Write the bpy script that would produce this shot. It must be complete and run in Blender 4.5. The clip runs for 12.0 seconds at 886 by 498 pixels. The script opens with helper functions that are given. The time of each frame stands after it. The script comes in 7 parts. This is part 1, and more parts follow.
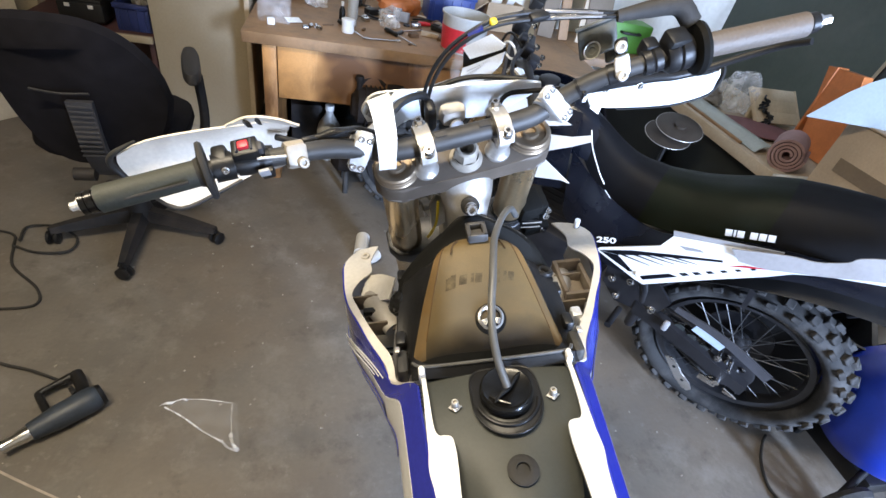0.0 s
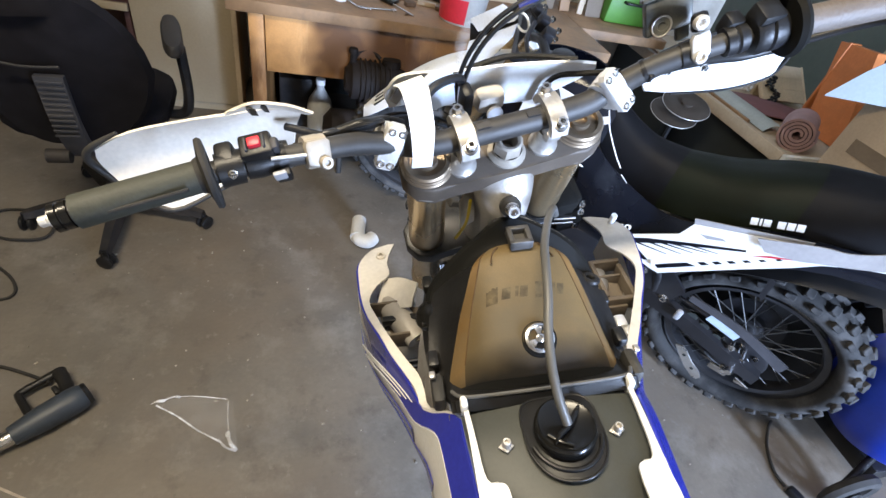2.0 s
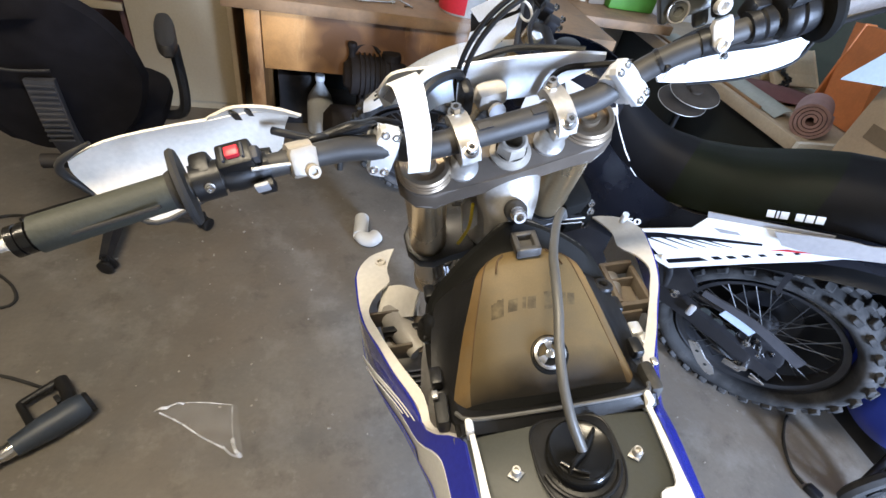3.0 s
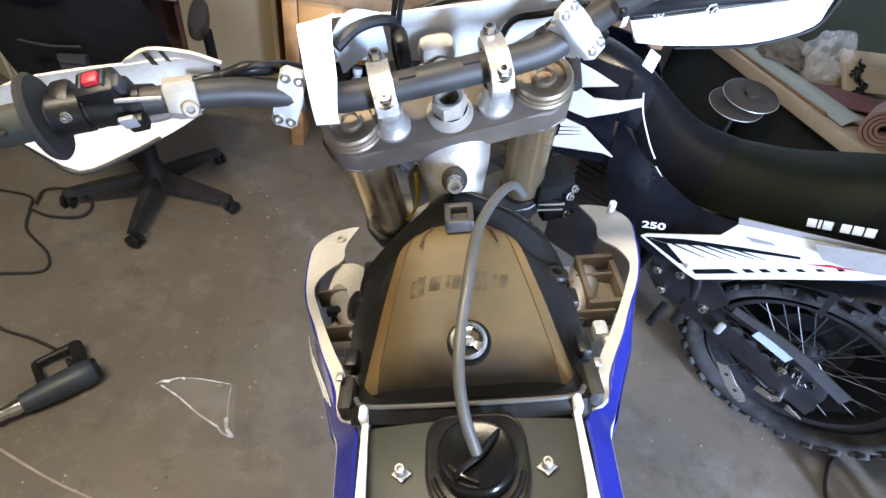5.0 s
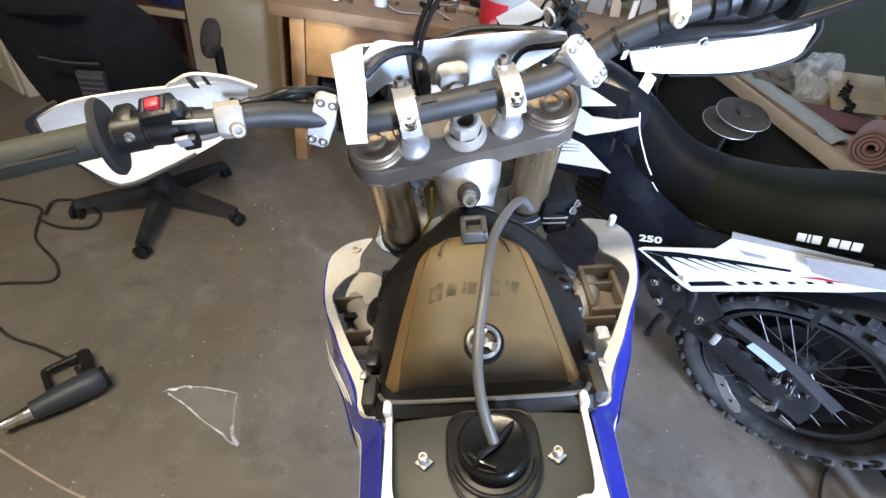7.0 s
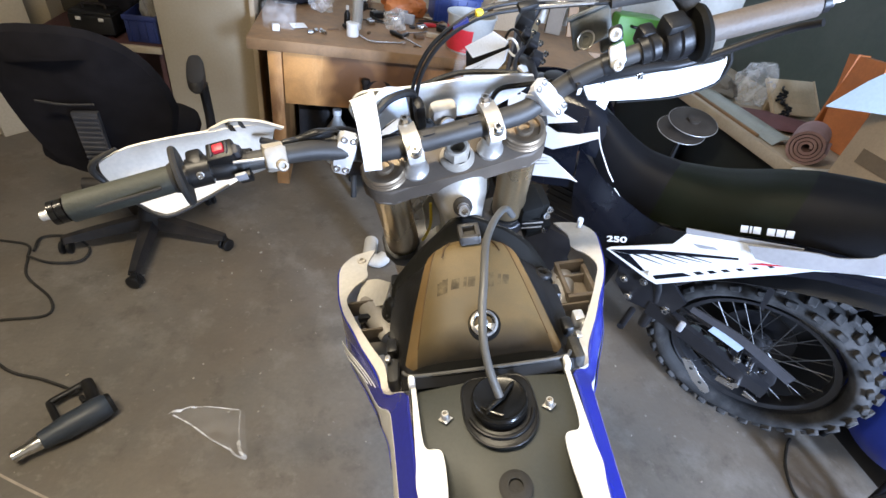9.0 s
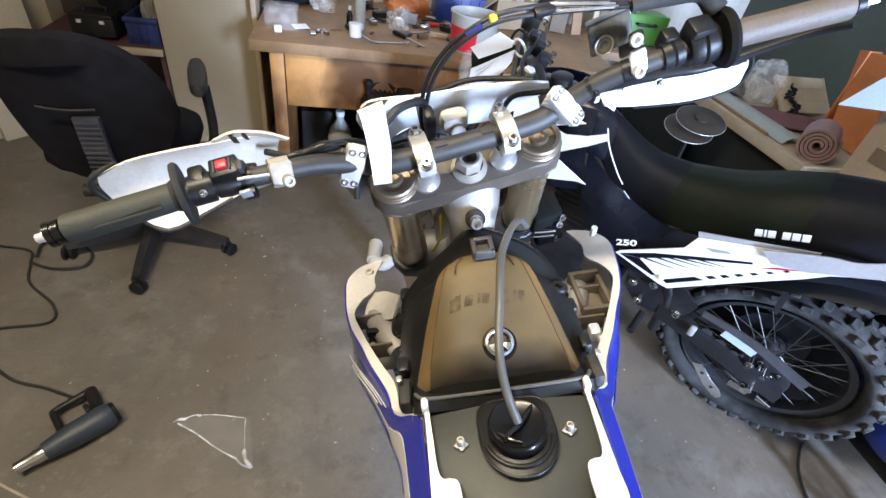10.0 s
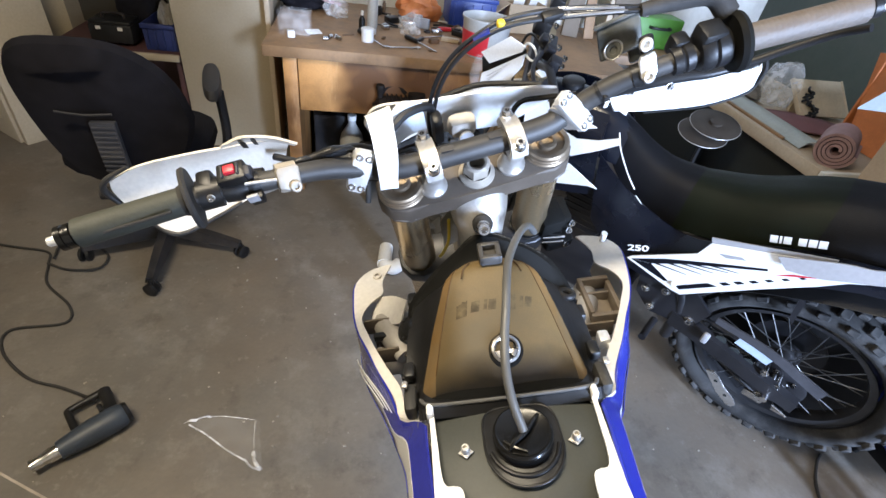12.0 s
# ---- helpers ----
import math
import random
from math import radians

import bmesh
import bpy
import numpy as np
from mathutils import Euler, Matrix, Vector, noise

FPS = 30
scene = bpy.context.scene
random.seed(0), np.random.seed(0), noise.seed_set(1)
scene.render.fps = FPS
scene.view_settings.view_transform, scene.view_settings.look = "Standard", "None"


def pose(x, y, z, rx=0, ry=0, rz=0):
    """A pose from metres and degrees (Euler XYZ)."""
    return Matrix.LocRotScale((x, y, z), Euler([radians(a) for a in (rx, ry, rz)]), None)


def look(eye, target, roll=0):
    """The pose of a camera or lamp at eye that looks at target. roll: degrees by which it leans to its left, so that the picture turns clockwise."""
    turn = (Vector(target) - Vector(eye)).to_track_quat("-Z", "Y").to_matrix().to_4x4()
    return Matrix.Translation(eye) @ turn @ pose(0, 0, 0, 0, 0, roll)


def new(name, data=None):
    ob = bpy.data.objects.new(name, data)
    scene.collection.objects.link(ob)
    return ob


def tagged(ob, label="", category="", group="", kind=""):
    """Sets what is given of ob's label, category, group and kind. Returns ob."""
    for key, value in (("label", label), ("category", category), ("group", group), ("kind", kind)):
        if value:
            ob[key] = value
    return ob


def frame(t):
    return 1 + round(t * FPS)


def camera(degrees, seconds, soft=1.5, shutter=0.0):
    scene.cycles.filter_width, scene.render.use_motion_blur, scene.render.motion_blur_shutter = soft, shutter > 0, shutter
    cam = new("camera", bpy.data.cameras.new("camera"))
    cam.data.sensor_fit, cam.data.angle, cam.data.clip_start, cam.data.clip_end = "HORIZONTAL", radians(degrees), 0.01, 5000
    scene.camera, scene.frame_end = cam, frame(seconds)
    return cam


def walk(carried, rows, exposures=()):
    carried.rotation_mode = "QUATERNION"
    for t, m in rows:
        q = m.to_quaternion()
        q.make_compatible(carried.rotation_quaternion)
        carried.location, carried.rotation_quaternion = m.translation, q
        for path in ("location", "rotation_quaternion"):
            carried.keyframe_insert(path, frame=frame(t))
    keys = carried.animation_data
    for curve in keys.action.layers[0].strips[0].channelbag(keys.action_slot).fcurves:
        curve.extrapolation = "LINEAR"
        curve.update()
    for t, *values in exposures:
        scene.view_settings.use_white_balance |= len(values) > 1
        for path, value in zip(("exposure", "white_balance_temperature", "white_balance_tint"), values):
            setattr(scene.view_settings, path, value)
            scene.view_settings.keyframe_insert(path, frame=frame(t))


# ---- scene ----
cam = camera(86.3, 12.0)
PATH = [
    (0, (0.044, 0.118, 1.421), (0.008, 1.693, 0.188), 13.2),
    (0.5, (0.04, 0.128, 1.412), (-0.031, 1.693, 0.168), 13.3),
    (1, (0.035, 0.143, 1.401), (0.008, 1.689, 0.133), 14.5),
    (1.5, (0.01, 0.167, 1.396), (0.012, 1.699, 0.109), 14.8),
    (2, (-0.024, 0.196, 1.389), (0.02, 1.714, 0.087), 14.9),
    (2.5, (-0.045, 0.217, 1.386), (0.044, 1.728, 0.079), 15.0),
    (3, (-0.022, 0.236, 1.379), (0.004, 1.731, 0.05), 13.3),
    (3.5, (0.068, 0.245, 1.375), (-0.056, 1.754, 0.068), 10.5),
    (3.7, (0.094, 0.256, 1.368), (-0.047, 1.73, 0.023), 9.7),
    (5.5, (0.105, 0.28, 1.335), (-0.082, 1.749, -0.009), 12.3),
    (6, (0.098, 0.269, 1.34), (-0.063, 1.753, 0.008), 13.1),
    (6.5, (0.09, 0.257, 1.347), (-0.089, 1.751, 0.03), 12.8),
    (7, (0.091, 0.243, 1.357), (-0.095, 1.75, 0.056), 12.0),
    (7.2, (0.092, 0.233, 1.364), (-0.073, 1.758, 0.081), 12.2),
    (9, (0.073, 0.144, 1.411), (-0.03, 1.713, 0.175), 10.6),
    (9.5, (0.064, 0.158, 1.412), (-0.033, 1.725, 0.173), 9.9),
    (10, (0.056, 0.172, 1.411), (-0.056, 1.734, 0.167), 10.0),
    (10.5, (0.059, 0.178, 1.411), (-0.087, 1.741, 0.172), 9.5),
    (11, (0.062, 0.177, 1.412), (-0.091, 1.741, 0.175), 9.2),
    (11.5, (0.062, 0.176, 1.412), (-0.111, 1.733, 0.169), 8.7),
    (12, (0.061, 0.176, 1.412), (-0.102, 1.738, 0.173), 9.2),
]
walk(cam, [(t, look(eye, target, roll)) for t, eye, target, roll in PATH])

# ---- light ----
ROOM = pose(0, 0, 0, 0, 0, 19)          # the garage's own axes: p to the right, q ahead
world = bpy.data.worlds.new("world")
scene.world = world
world.use_nodes = True
wn = world.node_tree.nodes
sky = wn.new("ShaderNodeTexSky")
sky.sky_type, sky.sun_disc = "NISHITA", False
sky.sun_elevation, sky.sun_rotation = radians(48), radians(140)
wn["Background"].inputs[1].default_value = 0.1
world.node_tree.links.new(sky.outputs[0], wn["Background"].inputs[0])
sun = new("sun", bpy.data.lights.new("sun", "SUN"))
sun.data.energy, sun.data.angle, sun.data.color = 3.0, radians(0.5), (1, 0.95, 0.88)
sun.matrix_world = look((0, 0, 6), (0.45, 0.5, 5.3))


def area_lamp(name, m, w, h, power, color):
    lamp = new(name, bpy.data.lights.new(name, "AREA"))
    lamp.data.shape, lamp.data.size, lamp.data.size_y = "RECTANGLE", w, h
    lamp.data.energy, lamp.data.color = power, color
    lamp.matrix_world = m
    return lamp


# daylight from behind right, through an assumed doorway out of view
area_lamp("daylight_door", ROOM @ look((2.35, -3.2, 1.25), (0.9, 0.9, 0.85)), 0.5, 1.9, 640, (0.66, 0.86, 1.28))
# assumed tube lamp under the ceiling, added out of view as warm fill
area_lamp("warm_fill", ROOM @ pose(-0.50, 0.42, 2.47), 1.2, 0.14, 50, (1.0, 0.86, 0.64))
scene.view_settings.exposure = 0.33


# ---- mesh helpers ----
def smooth_curve(pts, n=4):
    """Catmull-Rom through the points."""
    pts = [Vector(p) for p in pts]
    if len(pts) < 3 or n < 2:
        return pts
    ext = [2 * pts[0] - pts[1], *pts, 2 * pts[-1] - pts[-2]]
    out = []
    for i in range(1, len(ext) - 2):
        a, b, c, d = ext[i - 1:i + 3]
        for k in range(n):
            t = k / n
            out.append(0.5 * (2 * b + (c - a) * t + (2 * a - 5 * b + 4 * c - d) * t * t + (3 * b - a - 3 * c + d) * t ** 3))
    out.append(pts[-1])
    return out


def loft(bm, rings, cap=True, closed=True):
    rows = [[bm.verts.new(p) for p in ring] for ring in rings]
    k = len(rows[0])
    for r0, r1 in zip(rows, rows[1:]):
        for i in range(k if closed else k - 1):
            bm.faces.new((r0[i], r0[(i + 1) % k], r1[(i + 1) % k], r1[i]))
    if cap:
        bm.faces.new(rows[0][::-1])
        bm.faces.new(rows[-1])
    return bm


def tube(bm, pts, r, seg=8, n=4):
    """A round bar along the points; r is one radius or one for each point."""
    line = smooth_curve(pts, n)
    m = len(line)
    if isinstance(r, (int, float)):
        radii = [r] * m
    else:
        radii = [float(v) for v in np.interp(np.linspace(0, len(r) - 1, m), range(len(r)), r)]
    rings, side = [], None
    for i, p in enumerate(line):
        d = (line[min(i + 1, m - 1)] - line[max(i - 1, 0)]).normalized()
        if side is None:
            side = d.orthogonal().normalized()
        side = (side - d * side.dot(d)).normalized()
        up = d.cross(side)
        rings.append([p + radii[i] * (math.cos(6.28319 * k / seg) * side + math.sin(6.28319 * k / seg) * up) for k in range(seg)])
    return loft(bm, rings)


def rod(bm, p0, p1, r, r1=None, seg=12):
    return tube(bm, (p0, p1), (r, r if r1 is None else r1), seg, 1)


def lathe(bm, prof, m=None, seg=24, arc=1.0):
    """A turned body: prof of (radius, height) about m's z."""
    m = m or Matrix()
    rings = []
    for k in range(seg):
        a = 6.2831853 * k / seg
        rings.append([m @ Vector((r * math.cos(a), r * math.sin(a), z)) for r, z in prof])
    rows = [[bm.verts.new(p) for p in ring] for ring in rings]
    for i in range(seg):
        r0, r1 = rows[i], rows[(i + 1) % seg]
        for j in range(len(prof) - 1):
            bm.faces.new((r0[j], r1[j], r1[j + 1], r0[j + 1]))
    bmesh.ops.remove_doubles(bm, verts=[v for row in rows for v in row], dist=1e-6)
    return bm


def ring(bm, big, small, m=None, seg=32, sec=8):
    """A torus about m's z."""
    prof = [(big + small * math.cos(6.2831853 * k / sec), small * math.sin(6.2831853 * k / sec)) for k in range(sec)]
    return lathe(bm, prof + prof[:1], m, seg)


def rbox(bm, c, s, r=0.004, m=None, seg=2):
    m = (m or Matrix()) @ Matrix.Translation(c) @ Matrix.Diagonal((*s, 1))
    got = bmesh.ops.create_cube(bm, size=1, matrix=m)["verts"]
    if r:
        edges = list({e for v in got for e in v.link_edges})
        bmesh.ops.bevel(bm, geom=edges, offset=r, segments=seg, profile=0.5, affect="EDGES")
    return bm


def plate(bm, outline, th, m=None, bev=0.0):
    """A flat cut-out of the outline (x, y), th thick along m's z."""
    m = m or Matrix()
    low = [bm.verts.new(m @ Vector((x, y, 0))) for x, y in outline]
    top = [bm.verts.new(m @ Vector((x, y, th))) for x, y in outline]
    k = len(outline)
    bm.faces.new(low[::-1])
    lid = bm.faces.new(top)
    for i in range(k):
        bm.faces.new((low[i], low[(i + 1) % k], top[(i + 1) % k], top[i]))
    if bev:
        bmesh.ops.bevel(bm, geom=list(lid.edges), offset=bev, segments=2, profile=0.5, affect="EDGES")
    return bm


def sheet(bm, rows, th, nu=3, nv=3):
    """A bent plate through rows of points, th thick to the back of its normal."""
    lines = [smooth_curve(r, nu) for r in rows]
    cols = [smooth_curve([ln[i] for ln in lines], nv) for i in range(len(lines[0]))]
    w, h = len(cols), len(cols[0])
    front, back = [], []
    for i in range(w):
        fa, ba = [], []
        for j in range(h):
            du = cols[min(i + 1, w - 1)][j] - cols[max(i - 1, 0)][j]
            dv = cols[i][min(j + 1, h - 1)] - cols[i][max(j - 1, 0)]
            nrm = du.cross(dv)
            nrm = nrm.normalized() if nrm.length > 1e-12 else Vector((0, 0, 1))
            fa.append(bm.verts.new(cols[i][j]))
            ba.append(bm.verts.new(cols[i][j] - nrm * th))
        front.append(fa)
        back.append(ba)
    for i in range(w - 1):
        for j in range(h - 1):
            bm.faces.new((front[i][j], front[i + 1][j], front[i + 1][j + 1], front[i][j + 1]))
            bm.faces.new((back[i][j], back[i][j + 1], back[i + 1][j + 1], back[i + 1][j]))
    rim = [(i, 0) for i in range(w)] + [(w - 1, j) for j in range(1, h)] + [(i, h - 1) for i in range(w - 2, -1, -1)] + [(0, j) for j in range(h - 2, 0, -1)]
    for (i, j), (k, n) in zip(rim, rim[1:] + rim[:1]):
        bm.faces.new((front[i][j], back[i][j], back[k][n], front[k][n]))
    return bm


def part(name, bm, material, parent=None, label="", flat=False):
    """Links a bmesh as one mesh object under a thing or a part."""
    bmesh.ops.recalc_face_normals(bm, faces=bm.faces)
    if not flat:
        for f in bm.faces:
            f.smooth = True
        for e in bm.edges:
            if len(e.link_faces) == 2 and e.calc_face_angle(0) > 0.7:
                e.smooth = False
    me = bpy.data.meshes.new(name)
    bm.to_mesh(me)
    bm.free()
    me.materials.append(material)
    ob = new(name, me)
    if parent:
        ob.parent = parent
    if label:
        ob["label"] = label
    return ob


def thing(name, m, label, category, group="", kind=""):
    ob = new(name)
    ob.empty_display_size = 0.05
    ob.matrix_world = m
    return tagged(ob, label, category, group, kind)


def solid(name, bm, material, m, label, category="", group="", kind="", flat=False):
    """A top-level thing of one mesh."""
    ob = part(name, bm, material, flat=flat)
    ob.matrix_world = m
    return tagged(ob, label, category, group, kind)


def along(p0, p1):
    """A pose at p0 whose z points to p1."""
    d = Vector(p1) - Vector(p0)
    return Matrix.Translation(p0) @ d.to_track_quat("Z", "Y").to_matrix().to_4x4()


BM = bmesh.new


# ---- materials ----
def surface(name, base, rough=0.5, metal=0.0, var=0.12, scale=6.0, bump=0.05, grain=90.0, dirt=None, dirt_amount=0.35, dirt_scale=3.0, coat=0.0, rough_var=0.12, spec=0.5):
    mat = bpy.data.materials.new(name)
    mat.use_nodes = True
    nt = mat.node_tree
    bsdf = nt.nodes["Principled BSDF"]

    def node(kind, **props):
        n = nt.nodes.new(kind)
        for k, v in props.items():
            if k == "operation":
                n.operation = v
            elif k == "blend_type":
                n.blend_type = v
            elif k == "data_type":
                n.data_type = v
        return n
    co = node("ShaderNodeTexCoord").outputs["Object"]
    big = node("ShaderNodeTexNoise")
    big.inputs["Scale"].default_value, big.inputs["Detail"].default_value = scale, 5
    fine = node("ShaderNodeTexNoise")
    fine.inputs["Scale"].default_value, fine.inputs["Detail"].default_value = grain, 4
    nt.links.new(co, big.inputs["Vector"])
    nt.links.new(co, fine.inputs["Vector"])
    ramp = node("ShaderNodeValToRGB")
    ramp.color_ramp.elements[0].position, ramp.color_ramp.elements[1].position = 0.3, 0.7
    ramp.color_ramp.elements[0].color = (*[max(0, c * (1 - var)) for c in base], 1)
    ramp.color_ramp.elements[1].color = (*[min(1, c * (1 + var)) for c in base], 1)
    nt.links.new(big.outputs[0], ramp.inputs[0])
    color = ramp.outputs[0]
    mix = node("ShaderNodeMix", data_type="RGBA", blend_type="MULTIPLY")
    mix.inputs[0].default_value = 0.35
    nt.links.new(color, mix.inputs[6])
    gr = node("ShaderNodeValToRGB")
    gr.color_ramp.elements[0].position, gr.color_ramp.elements[1].position = 0.25, 0.75
    gr.color_ramp.elements[0].color, gr.color_ramp.elements[1].color = (0.62, 0.62, 0.62, 1), (1, 1, 1, 1)
    nt.links.new(fine.outputs[0], gr.inputs[0])
    nt.links.new(gr.outputs[0], mix.inputs[7])
    color = mix.outputs[2]
    if dirt:
        spots = node("ShaderNodeTexNoise")
        spots.inputs["Scale"].default_value, spots.inputs["Detail"].default_value = dirt_scale, 8
        spots.inputs["Roughness"].default_value = 0.65
        nt.links.new(co, spots.inputs["Vector"])
        dr = node("ShaderNodeValToRGB")
        dr.color_ramp.elements[0].position, dr.color_ramp.elements[1].position = 0.45, 0.68
        dr.color_ramp.elements[0].color, dr.color_ramp.elements[1].color = (0, 0, 0, 1), (dirt_amount, dirt_amount, dirt_amount, 1)
        nt.links.new(spots.outputs[0], dr.inputs[0])
        dm = node("ShaderNodeMix", data_type="RGBA")
        nt.links.new(dr.outputs[0], dm.inputs[0])
        nt.links.new(color, dm.inputs[6])
        dm.inputs[7].default_value = (*dirt, 1)
        color = dm.outputs[2]
    nt.links.new(color, bsdf.inputs["Base Color"])
    rr = node("ShaderNodeMapRange")
    rr.inputs[3].default_value, rr.inputs[4].default_value = max(0.03, rough - rough_var), min(1, rough + rough_var)
    nt.links.new(big.outputs[0], rr.inputs[0])
    nt.links.new(rr.outputs[0], bsdf.inputs["Roughness"])
    bsdf.inputs["Metallic"].default_value = metal
    bsdf.inputs["Specular IOR Level"].default_value = spec
    bsdf.inputs["Coat Weight"].default_value = coat
    bsdf.inputs["Coat Roughness"].default_value = 0.12
    if bump:
        bp = node("ShaderNodeBump")
        bp.inputs["Strength"].default_value, bp.inputs["Distance"].default_value = bump, 0.002
        nt.links.new(fine.outputs[0], bp.inputs["Height"])
        nt.links.new(bp.outputs[0], bsdf.inputs["Normal"])
    return mat


def clear_film(name, tint=(1, 1, 1), rough=0.15, solid_part=0.12):
    """Thin clear plastic: mostly see-through, with a gloss."""
    mat = bpy.data.materials.new(name)
    mat.use_nodes = True
    nt = mat.node_tree
    bsdf = nt.nodes["Principled BSDF"]
    bsdf.inputs["Base Color"].default_value = (*tint, 1)
    bsdf.inputs["Roughness"].default_value = rough
    clear = nt.nodes.new("ShaderNodeBsdfTransparent")
    clear.inputs[0].default_value = (*[0.75 + 0.25 * c for c in tint], 1)
    mix = nt.nodes.new("ShaderNodeMixShader")
    crumple = nt.nodes.new("ShaderNodeTexNoise")
    crumple.inputs["Scale"].default_value, crumple.inputs["Detail"].default_value = 22, 4
    co = nt.nodes.new("ShaderNodeTexCoord")
    nt.links.new(co.outputs["Object"], crumple.inputs["Vector"])
    rg = nt.nodes.new("ShaderNodeMapRange")
    rg.inputs[1].default_value, rg.inputs[2].default_value = 0.35, 0.75
    rg.inputs[3].default_value, rg.inputs[4].default_value = solid_part * 0.4, min(1, solid_part * 2.2)
    nt.links.new(crumple.outputs[0], rg.inputs[0])
    nt.links.new(rg.outputs[0], mix.inputs[0])
    nt.links.new(clear.outputs[0], mix.inputs[1])
    nt.links.new(bsdf.outputs[0], mix.inputs[2])
    nt.links.new(mix.outputs[0], nt.nodes["Material Output"].inputs[0])
    bp = nt.nodes.new("ShaderNodeBump")
    bp.inputs["Strength"].default_value, bp.inputs["Distance"].default_value = 0.6, 0.01
    nt.links.new(crumple.outputs[0], bp.inputs["Height"])
    nt.links.new(bp.outputs[0], bsdf.inputs["Normal"])
    return mat


def stain(mat, color, scale, low, high, amount, detail=6.0, stretch=(1, 1, 1)):
    """Cloudy stains of one colour over a finished surface."""
    nt = mat.node_tree
    bsdf = nt.nodes["Principled BSDF"]
    before = bsdf.inputs["Base Color"].links[0].from_socket
    co = nt.nodes.new("ShaderNodeTexCoord")
    mp = nt.nodes.new("ShaderNodeMapping")
    mp.inputs["Scale"].default_value = stretch
    mp.inputs["Location"].default_value = (3.7 * scale % 5, 1.9, 0.4)
    tex = nt.nodes.new("ShaderNodeTexNoise")
    tex.inputs["Scale"].default_value, tex.inputs["Detail"].default_value = scale, detail
    tex.inputs["Roughness"].default_value = 0.7
    rg = nt.nodes.new("ShaderNodeMapRange")
    rg.inputs[1].default_value, rg.inputs[2].default_value, rg.inputs[4].default_value = low, high, amount
    mx = nt.nodes.new("ShaderNodeMix")
    mx.data_type = "RGBA"
    nt.links.new(co.outputs["Object"], mp.inputs["Vector"])
    nt.links.new(mp.outputs[0], tex.inputs["Vector"])
    nt.links.new(tex.outputs[0], rg.inputs[0])
    nt.links.new(rg.outputs[0], mx.inputs[0])
    nt.links.new(before, mx.inputs[6])
    mx.inputs[7].default_value = (*color, 1)
    nt.links.new(mx.outputs[2], bsdf.inputs["Base Color"])
    return mat


def rear_fade(mat, color, start, end, amount):
    """A mix to one colour towards a part's rear end, with a cloudy edge."""
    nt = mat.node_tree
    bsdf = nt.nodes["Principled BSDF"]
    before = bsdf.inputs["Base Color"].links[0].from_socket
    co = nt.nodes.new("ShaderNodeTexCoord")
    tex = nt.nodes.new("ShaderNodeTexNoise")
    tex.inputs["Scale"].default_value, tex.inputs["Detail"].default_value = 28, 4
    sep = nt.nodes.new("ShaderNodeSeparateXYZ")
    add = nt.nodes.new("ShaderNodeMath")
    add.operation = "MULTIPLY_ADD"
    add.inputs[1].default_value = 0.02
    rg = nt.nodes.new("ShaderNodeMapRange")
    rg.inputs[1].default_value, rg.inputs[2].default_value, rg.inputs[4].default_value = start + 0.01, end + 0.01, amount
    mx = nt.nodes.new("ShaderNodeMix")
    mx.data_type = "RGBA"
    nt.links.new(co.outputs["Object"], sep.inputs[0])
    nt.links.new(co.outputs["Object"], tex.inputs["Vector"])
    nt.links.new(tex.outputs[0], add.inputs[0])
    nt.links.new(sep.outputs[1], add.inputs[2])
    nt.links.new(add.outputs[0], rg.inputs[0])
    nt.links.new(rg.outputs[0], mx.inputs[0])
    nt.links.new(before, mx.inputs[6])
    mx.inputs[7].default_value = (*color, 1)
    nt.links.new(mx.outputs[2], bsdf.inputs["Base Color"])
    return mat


CONCRETE = surface("concrete", (0.156, 0.139, 0.116), 0.55, var=0.2, scale=1.6, bump=0.25, grain=70, dirt=(0.080, 0.072, 0.060), dirt_amount=0.6, dirt_scale=2.2, rough_var=0.18)
CREAM = surface("cream_paint", (0.36, 0.292, 0.19), 0.5, var=0.06, scale=2.5, bump=0.05, dirt=(0.32, 0.26, 0.19), dirt_amount=0.35, dirt_scale=2.5)
# the cabinet's cream again, lightened for the brighter light on the door
CREAM_LIT = surface("cream_paint_lit", (0.56, 0.48, 0.35), 0.5, var=0.06, scale=2.5, bump=0.05, dirt=(0.38, 0.31, 0.22), dirt_amount=0.35, dirt_scale=2.5)
WALL_WHITE = surface("wall_white", (0.70, 0.68, 0.62), 0.75, var=0.08, scale=1.5, bump=0.2, grain=40, dirt=(0.35, 0.3, 0.24), dirt_amount=0.3)
WALL_GREEN = surface("wall_green", (0.055, 0.07, 0.055), 0.6, var=0.15, scale=1.8, bump=0.2, grain=40, dirt=(0.11, 0.11, 0.09), dirt_amount=0.3)
PLASTER = surface("ceiling_board", (0.6, 0.58, 0.54), 0.85, var=0.05, scale=2, bump=0.1)
CHIPBOARD = surface("orange_chipboard", (0.52, 0.265, 0.092), 0.5, var=0.14, scale=3, bump=0.08, grain=160, dirt=(0.20, 0.10, 0.04), dirt_amount=0.6, dirt_scale=2.6)
BENCH_WOOD = surface("bench_wood", (0.29, 0.172, 0.086), 0.65, var=0.2, scale=5, bump=0.25, grain=60, dirt=(0.10, 0.075, 0.05), dirt_amount=0.6, dirt_scale=6)
PALE_WOOD = surface("pale_wood", (0.46, 0.37, 0.26), 0.6, var=0.12, scale=6, bump=0.12, grain=80)
BLACK_CLOTH = surface("black_cloth", (0.0105, 0.0098, 0.0120), 0.95, var=0.25, scale=20, bump=0.4, grain=420, spec=0.1)
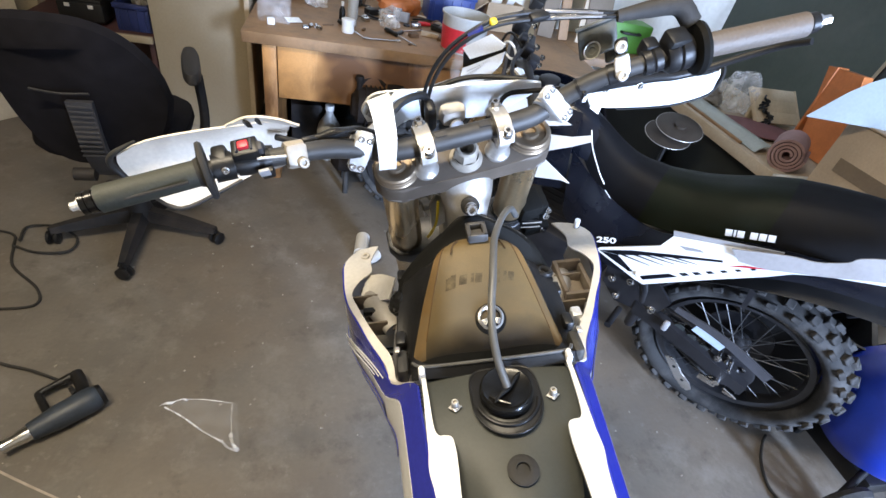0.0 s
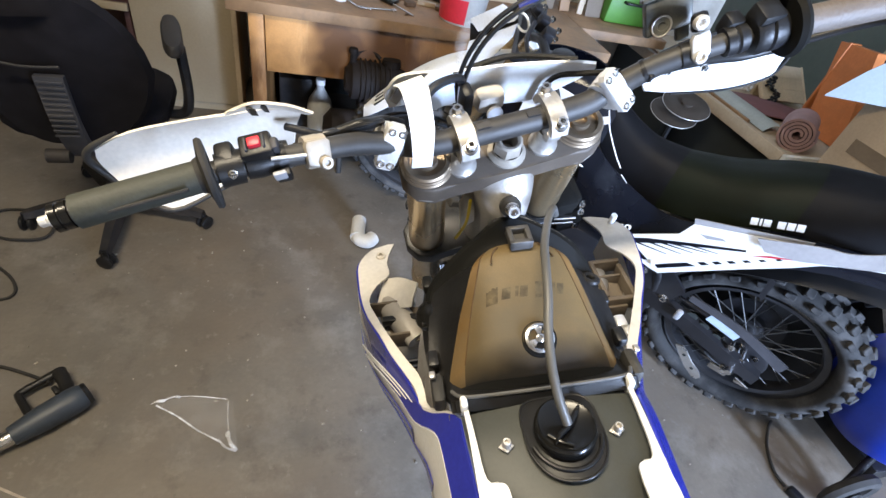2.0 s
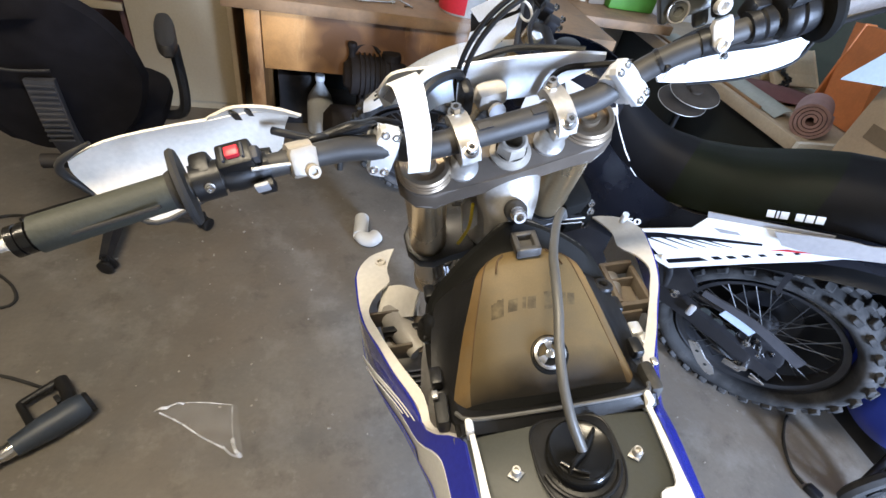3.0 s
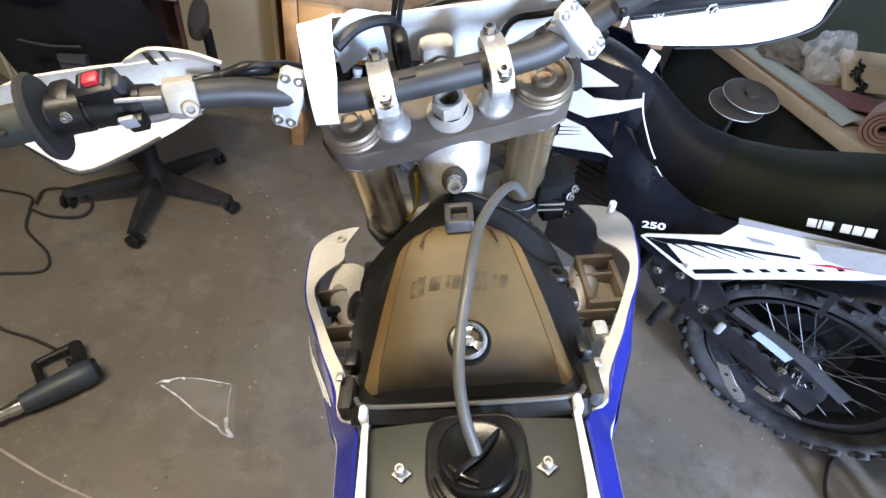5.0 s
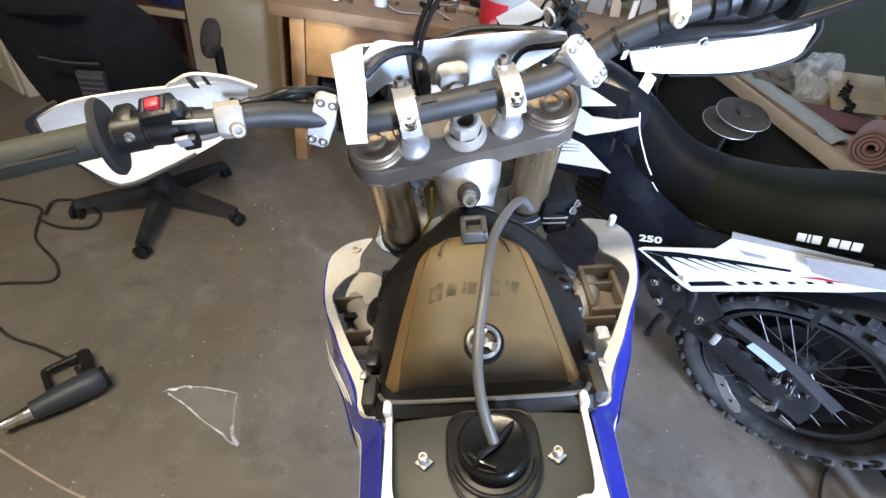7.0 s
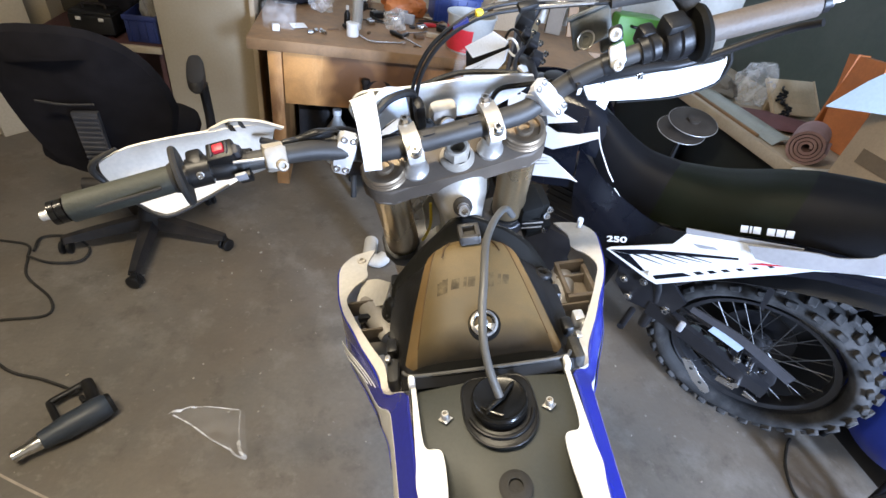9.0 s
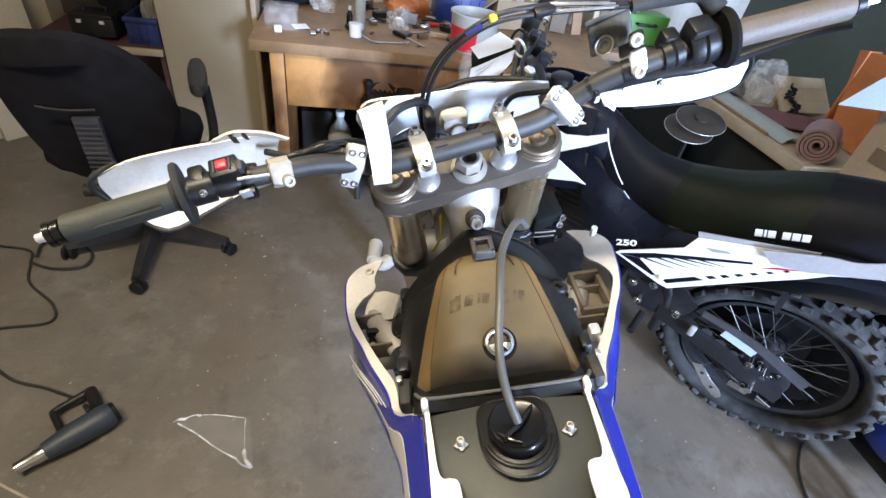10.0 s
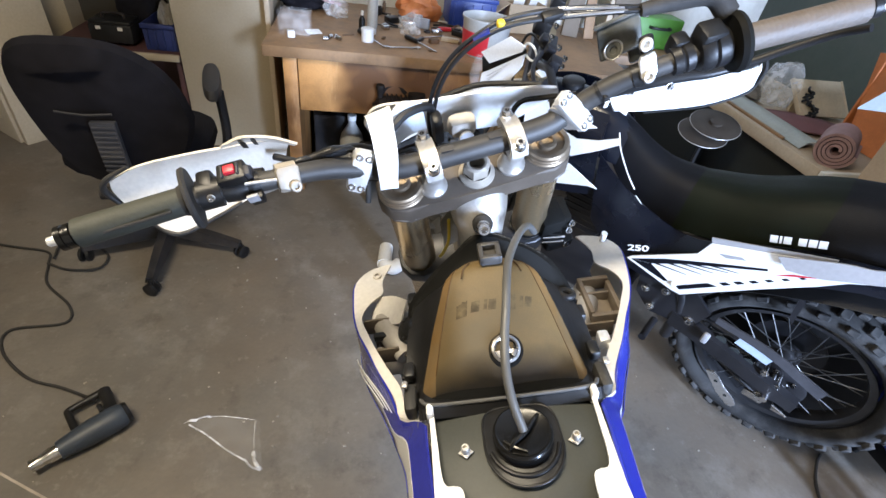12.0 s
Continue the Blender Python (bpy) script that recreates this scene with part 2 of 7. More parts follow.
BLACK_PLASTIC = surface("black_plastic", (0.009, 0.009, 0.0095), 0.42, var=0.2, scale=14, bump=0.12, grain=260, dirt=(0.035, 0.03, 0.025), dirt_amount=0.2, dirt_scale=9, spec=0.3)
CHAIR_PLASTIC = surface("chair_plastic", (0.016, 0.016, 0.018), 0.6, var=0.2, scale=14, bump=0.15, grain=260, dirt=(0.07, 0.055, 0.045), dirt_amount=0.4, dirt_scale=7, spec=0.3)
CHAIR_GREY = surface("grey_chair_plastic", (0.045, 0.046, 0.053), 0.6, var=0.2, scale=14, bump=0.15, grain=260, dirt=(0.08, 0.07, 0.06), dirt_amount=0.4, dirt_scale=7, spec=0.3)
BLACK_METAL = surface("black_bar", (0.03, 0.03, 0.032), 0.38, metal=0.4, var=0.25, scale=14, bump=0.05, grain=200)
BAR_BLACK = surface("satin_black_bar", (0.028, 0.0265, 0.025), 0.55, metal=0.1, var=0.25, scale=14, bump=0.06, grain=220, dirt=(0.07, 0.065, 0.058), dirt_amount=0.35, dirt_scale=12, spec=0.45)
RUBBER = surface("rubber", (0.026, 0.025, 0.024), 0.75, var=0.25, scale=16, bump=0.3, grain=180, dirt=(0.06, 0.053, 0.046), dirt_amount=0.4, dirt_scale=12, spec=0.3)
GRIP_OLIVE = surface("olive_grip_rubber", (0.038, 0.040, 0.031), 0.65, var=0.08, scale=20, bump=0.25, grain=240, dirt=(0.058, 0.057, 0.046), dirt_amount=0.2, dirt_scale=14, spec=0.35)
GRIP_TAN = surface("worn_grip_rubber", (0.105, 0.083, 0.066), 0.6, var=0.15, scale=20, bump=0.35, grain=240, dirt=(0.1, 0.09, 0.08), dirt_amount=0.4, dirt_scale=14)
WHITE_PLASTIC = surface("white_plastic", (0.76, 0.765, 0.76), 0.32, var=0.04, scale=8, bump=0.04, grain=200, dirt=(0.7, 0.67, 0.62), dirt_amount=0.3, dirt_scale=7)
DULL_WHITE = surface("dull_white_plastic", (0.62, 0.58, 0.52), 0.45, var=0.08, scale=9, bump=0.08, grain=160, dirt=(0.36, 0.31, 0.25), dirt_amount=0.5, dirt_scale=9)
BLUE_PLASTIC = surface("blue_plastic", (0.019, 0.026, 0.28), 0.22, var=0.07, scale=9, bump=0.03, grain=200, coat=0.4)
ALUMINIUM = surface("aluminium", (0.66, 0.64, 0.61), 0.3, metal=0.9, var=0.12, scale=14, bump=0.08, grain=200, dirt=(0.3, 0.25, 0.19), dirt_amount=0.35, dirt_scale=16)
CAST_ALU = surface("cast_aluminium", (0.62, 0.60, 0.57), 0.48, metal=0.75, var=0.15, scale=18, bump=0.3, grain=220, dirt=(0.22, 0.18, 0.13), dirt_amount=0.5, dirt_scale=12)
STEEL = surface("steel", (0.62, 0.61, 0.6), 0.22, metal=1.0, var=0.12, scale=20, bump=0.05, grain=160)
BROWN_ANOD = surface("brown_anodised_clamp", (0.070, 0.054, 0.040), 0.58, metal=0.15, var=0.12, scale=18, bump=0.1, grain=260, dirt=(0.13, 0.105, 0.08), dirt_amount=0.35, dirt_scale=14)
GOLD_FORK = surface("bronze_fork_tube", (0.50, 0.385, 0.235), 0.27, metal=0.9, var=0.1, scale=10, bump=0.02, grain=240, dirt=(0.2, 0.16, 0.1), dirt_amount=0.25, dirt_scale=10)
TAN_FOAM = surface("oiled_tan_filter", (0.132, 0.080, 0.030), 0.55, var=0.2, scale=9, bump=0.07, grain=600, dirt=(0.10, 0.085, 0.055), dirt_amount=0.75, dirt_scale=7, spec=0.18)
OILED_FOAM = surface("oiled_olive_foam", (0.114, 0.079, 0.035), 0.5, var=0.22, scale=11, bump=0.07, grain=600, dirt=(0.075, 0.060, 0.036), dirt_amount=0.7, dirt_scale=8, spec=0.18)
TANK_GREY = surface("grey_tank_plastic", (0.050, 0.053, 0.047), 0.45, var=0.12, scale=9, bump=0.05, grain=320, dirt=(0.065, 0.064, 0.055), dirt_amount=0.35, dirt_scale=11, spec=0.25)
HOSE_GREY = surface("grey_hose", (0.085, 0.084, 0.080), 0.45, var=0.12, scale=22, bump=0.05)
RED = surface("red_plastic", (0.62, 0.03, 0.045), 0.4, var=0.08, scale=12, bump=0.04)
YELLOW = surface("yellow_plastic", (0.75, 0.55, 0.03), 0.45, var=0.08, scale=12, bump=0.04)
GREEN = surface("green_plastic", (0.075, 0.235, 0.025), 0.5, var=0.1, scale=12, bump=0.04)
ORANGE = surface("orange_plastic", (0.57, 0.185, 0.055), 0.5, var=0.12, scale=9, bump=0.08, dirt=(0.3, 0.1, 0.03), dirt_amount=0.4, dirt_scale=8)
BLUE_DRUM = surface("blue_drum_plastic", (0.013, 0.040, 0.37), 0.4, var=0.12, scale=4, bump=0.06)
CARTON = surface("carton", (0.46, 0.35, 0.235), 0.8, var=0.08, scale=5, bump=0.1, grain=120)
CARTON_DARK = surface("carton_print", (0.2, 0.15, 0.1), 0.8, var=0.1, scale=9, bump=0.1)
PAPER = surface("white_paper_tape", (0.84, 0.84, 0.83), 0.6, var=0.03, scale=12, bump=0.05)
PALE_SHEET = surface("pale_blue_sheet", (0.215, 0.245, 0.255), 0.4, var=0.05, scale=3, bump=0.03)
MAROON = surface("maroon_rubber_mat", (0.32, 0.20, 0.19), 0.75, var=0.2, scale=9, bump=0.2, dirt=(0.33, 0.2, 0.19), dirt_amount=0.5, dirt_scale=8)
SEAT_VINYL = surface("black_seat_vinyl", (0.005, 0.0052, 0.0065), 0.52, var=0.2, scale=12, bump=0.3, grain=420, spec=0.13)
SEAT_GREEN = surface("dark_green_seat_vinyl", (0.006, 0.0085, 0.0042), 0.52, var=0.2, scale=12, bump=0.3, grain=420, spec=0.13)
FRAME_BLACK = surface("black_frame_paint", (0.009, 0.009, 0.011), 0.4, var=0.2, scale=14, bump=0.05, dirt=(0.035, 0.033, 0.032), dirt_amount=0.3, dirt_scale=9, spec=0.4)
NAVY_PLASTIC = surface("navy_black_plastic", (0.003, 0.004, 0.008), 0.28, var=0.15, scale=9, bump=0.04, spec=0.4)
GREY_PLASTIC = surface("grey_plastic", (0.30, 0.30, 0.31), 0.4, var=0.08, scale=9, bump=0.05)
SWING_GREY = surface("dark_swingarm_paint", (0.018, 0.018, 0.021), 0.45, metal=0.3, var=0.15, scale=12, bump=0.08)
LABEL_BLUE = surface("pale_label", (0.38, 0.46, 0.56), 0.5, var=0.04, scale=12, bump=0.0)
# near-black stand-in for the shade under benches and inside holes
VOID_SHADE = surface("void_shade", (0.014, 0.018, 0.017), 0.7, var=0.3, scale=4, bump=0.1)
GUN_BLUE = surface("blue_grey_tool_plastic", (0.030, 0.039, 0.053), 0.5, var=0.2, scale=14, bump=0.2)
BLUE_BOX = surface("blue_box_plastic", (0.02, 0.05, 0.26), 0.4, var=0.12, scale=8, bump=0.05)
MILKY = surface("milky_plastic", (0.45, 0.45, 0.43), 0.4, var=0.06, scale=9, bump=0.05)
FILM = clear_film("clear_wrapper", solid_part=0.03)
BAG = clear_film("clear_bag", solid_part=0.2, rough=0.25)
BROWN_DUCT = surface("dusty_brown_plastic", (0.09, 0.068, 0.047), 0.6, var=0.2, scale=20, bump=0.1, dirt=(0.26, 0.22, 0.17), dirt_amount=0.4, dirt_scale=12)
SEAM_BROWN = surface("brown_thread", (0.07, 0.042, 0.02), 0.85, var=0.2, scale=40, bump=0.1, spec=0.1)
DUSTY_BLACK = surface("dusty_black_plastic", (0.03, 0.029, 0.027), 0.6, var=0.25, scale=30, bump=0.1, dirt=(0.14, 0.125, 0.10), dirt_amount=0.6, dirt_scale=24, spec=0.3)
PRINT = surface("faded_print", (0.078, 0.058, 0.030), 0.7, var=0.45, scale=90, bump=0.1, spec=0.15)
stain(CONCRETE, (0.165, 0.118, 0.076), 1.3, 0.42, 0.64, 0.34, 3.0)
stain(CONCRETE, (0.27, 0.25, 0.22), 5.5, 0.52, 0.72, 0.45)
stain(CONCRETE, (0.060, 0.048, 0.036), 9.0, 0.56, 0.74, 0.55)
stain(CONCRETE, (0.30, 0.28, 0.25), 26.0, 0.62, 0.74, 0.25, 3.0)
stain(CHIPBOARD, (0.085, 0.036, 0.014), 1.9, 0.42, 0.58, 0.9, 3.0)
stain(CHIPBOARD, (0.62, 0.38, 0.18), 14.0, 0.58, 0.72, 0.35, 4.0, (1, 1, 0.2))
stain(CREAM, (0.40, 0.34, 0.26), 1.2, 0.45, 0.7, 0.4, 4.0)
rear_fade(OILED_FOAM, (0.010, 0.009, 0.008), 0.490, 0.460, 0.96)
rear_fade(TAN_FOAM, (0.010, 0.009, 0.008), 0.474, 0.450, 0.96)
BRONZE_CAP = surface("bronze_cap", (0.33, 0.26, 0.185), 0.42, metal=0.8, var=0.15, scale=18, bump=0.08, dirt=(0.10, 0.08, 0.06), dirt_amount=0.4, dirt_scale=16)
TYRE = surface("dusty_tyre_rubber", (0.024, 0.0235, 0.023), 0.8, var=0.25, scale=10, bump=0.35, grain=180, dirt=(0.105, 0.10, 0.096), dirt_amount=0.55, dirt_scale=8, spec=0.25)
SPOKE = surface("dull_spoke_steel", (0.12, 0.12, 0.12), 0.35, metal=0.8, var=0.2, scale=30, bump=0.05)
MATT_BLACK = surface("matt_black_rubber", (0.006, 0.006, 0.0055), 0.7, var=0.2, scale=12, bump=0.15, spec=0.12)
TAN_ALU = surface("dull_tan_aluminium", (0.37, 0.335, 0.285), 0.5, metal=0.35, var=0.12, scale=18, bump=0.15, grain=220, dirt=(0.3, 0.26, 0.2), dirt_amount=0.4, dirt_scale=14)
# right guard's white plastic, darkened and warmed for the weaker light on the left
GUARD_DIM = surface("dimmed_white_plastic", (0.72, 0.655, 0.56), 0.42, var=0.06, scale=8, bump=0.05, grain=200, dirt=(0.48, 0.44, 0.385), dirt_amount=0.4, dirt_scale=7)
LIP_WHITE = surface("dull_cream_plastic", (0.62, 0.59, 0.54), 0.45, var=0.06, scale=9, bump=0.05, grain=160, dirt=(0.45, 0.40, 0.33), dirt_amount=0.35, dirt_scale=9)
BRIGHT_ALU = surface("polished_aluminium", (0.86, 0.855, 0.84), 0.32, metal=0.55, var=0.08, scale=14, bump=0.05, grain=200, dirt=(0.4, 0.36, 0.3), dirt_amount=0.25, dirt_scale=18)
DUSTY_GREY = surface("dusty_grey_plastic", (0.36, 0.335, 0.30), 0.5, var=0.12, scale=9, bump=0.08, grain=160, dirt=(0.2, 0.17, 0.13), dirt_amount=0.5, dirt_scale=9)
PALE_CAST = surface("pale_cast_aluminium", (0.46, 0.44, 0.41), 0.45, metal=0.55, var=0.15, scale=18, bump=0.25, grain=220, dirt=(0.22, 0.18, 0.13), dirt_amount=0.5, dirt_scale=14)
TUB = clear_film("thin_clear_tub", solid_part=0.05, rough=0.2)
DARK_BLUE = surface("dark_blue_sleeve", (0.012, 0.02, 0.13), 0.4, var=0.1, scale=20, bump=0.03)
GLOSS_BLACK = surface("gloss_black_cap", (0.006, 0.006, 0.006), 0.26, var=0.2, scale=20, bump=0.06, grain=200, dirt=(0.03, 0.028, 0.025), dirt_amount=0.15, dirt_scale=14, spec=0.4)
MOUNT_GREY = surface("grey_cast_mount", (0.50, 0.48, 0.45), 0.42, metal=0.7, var=0.15, scale=18, bump=0.2, grain=220, dirt=(0.16, 0.14, 0.11), dirt_amount=0.4, dirt_scale=14)


# ---- the garage ----
def structure(name, bm, material, label, m=ROOM):
    return solid(name, bm, material, m, label, kind="structure")


def block(lo, hi, r=0.0):
    c = [(a + b) / 2 for a, b in zip(lo, hi)]
    return rbox(BM(), c, [b - a for a, b in zip(lo, hi)], r)


structure("floor", block((-4.2, -1.4, -0.12), (2.9, 3.5, 0)), CONCRETE, "stained brown-grey bare concrete garage floor")
structure("wall_north", block((-4.2, 3.3, 0), (2.75, 3.5, 2.6)), WALL_WHITE, "off-white painted wall behind the workbench")
structure("wall_east", block((2.75, -1.4, 0), (2.9, 3.5, 2.6)), WALL_GREEN, "dark green painted garage wall")
structure("wall_west", block((-4.35, -1.4, 0), (-4.2, 3.5, 2.6)), WALL_WHITE, "plain off-white garage wall")
structure("ceiling", block((-4.35, -1.4, 2.6), (2.9, 3.5, 2.7)), PLASTER, "plain pale ceiling board")
# unseen wall; its left jamb is placed to keep daylight off the left side
south = BM()
for lo, hi in (((-4.35, -1.55, 0), (1.26, -1.4, 2.6)), ((2.72, -1.55, 0), (2.9, -1.4, 2.6)), ((1.26, -1.55, 2.3), (2.72, -1.4, 2.6))):
    rbox(south, [(a + b) / 2 for a, b in zip(lo, hi)], [b - a for a, b in zip(lo, hi)], 0)
structure("wall_south", south, WALL_WHITE, "unseen off-white wall, its doorway set to cut the daylight")
structure("ground", block((-40, -60, -0.2), (40, -1.4, -0.13)), CONCRETE, "pale concrete yard outside the open doorway")

# ceiling fixture added to carry the warm fill lamp, out of view
lampt = thing("fill_fixture", ROOM, "assumed white batten lamp under the ceiling, added out of view", "lamp")
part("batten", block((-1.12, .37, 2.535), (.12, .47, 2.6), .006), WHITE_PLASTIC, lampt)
GLOW = bpy.data.materials.new("fill_glow")
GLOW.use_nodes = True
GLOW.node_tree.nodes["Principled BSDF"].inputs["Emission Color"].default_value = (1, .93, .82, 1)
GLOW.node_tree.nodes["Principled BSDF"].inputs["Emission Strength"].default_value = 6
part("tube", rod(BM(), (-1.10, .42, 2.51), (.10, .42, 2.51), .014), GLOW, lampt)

# white door leaf at the back left
door = thing("door_1", ROOM, "dirty cream folding cupboard door standing half open", "door", kind="structure")
part("door_leaf", rbox(BM(), (0, 0, 1.0), (0.62, 0.04, 2.0), 0.004, pose(-1.90, 2.93, 0, 0, 0, -38)), CREAM_LIT, door)
for z in (0.28, 1.0, 1.75):
    part("door_panel", rbox(BM(), (0, -0.026, z), (0.42, 0.014, 0.34), 0.006, pose(-1.90, 2.93, 0, 0, 0, -38)), CREAM_LIT, door)
part("door_leaf", rbox(BM(), (0, 0, 1.0), (0.30, 0.036, 2.0), 0.004, pose(-1.545, 2.832, 0, 0, 0, 50.7)), CREAM_LIT, door)
structure("wall_return", block((-2.6, 3.1, 0), (-1.42, 3.3, 2.6)), CREAM, "cream painted wall pier beside the cupboard")

# tall cream cupboard side
cup = thing("tall_cabinet", ROOM, "tall cream-painted wooden cabinet beside the workbench", "cabinet")
part("body", block((-0.80, 2.80, 0.05), (-0.352, 3.28, 2.05), 0.004), CREAM, cup)
part("plinth", block((-0.79, 2.82, 0.0), (-0.36, 3.27, 0.05), 0.002), CREAM, cup)
part("edge_strip", block((-0.349, 2.72, 0.03), (-0.325, 2.84, 2.05), 0.003), PALE_WOOD, cup, "bare pale wooden edge strip")

# low shelf with boxes, behind the chair
DARK_RED = surface("dark_red_board", (0.075, 0.030, 0.028), 0.65, var=0.2, scale=8, bump=0.1, dirt=(0.03, 0.02, 0.02), dirt_amount=0.4, dirt_scale=6)
shelf = thing("low_shelf", ROOM, "low white-edged wooden shelf on a dark red base", "shelf")
part("board", block((-1.42, 2.822, 0.475), (-0.81, 3.28, 0.505), 0.004), DARK_RED, shelf)
part("front_edge", block((-1.42, 2.80, 0.472), (-0.81, 2.820, 0.506), 0.004), CREAM, shelf, "cream painted front edge")
for p in (-1.40, -0.83):
    part("side", block((p - 0.012, 2.84, 0), (p + 0.012, 3.28, 0.475), 0.002), DARK_RED, shelf)
# panel added behind the shelf, with the alcove's shade put into its colour
part("alcove_dark", block((-1.42, 3.245, 0.51), (-0.81, 3.265, 1.5), 0.002), surface("dark_olive_fill", (0.05, 0.043, 0.03), 0.7, var=0.25, scale=5, bump=0.1), shelf, "dark olive panel standing in for the shaded alcove")
part("back", block((-1.386, 3.2, 0.0), (-0.844, 3.22, 0.47), 0.002), DARK_RED, shelf, "dark red back board")

# ---- workbench ----
bench = thing("workbench", ROOM, "worn wooden workbench with an orange chipboard front panel", "workbench")
part("top", rbox(block((-0.31, 2.35, 0.69), (1.45, 3.28, 0.74), 0.006), (1.73, 3.0, 0.715), (0.56, 0.56, 0.05), 0.006), BENCH_WOOD, bench, "stained chipped wooden top")
part("front_panel", block((-0.165, 2.378, 0.445), (1.35, 2.400, 0.688), 0.002), CHIPBOARD, bench, "oil-stained orange chipboard apron")
for p in (-0.20, 1.38):
    part("side_panel", block((p - 0.03, 2.372, 0), (p + 0.03, 3.2, 0.688), 0.003), CHIPBOARD, bench)
# back panel whose dark colour stands for the shade under the bench
part("back_panel", block((-0.165, 3.18, 0.0), (1.35, 3.2, 0.688), 0.002), VOID_SHADE, bench)


# ---- office chair ----
def office_chair():
    ch = thing("office_chair", pose(-1.262, 1.57, 0, 0, 0, 24), "black cloth office swivel chair with a dusty five-star base", "chair")
    hub = BM()
    lathe(hub, [(0.0, 0.06), (0.045, 0.06), (0.05, 0.10), (0.038, 0.15), (0.030, 0.16), (0.030, 0.30), (0.018, 0.30), (0.018, 0.42), (0.0, 0.42)], seg=20)
    part("gas_column", hub, CHAIR_PLASTIC, ch)
    for k in range(5):
        a = radians(-24 + 76.7 + 72 * k)
        d = Vector((math.cos(a), math.sin(a), 0))
        leg = BM()
        side = Vector((-d.y, d.x, 0))
        rings = []
        for s, w, z0, z1 in ((0.03, 0.032, 0.065, 0.115), (0.12, 0.028, 0.062, 0.108), (0.22, 0.024, 0.058, 0.094), (0.31, 0.019, 0.055, 0.078)):
            rings.append([d * s + side * w + Vector((0, 0, z0)), d * s - side * w + Vector((0, 0, z0)), d * s - side * w * 0.6 + Vector((0, 0, z1)), d * s + side * w * 0.6 + Vector((0, 0, z1))])
        loft(leg, rings)
        arm = part("leg", leg, CHAIR_PLASTIC, ch)
        cas = BM()
        turn = radians(40 + 70 * k)
        ax = Vector((math.cos(turn), math.sin(turn), 0))
        c = d * 0.31 + Vector((0, 0, 0.027))
        for s in (-1, 1):
            lathe(cas, [(0, 0), (0.02, 0), (0.027, 0.004), (0.027, 0.014), (0.02, 0.018), (0, 0.018)], along(c + ax * s * 0.004, c + ax * s), seg=18)
        rod(cas, c + Vector((0, 0, 0.01)), c + Vector((0, 0, 0.045)), 0.009)
        part("caster", cas, BLACK_PLASTIC, arm)
    seat = BM()
    rings = []
    for z, s in ((0.43, 0.80), (0.445, 0.94), (0.47, 1.0), (0.50, 0.98), (0.52, 0.88), (0.525, 0.6)):
        rings.append([Vector((0.24 * s * math.copysign(abs(math.cos(t)) ** 0.55, math.cos(t)), 0.03 + 0.23 * s * math.copysign(abs(math.sin(t)) ** 0.55, math.sin(t)), z)) for t in [6.2831853 * k / 28 for k in range(28)]])
    loft(seat, rings)
    part("seat", seat, BLACK_CLOTH, ch)
    # the backrest stands towards the door, seen from behind
    back = BM()
    rings = []
    for v, y, s in ((0.0, 0, 0.80), (0.0, -0.02, 0.95), (0.0, -0.05, 1.0), (0.0, -0.08, 0.95), (0.0, -0.095, 0.75)):
        rr = []
        for k in range(40):
            t = 6.2831853 * k / 40
            cx = math.copysign(abs(math.cos(t)) ** 0.72, math.cos(t))
            sz = math.copysign(abs(math.sin(t)) ** 0.72, math.sin(t))
            w = (0.262 + 0.045 * sz) * (1 - 0.36 * max(0, sz) ** 1.1 if cx > 0 else 0.77 - 0.02 * sz)
            rr.append(Vector((w * s * cx - 0.02, -0.20 + y + 0.06 * cx * cx - 0.04 * sz, 0.68 + 0.262 * s * sz * (1 if sz > 0 else 0.9))))
        rings.append(rr)
    loft(back, rings)
    rest = part("backrest", back, BLACK_CLOTH, ch)
    part("seam", tube(BM(), [(-0.10, -0.306, 0.735), (-0.03, -0.312, 0.728), (0.045, -0.308, 0.730)], 0.004, 6), CHAIR_PLASTIC, rest)
    spine = BM()
    sheet(spine, [[(-0.020, -0.315, 0.705), (-0.017, -0.31, 0.55), (-0.015, -0.25, 0.42), (-0.015, -0.10, 0.40)], [(0.047, -0.315, 0.705), (0.050, -0.31, 0.55), (0.052, -0.25, 0.42), (0.052, -0.10, 0.40)]], 0.02)
    sp = part("back_support", spine, CHAIR_GREY, ch, "ribbed dark grey plastic back bracket")
    for k in range(11):
        part("rib", rbox(BM(), (0.014, -0.317, 0.690 - 0.016 * k), (0.060, 0.006, 0.006), 0.001), CHAIR_GREY, sp)
    kn = BM()
    rod(kn, (-0.01, -0.28, 0.44), (-0.07, -0.28, 0.44), 0.022)
    part("knob", kn, CHAIR_PLASTIC, ch)
    ar = BM()
    tube(ar, [(0.20, 0.03, 0.43), (0.27, 0.03, 0.44), (0.29, 0.03, 0.52), (0.285, 0.03, 0.68)], 0.018, 8)
    am = part("arm_post", ar, CHAIR_PLASTIC, ch)
    pad = BM()
    loft(pad, [[Vector((0.031 * f * math.copysign(abs(math.cos(t)) ** 0.7, math.cos(t)), 0.150 * f2 * math.copysign(abs(math.sin(t)) ** 0.7, math.sin(t)), z)) for t in [6.2831853 * k / 24 for k in range(24)]] for z, f, f2 in ((-.02, .8, .93), (-.012, 1, 1), (.008, 1, 1), (.018, .85, .95), (.021, .5, .8))])
    pad.transform(pose(0.268, 0.03, 0.715, 0, 0, 9))
    part("arm_pad", pad, CHAIR_PLASTIC, am)
    return ch


office_chair()


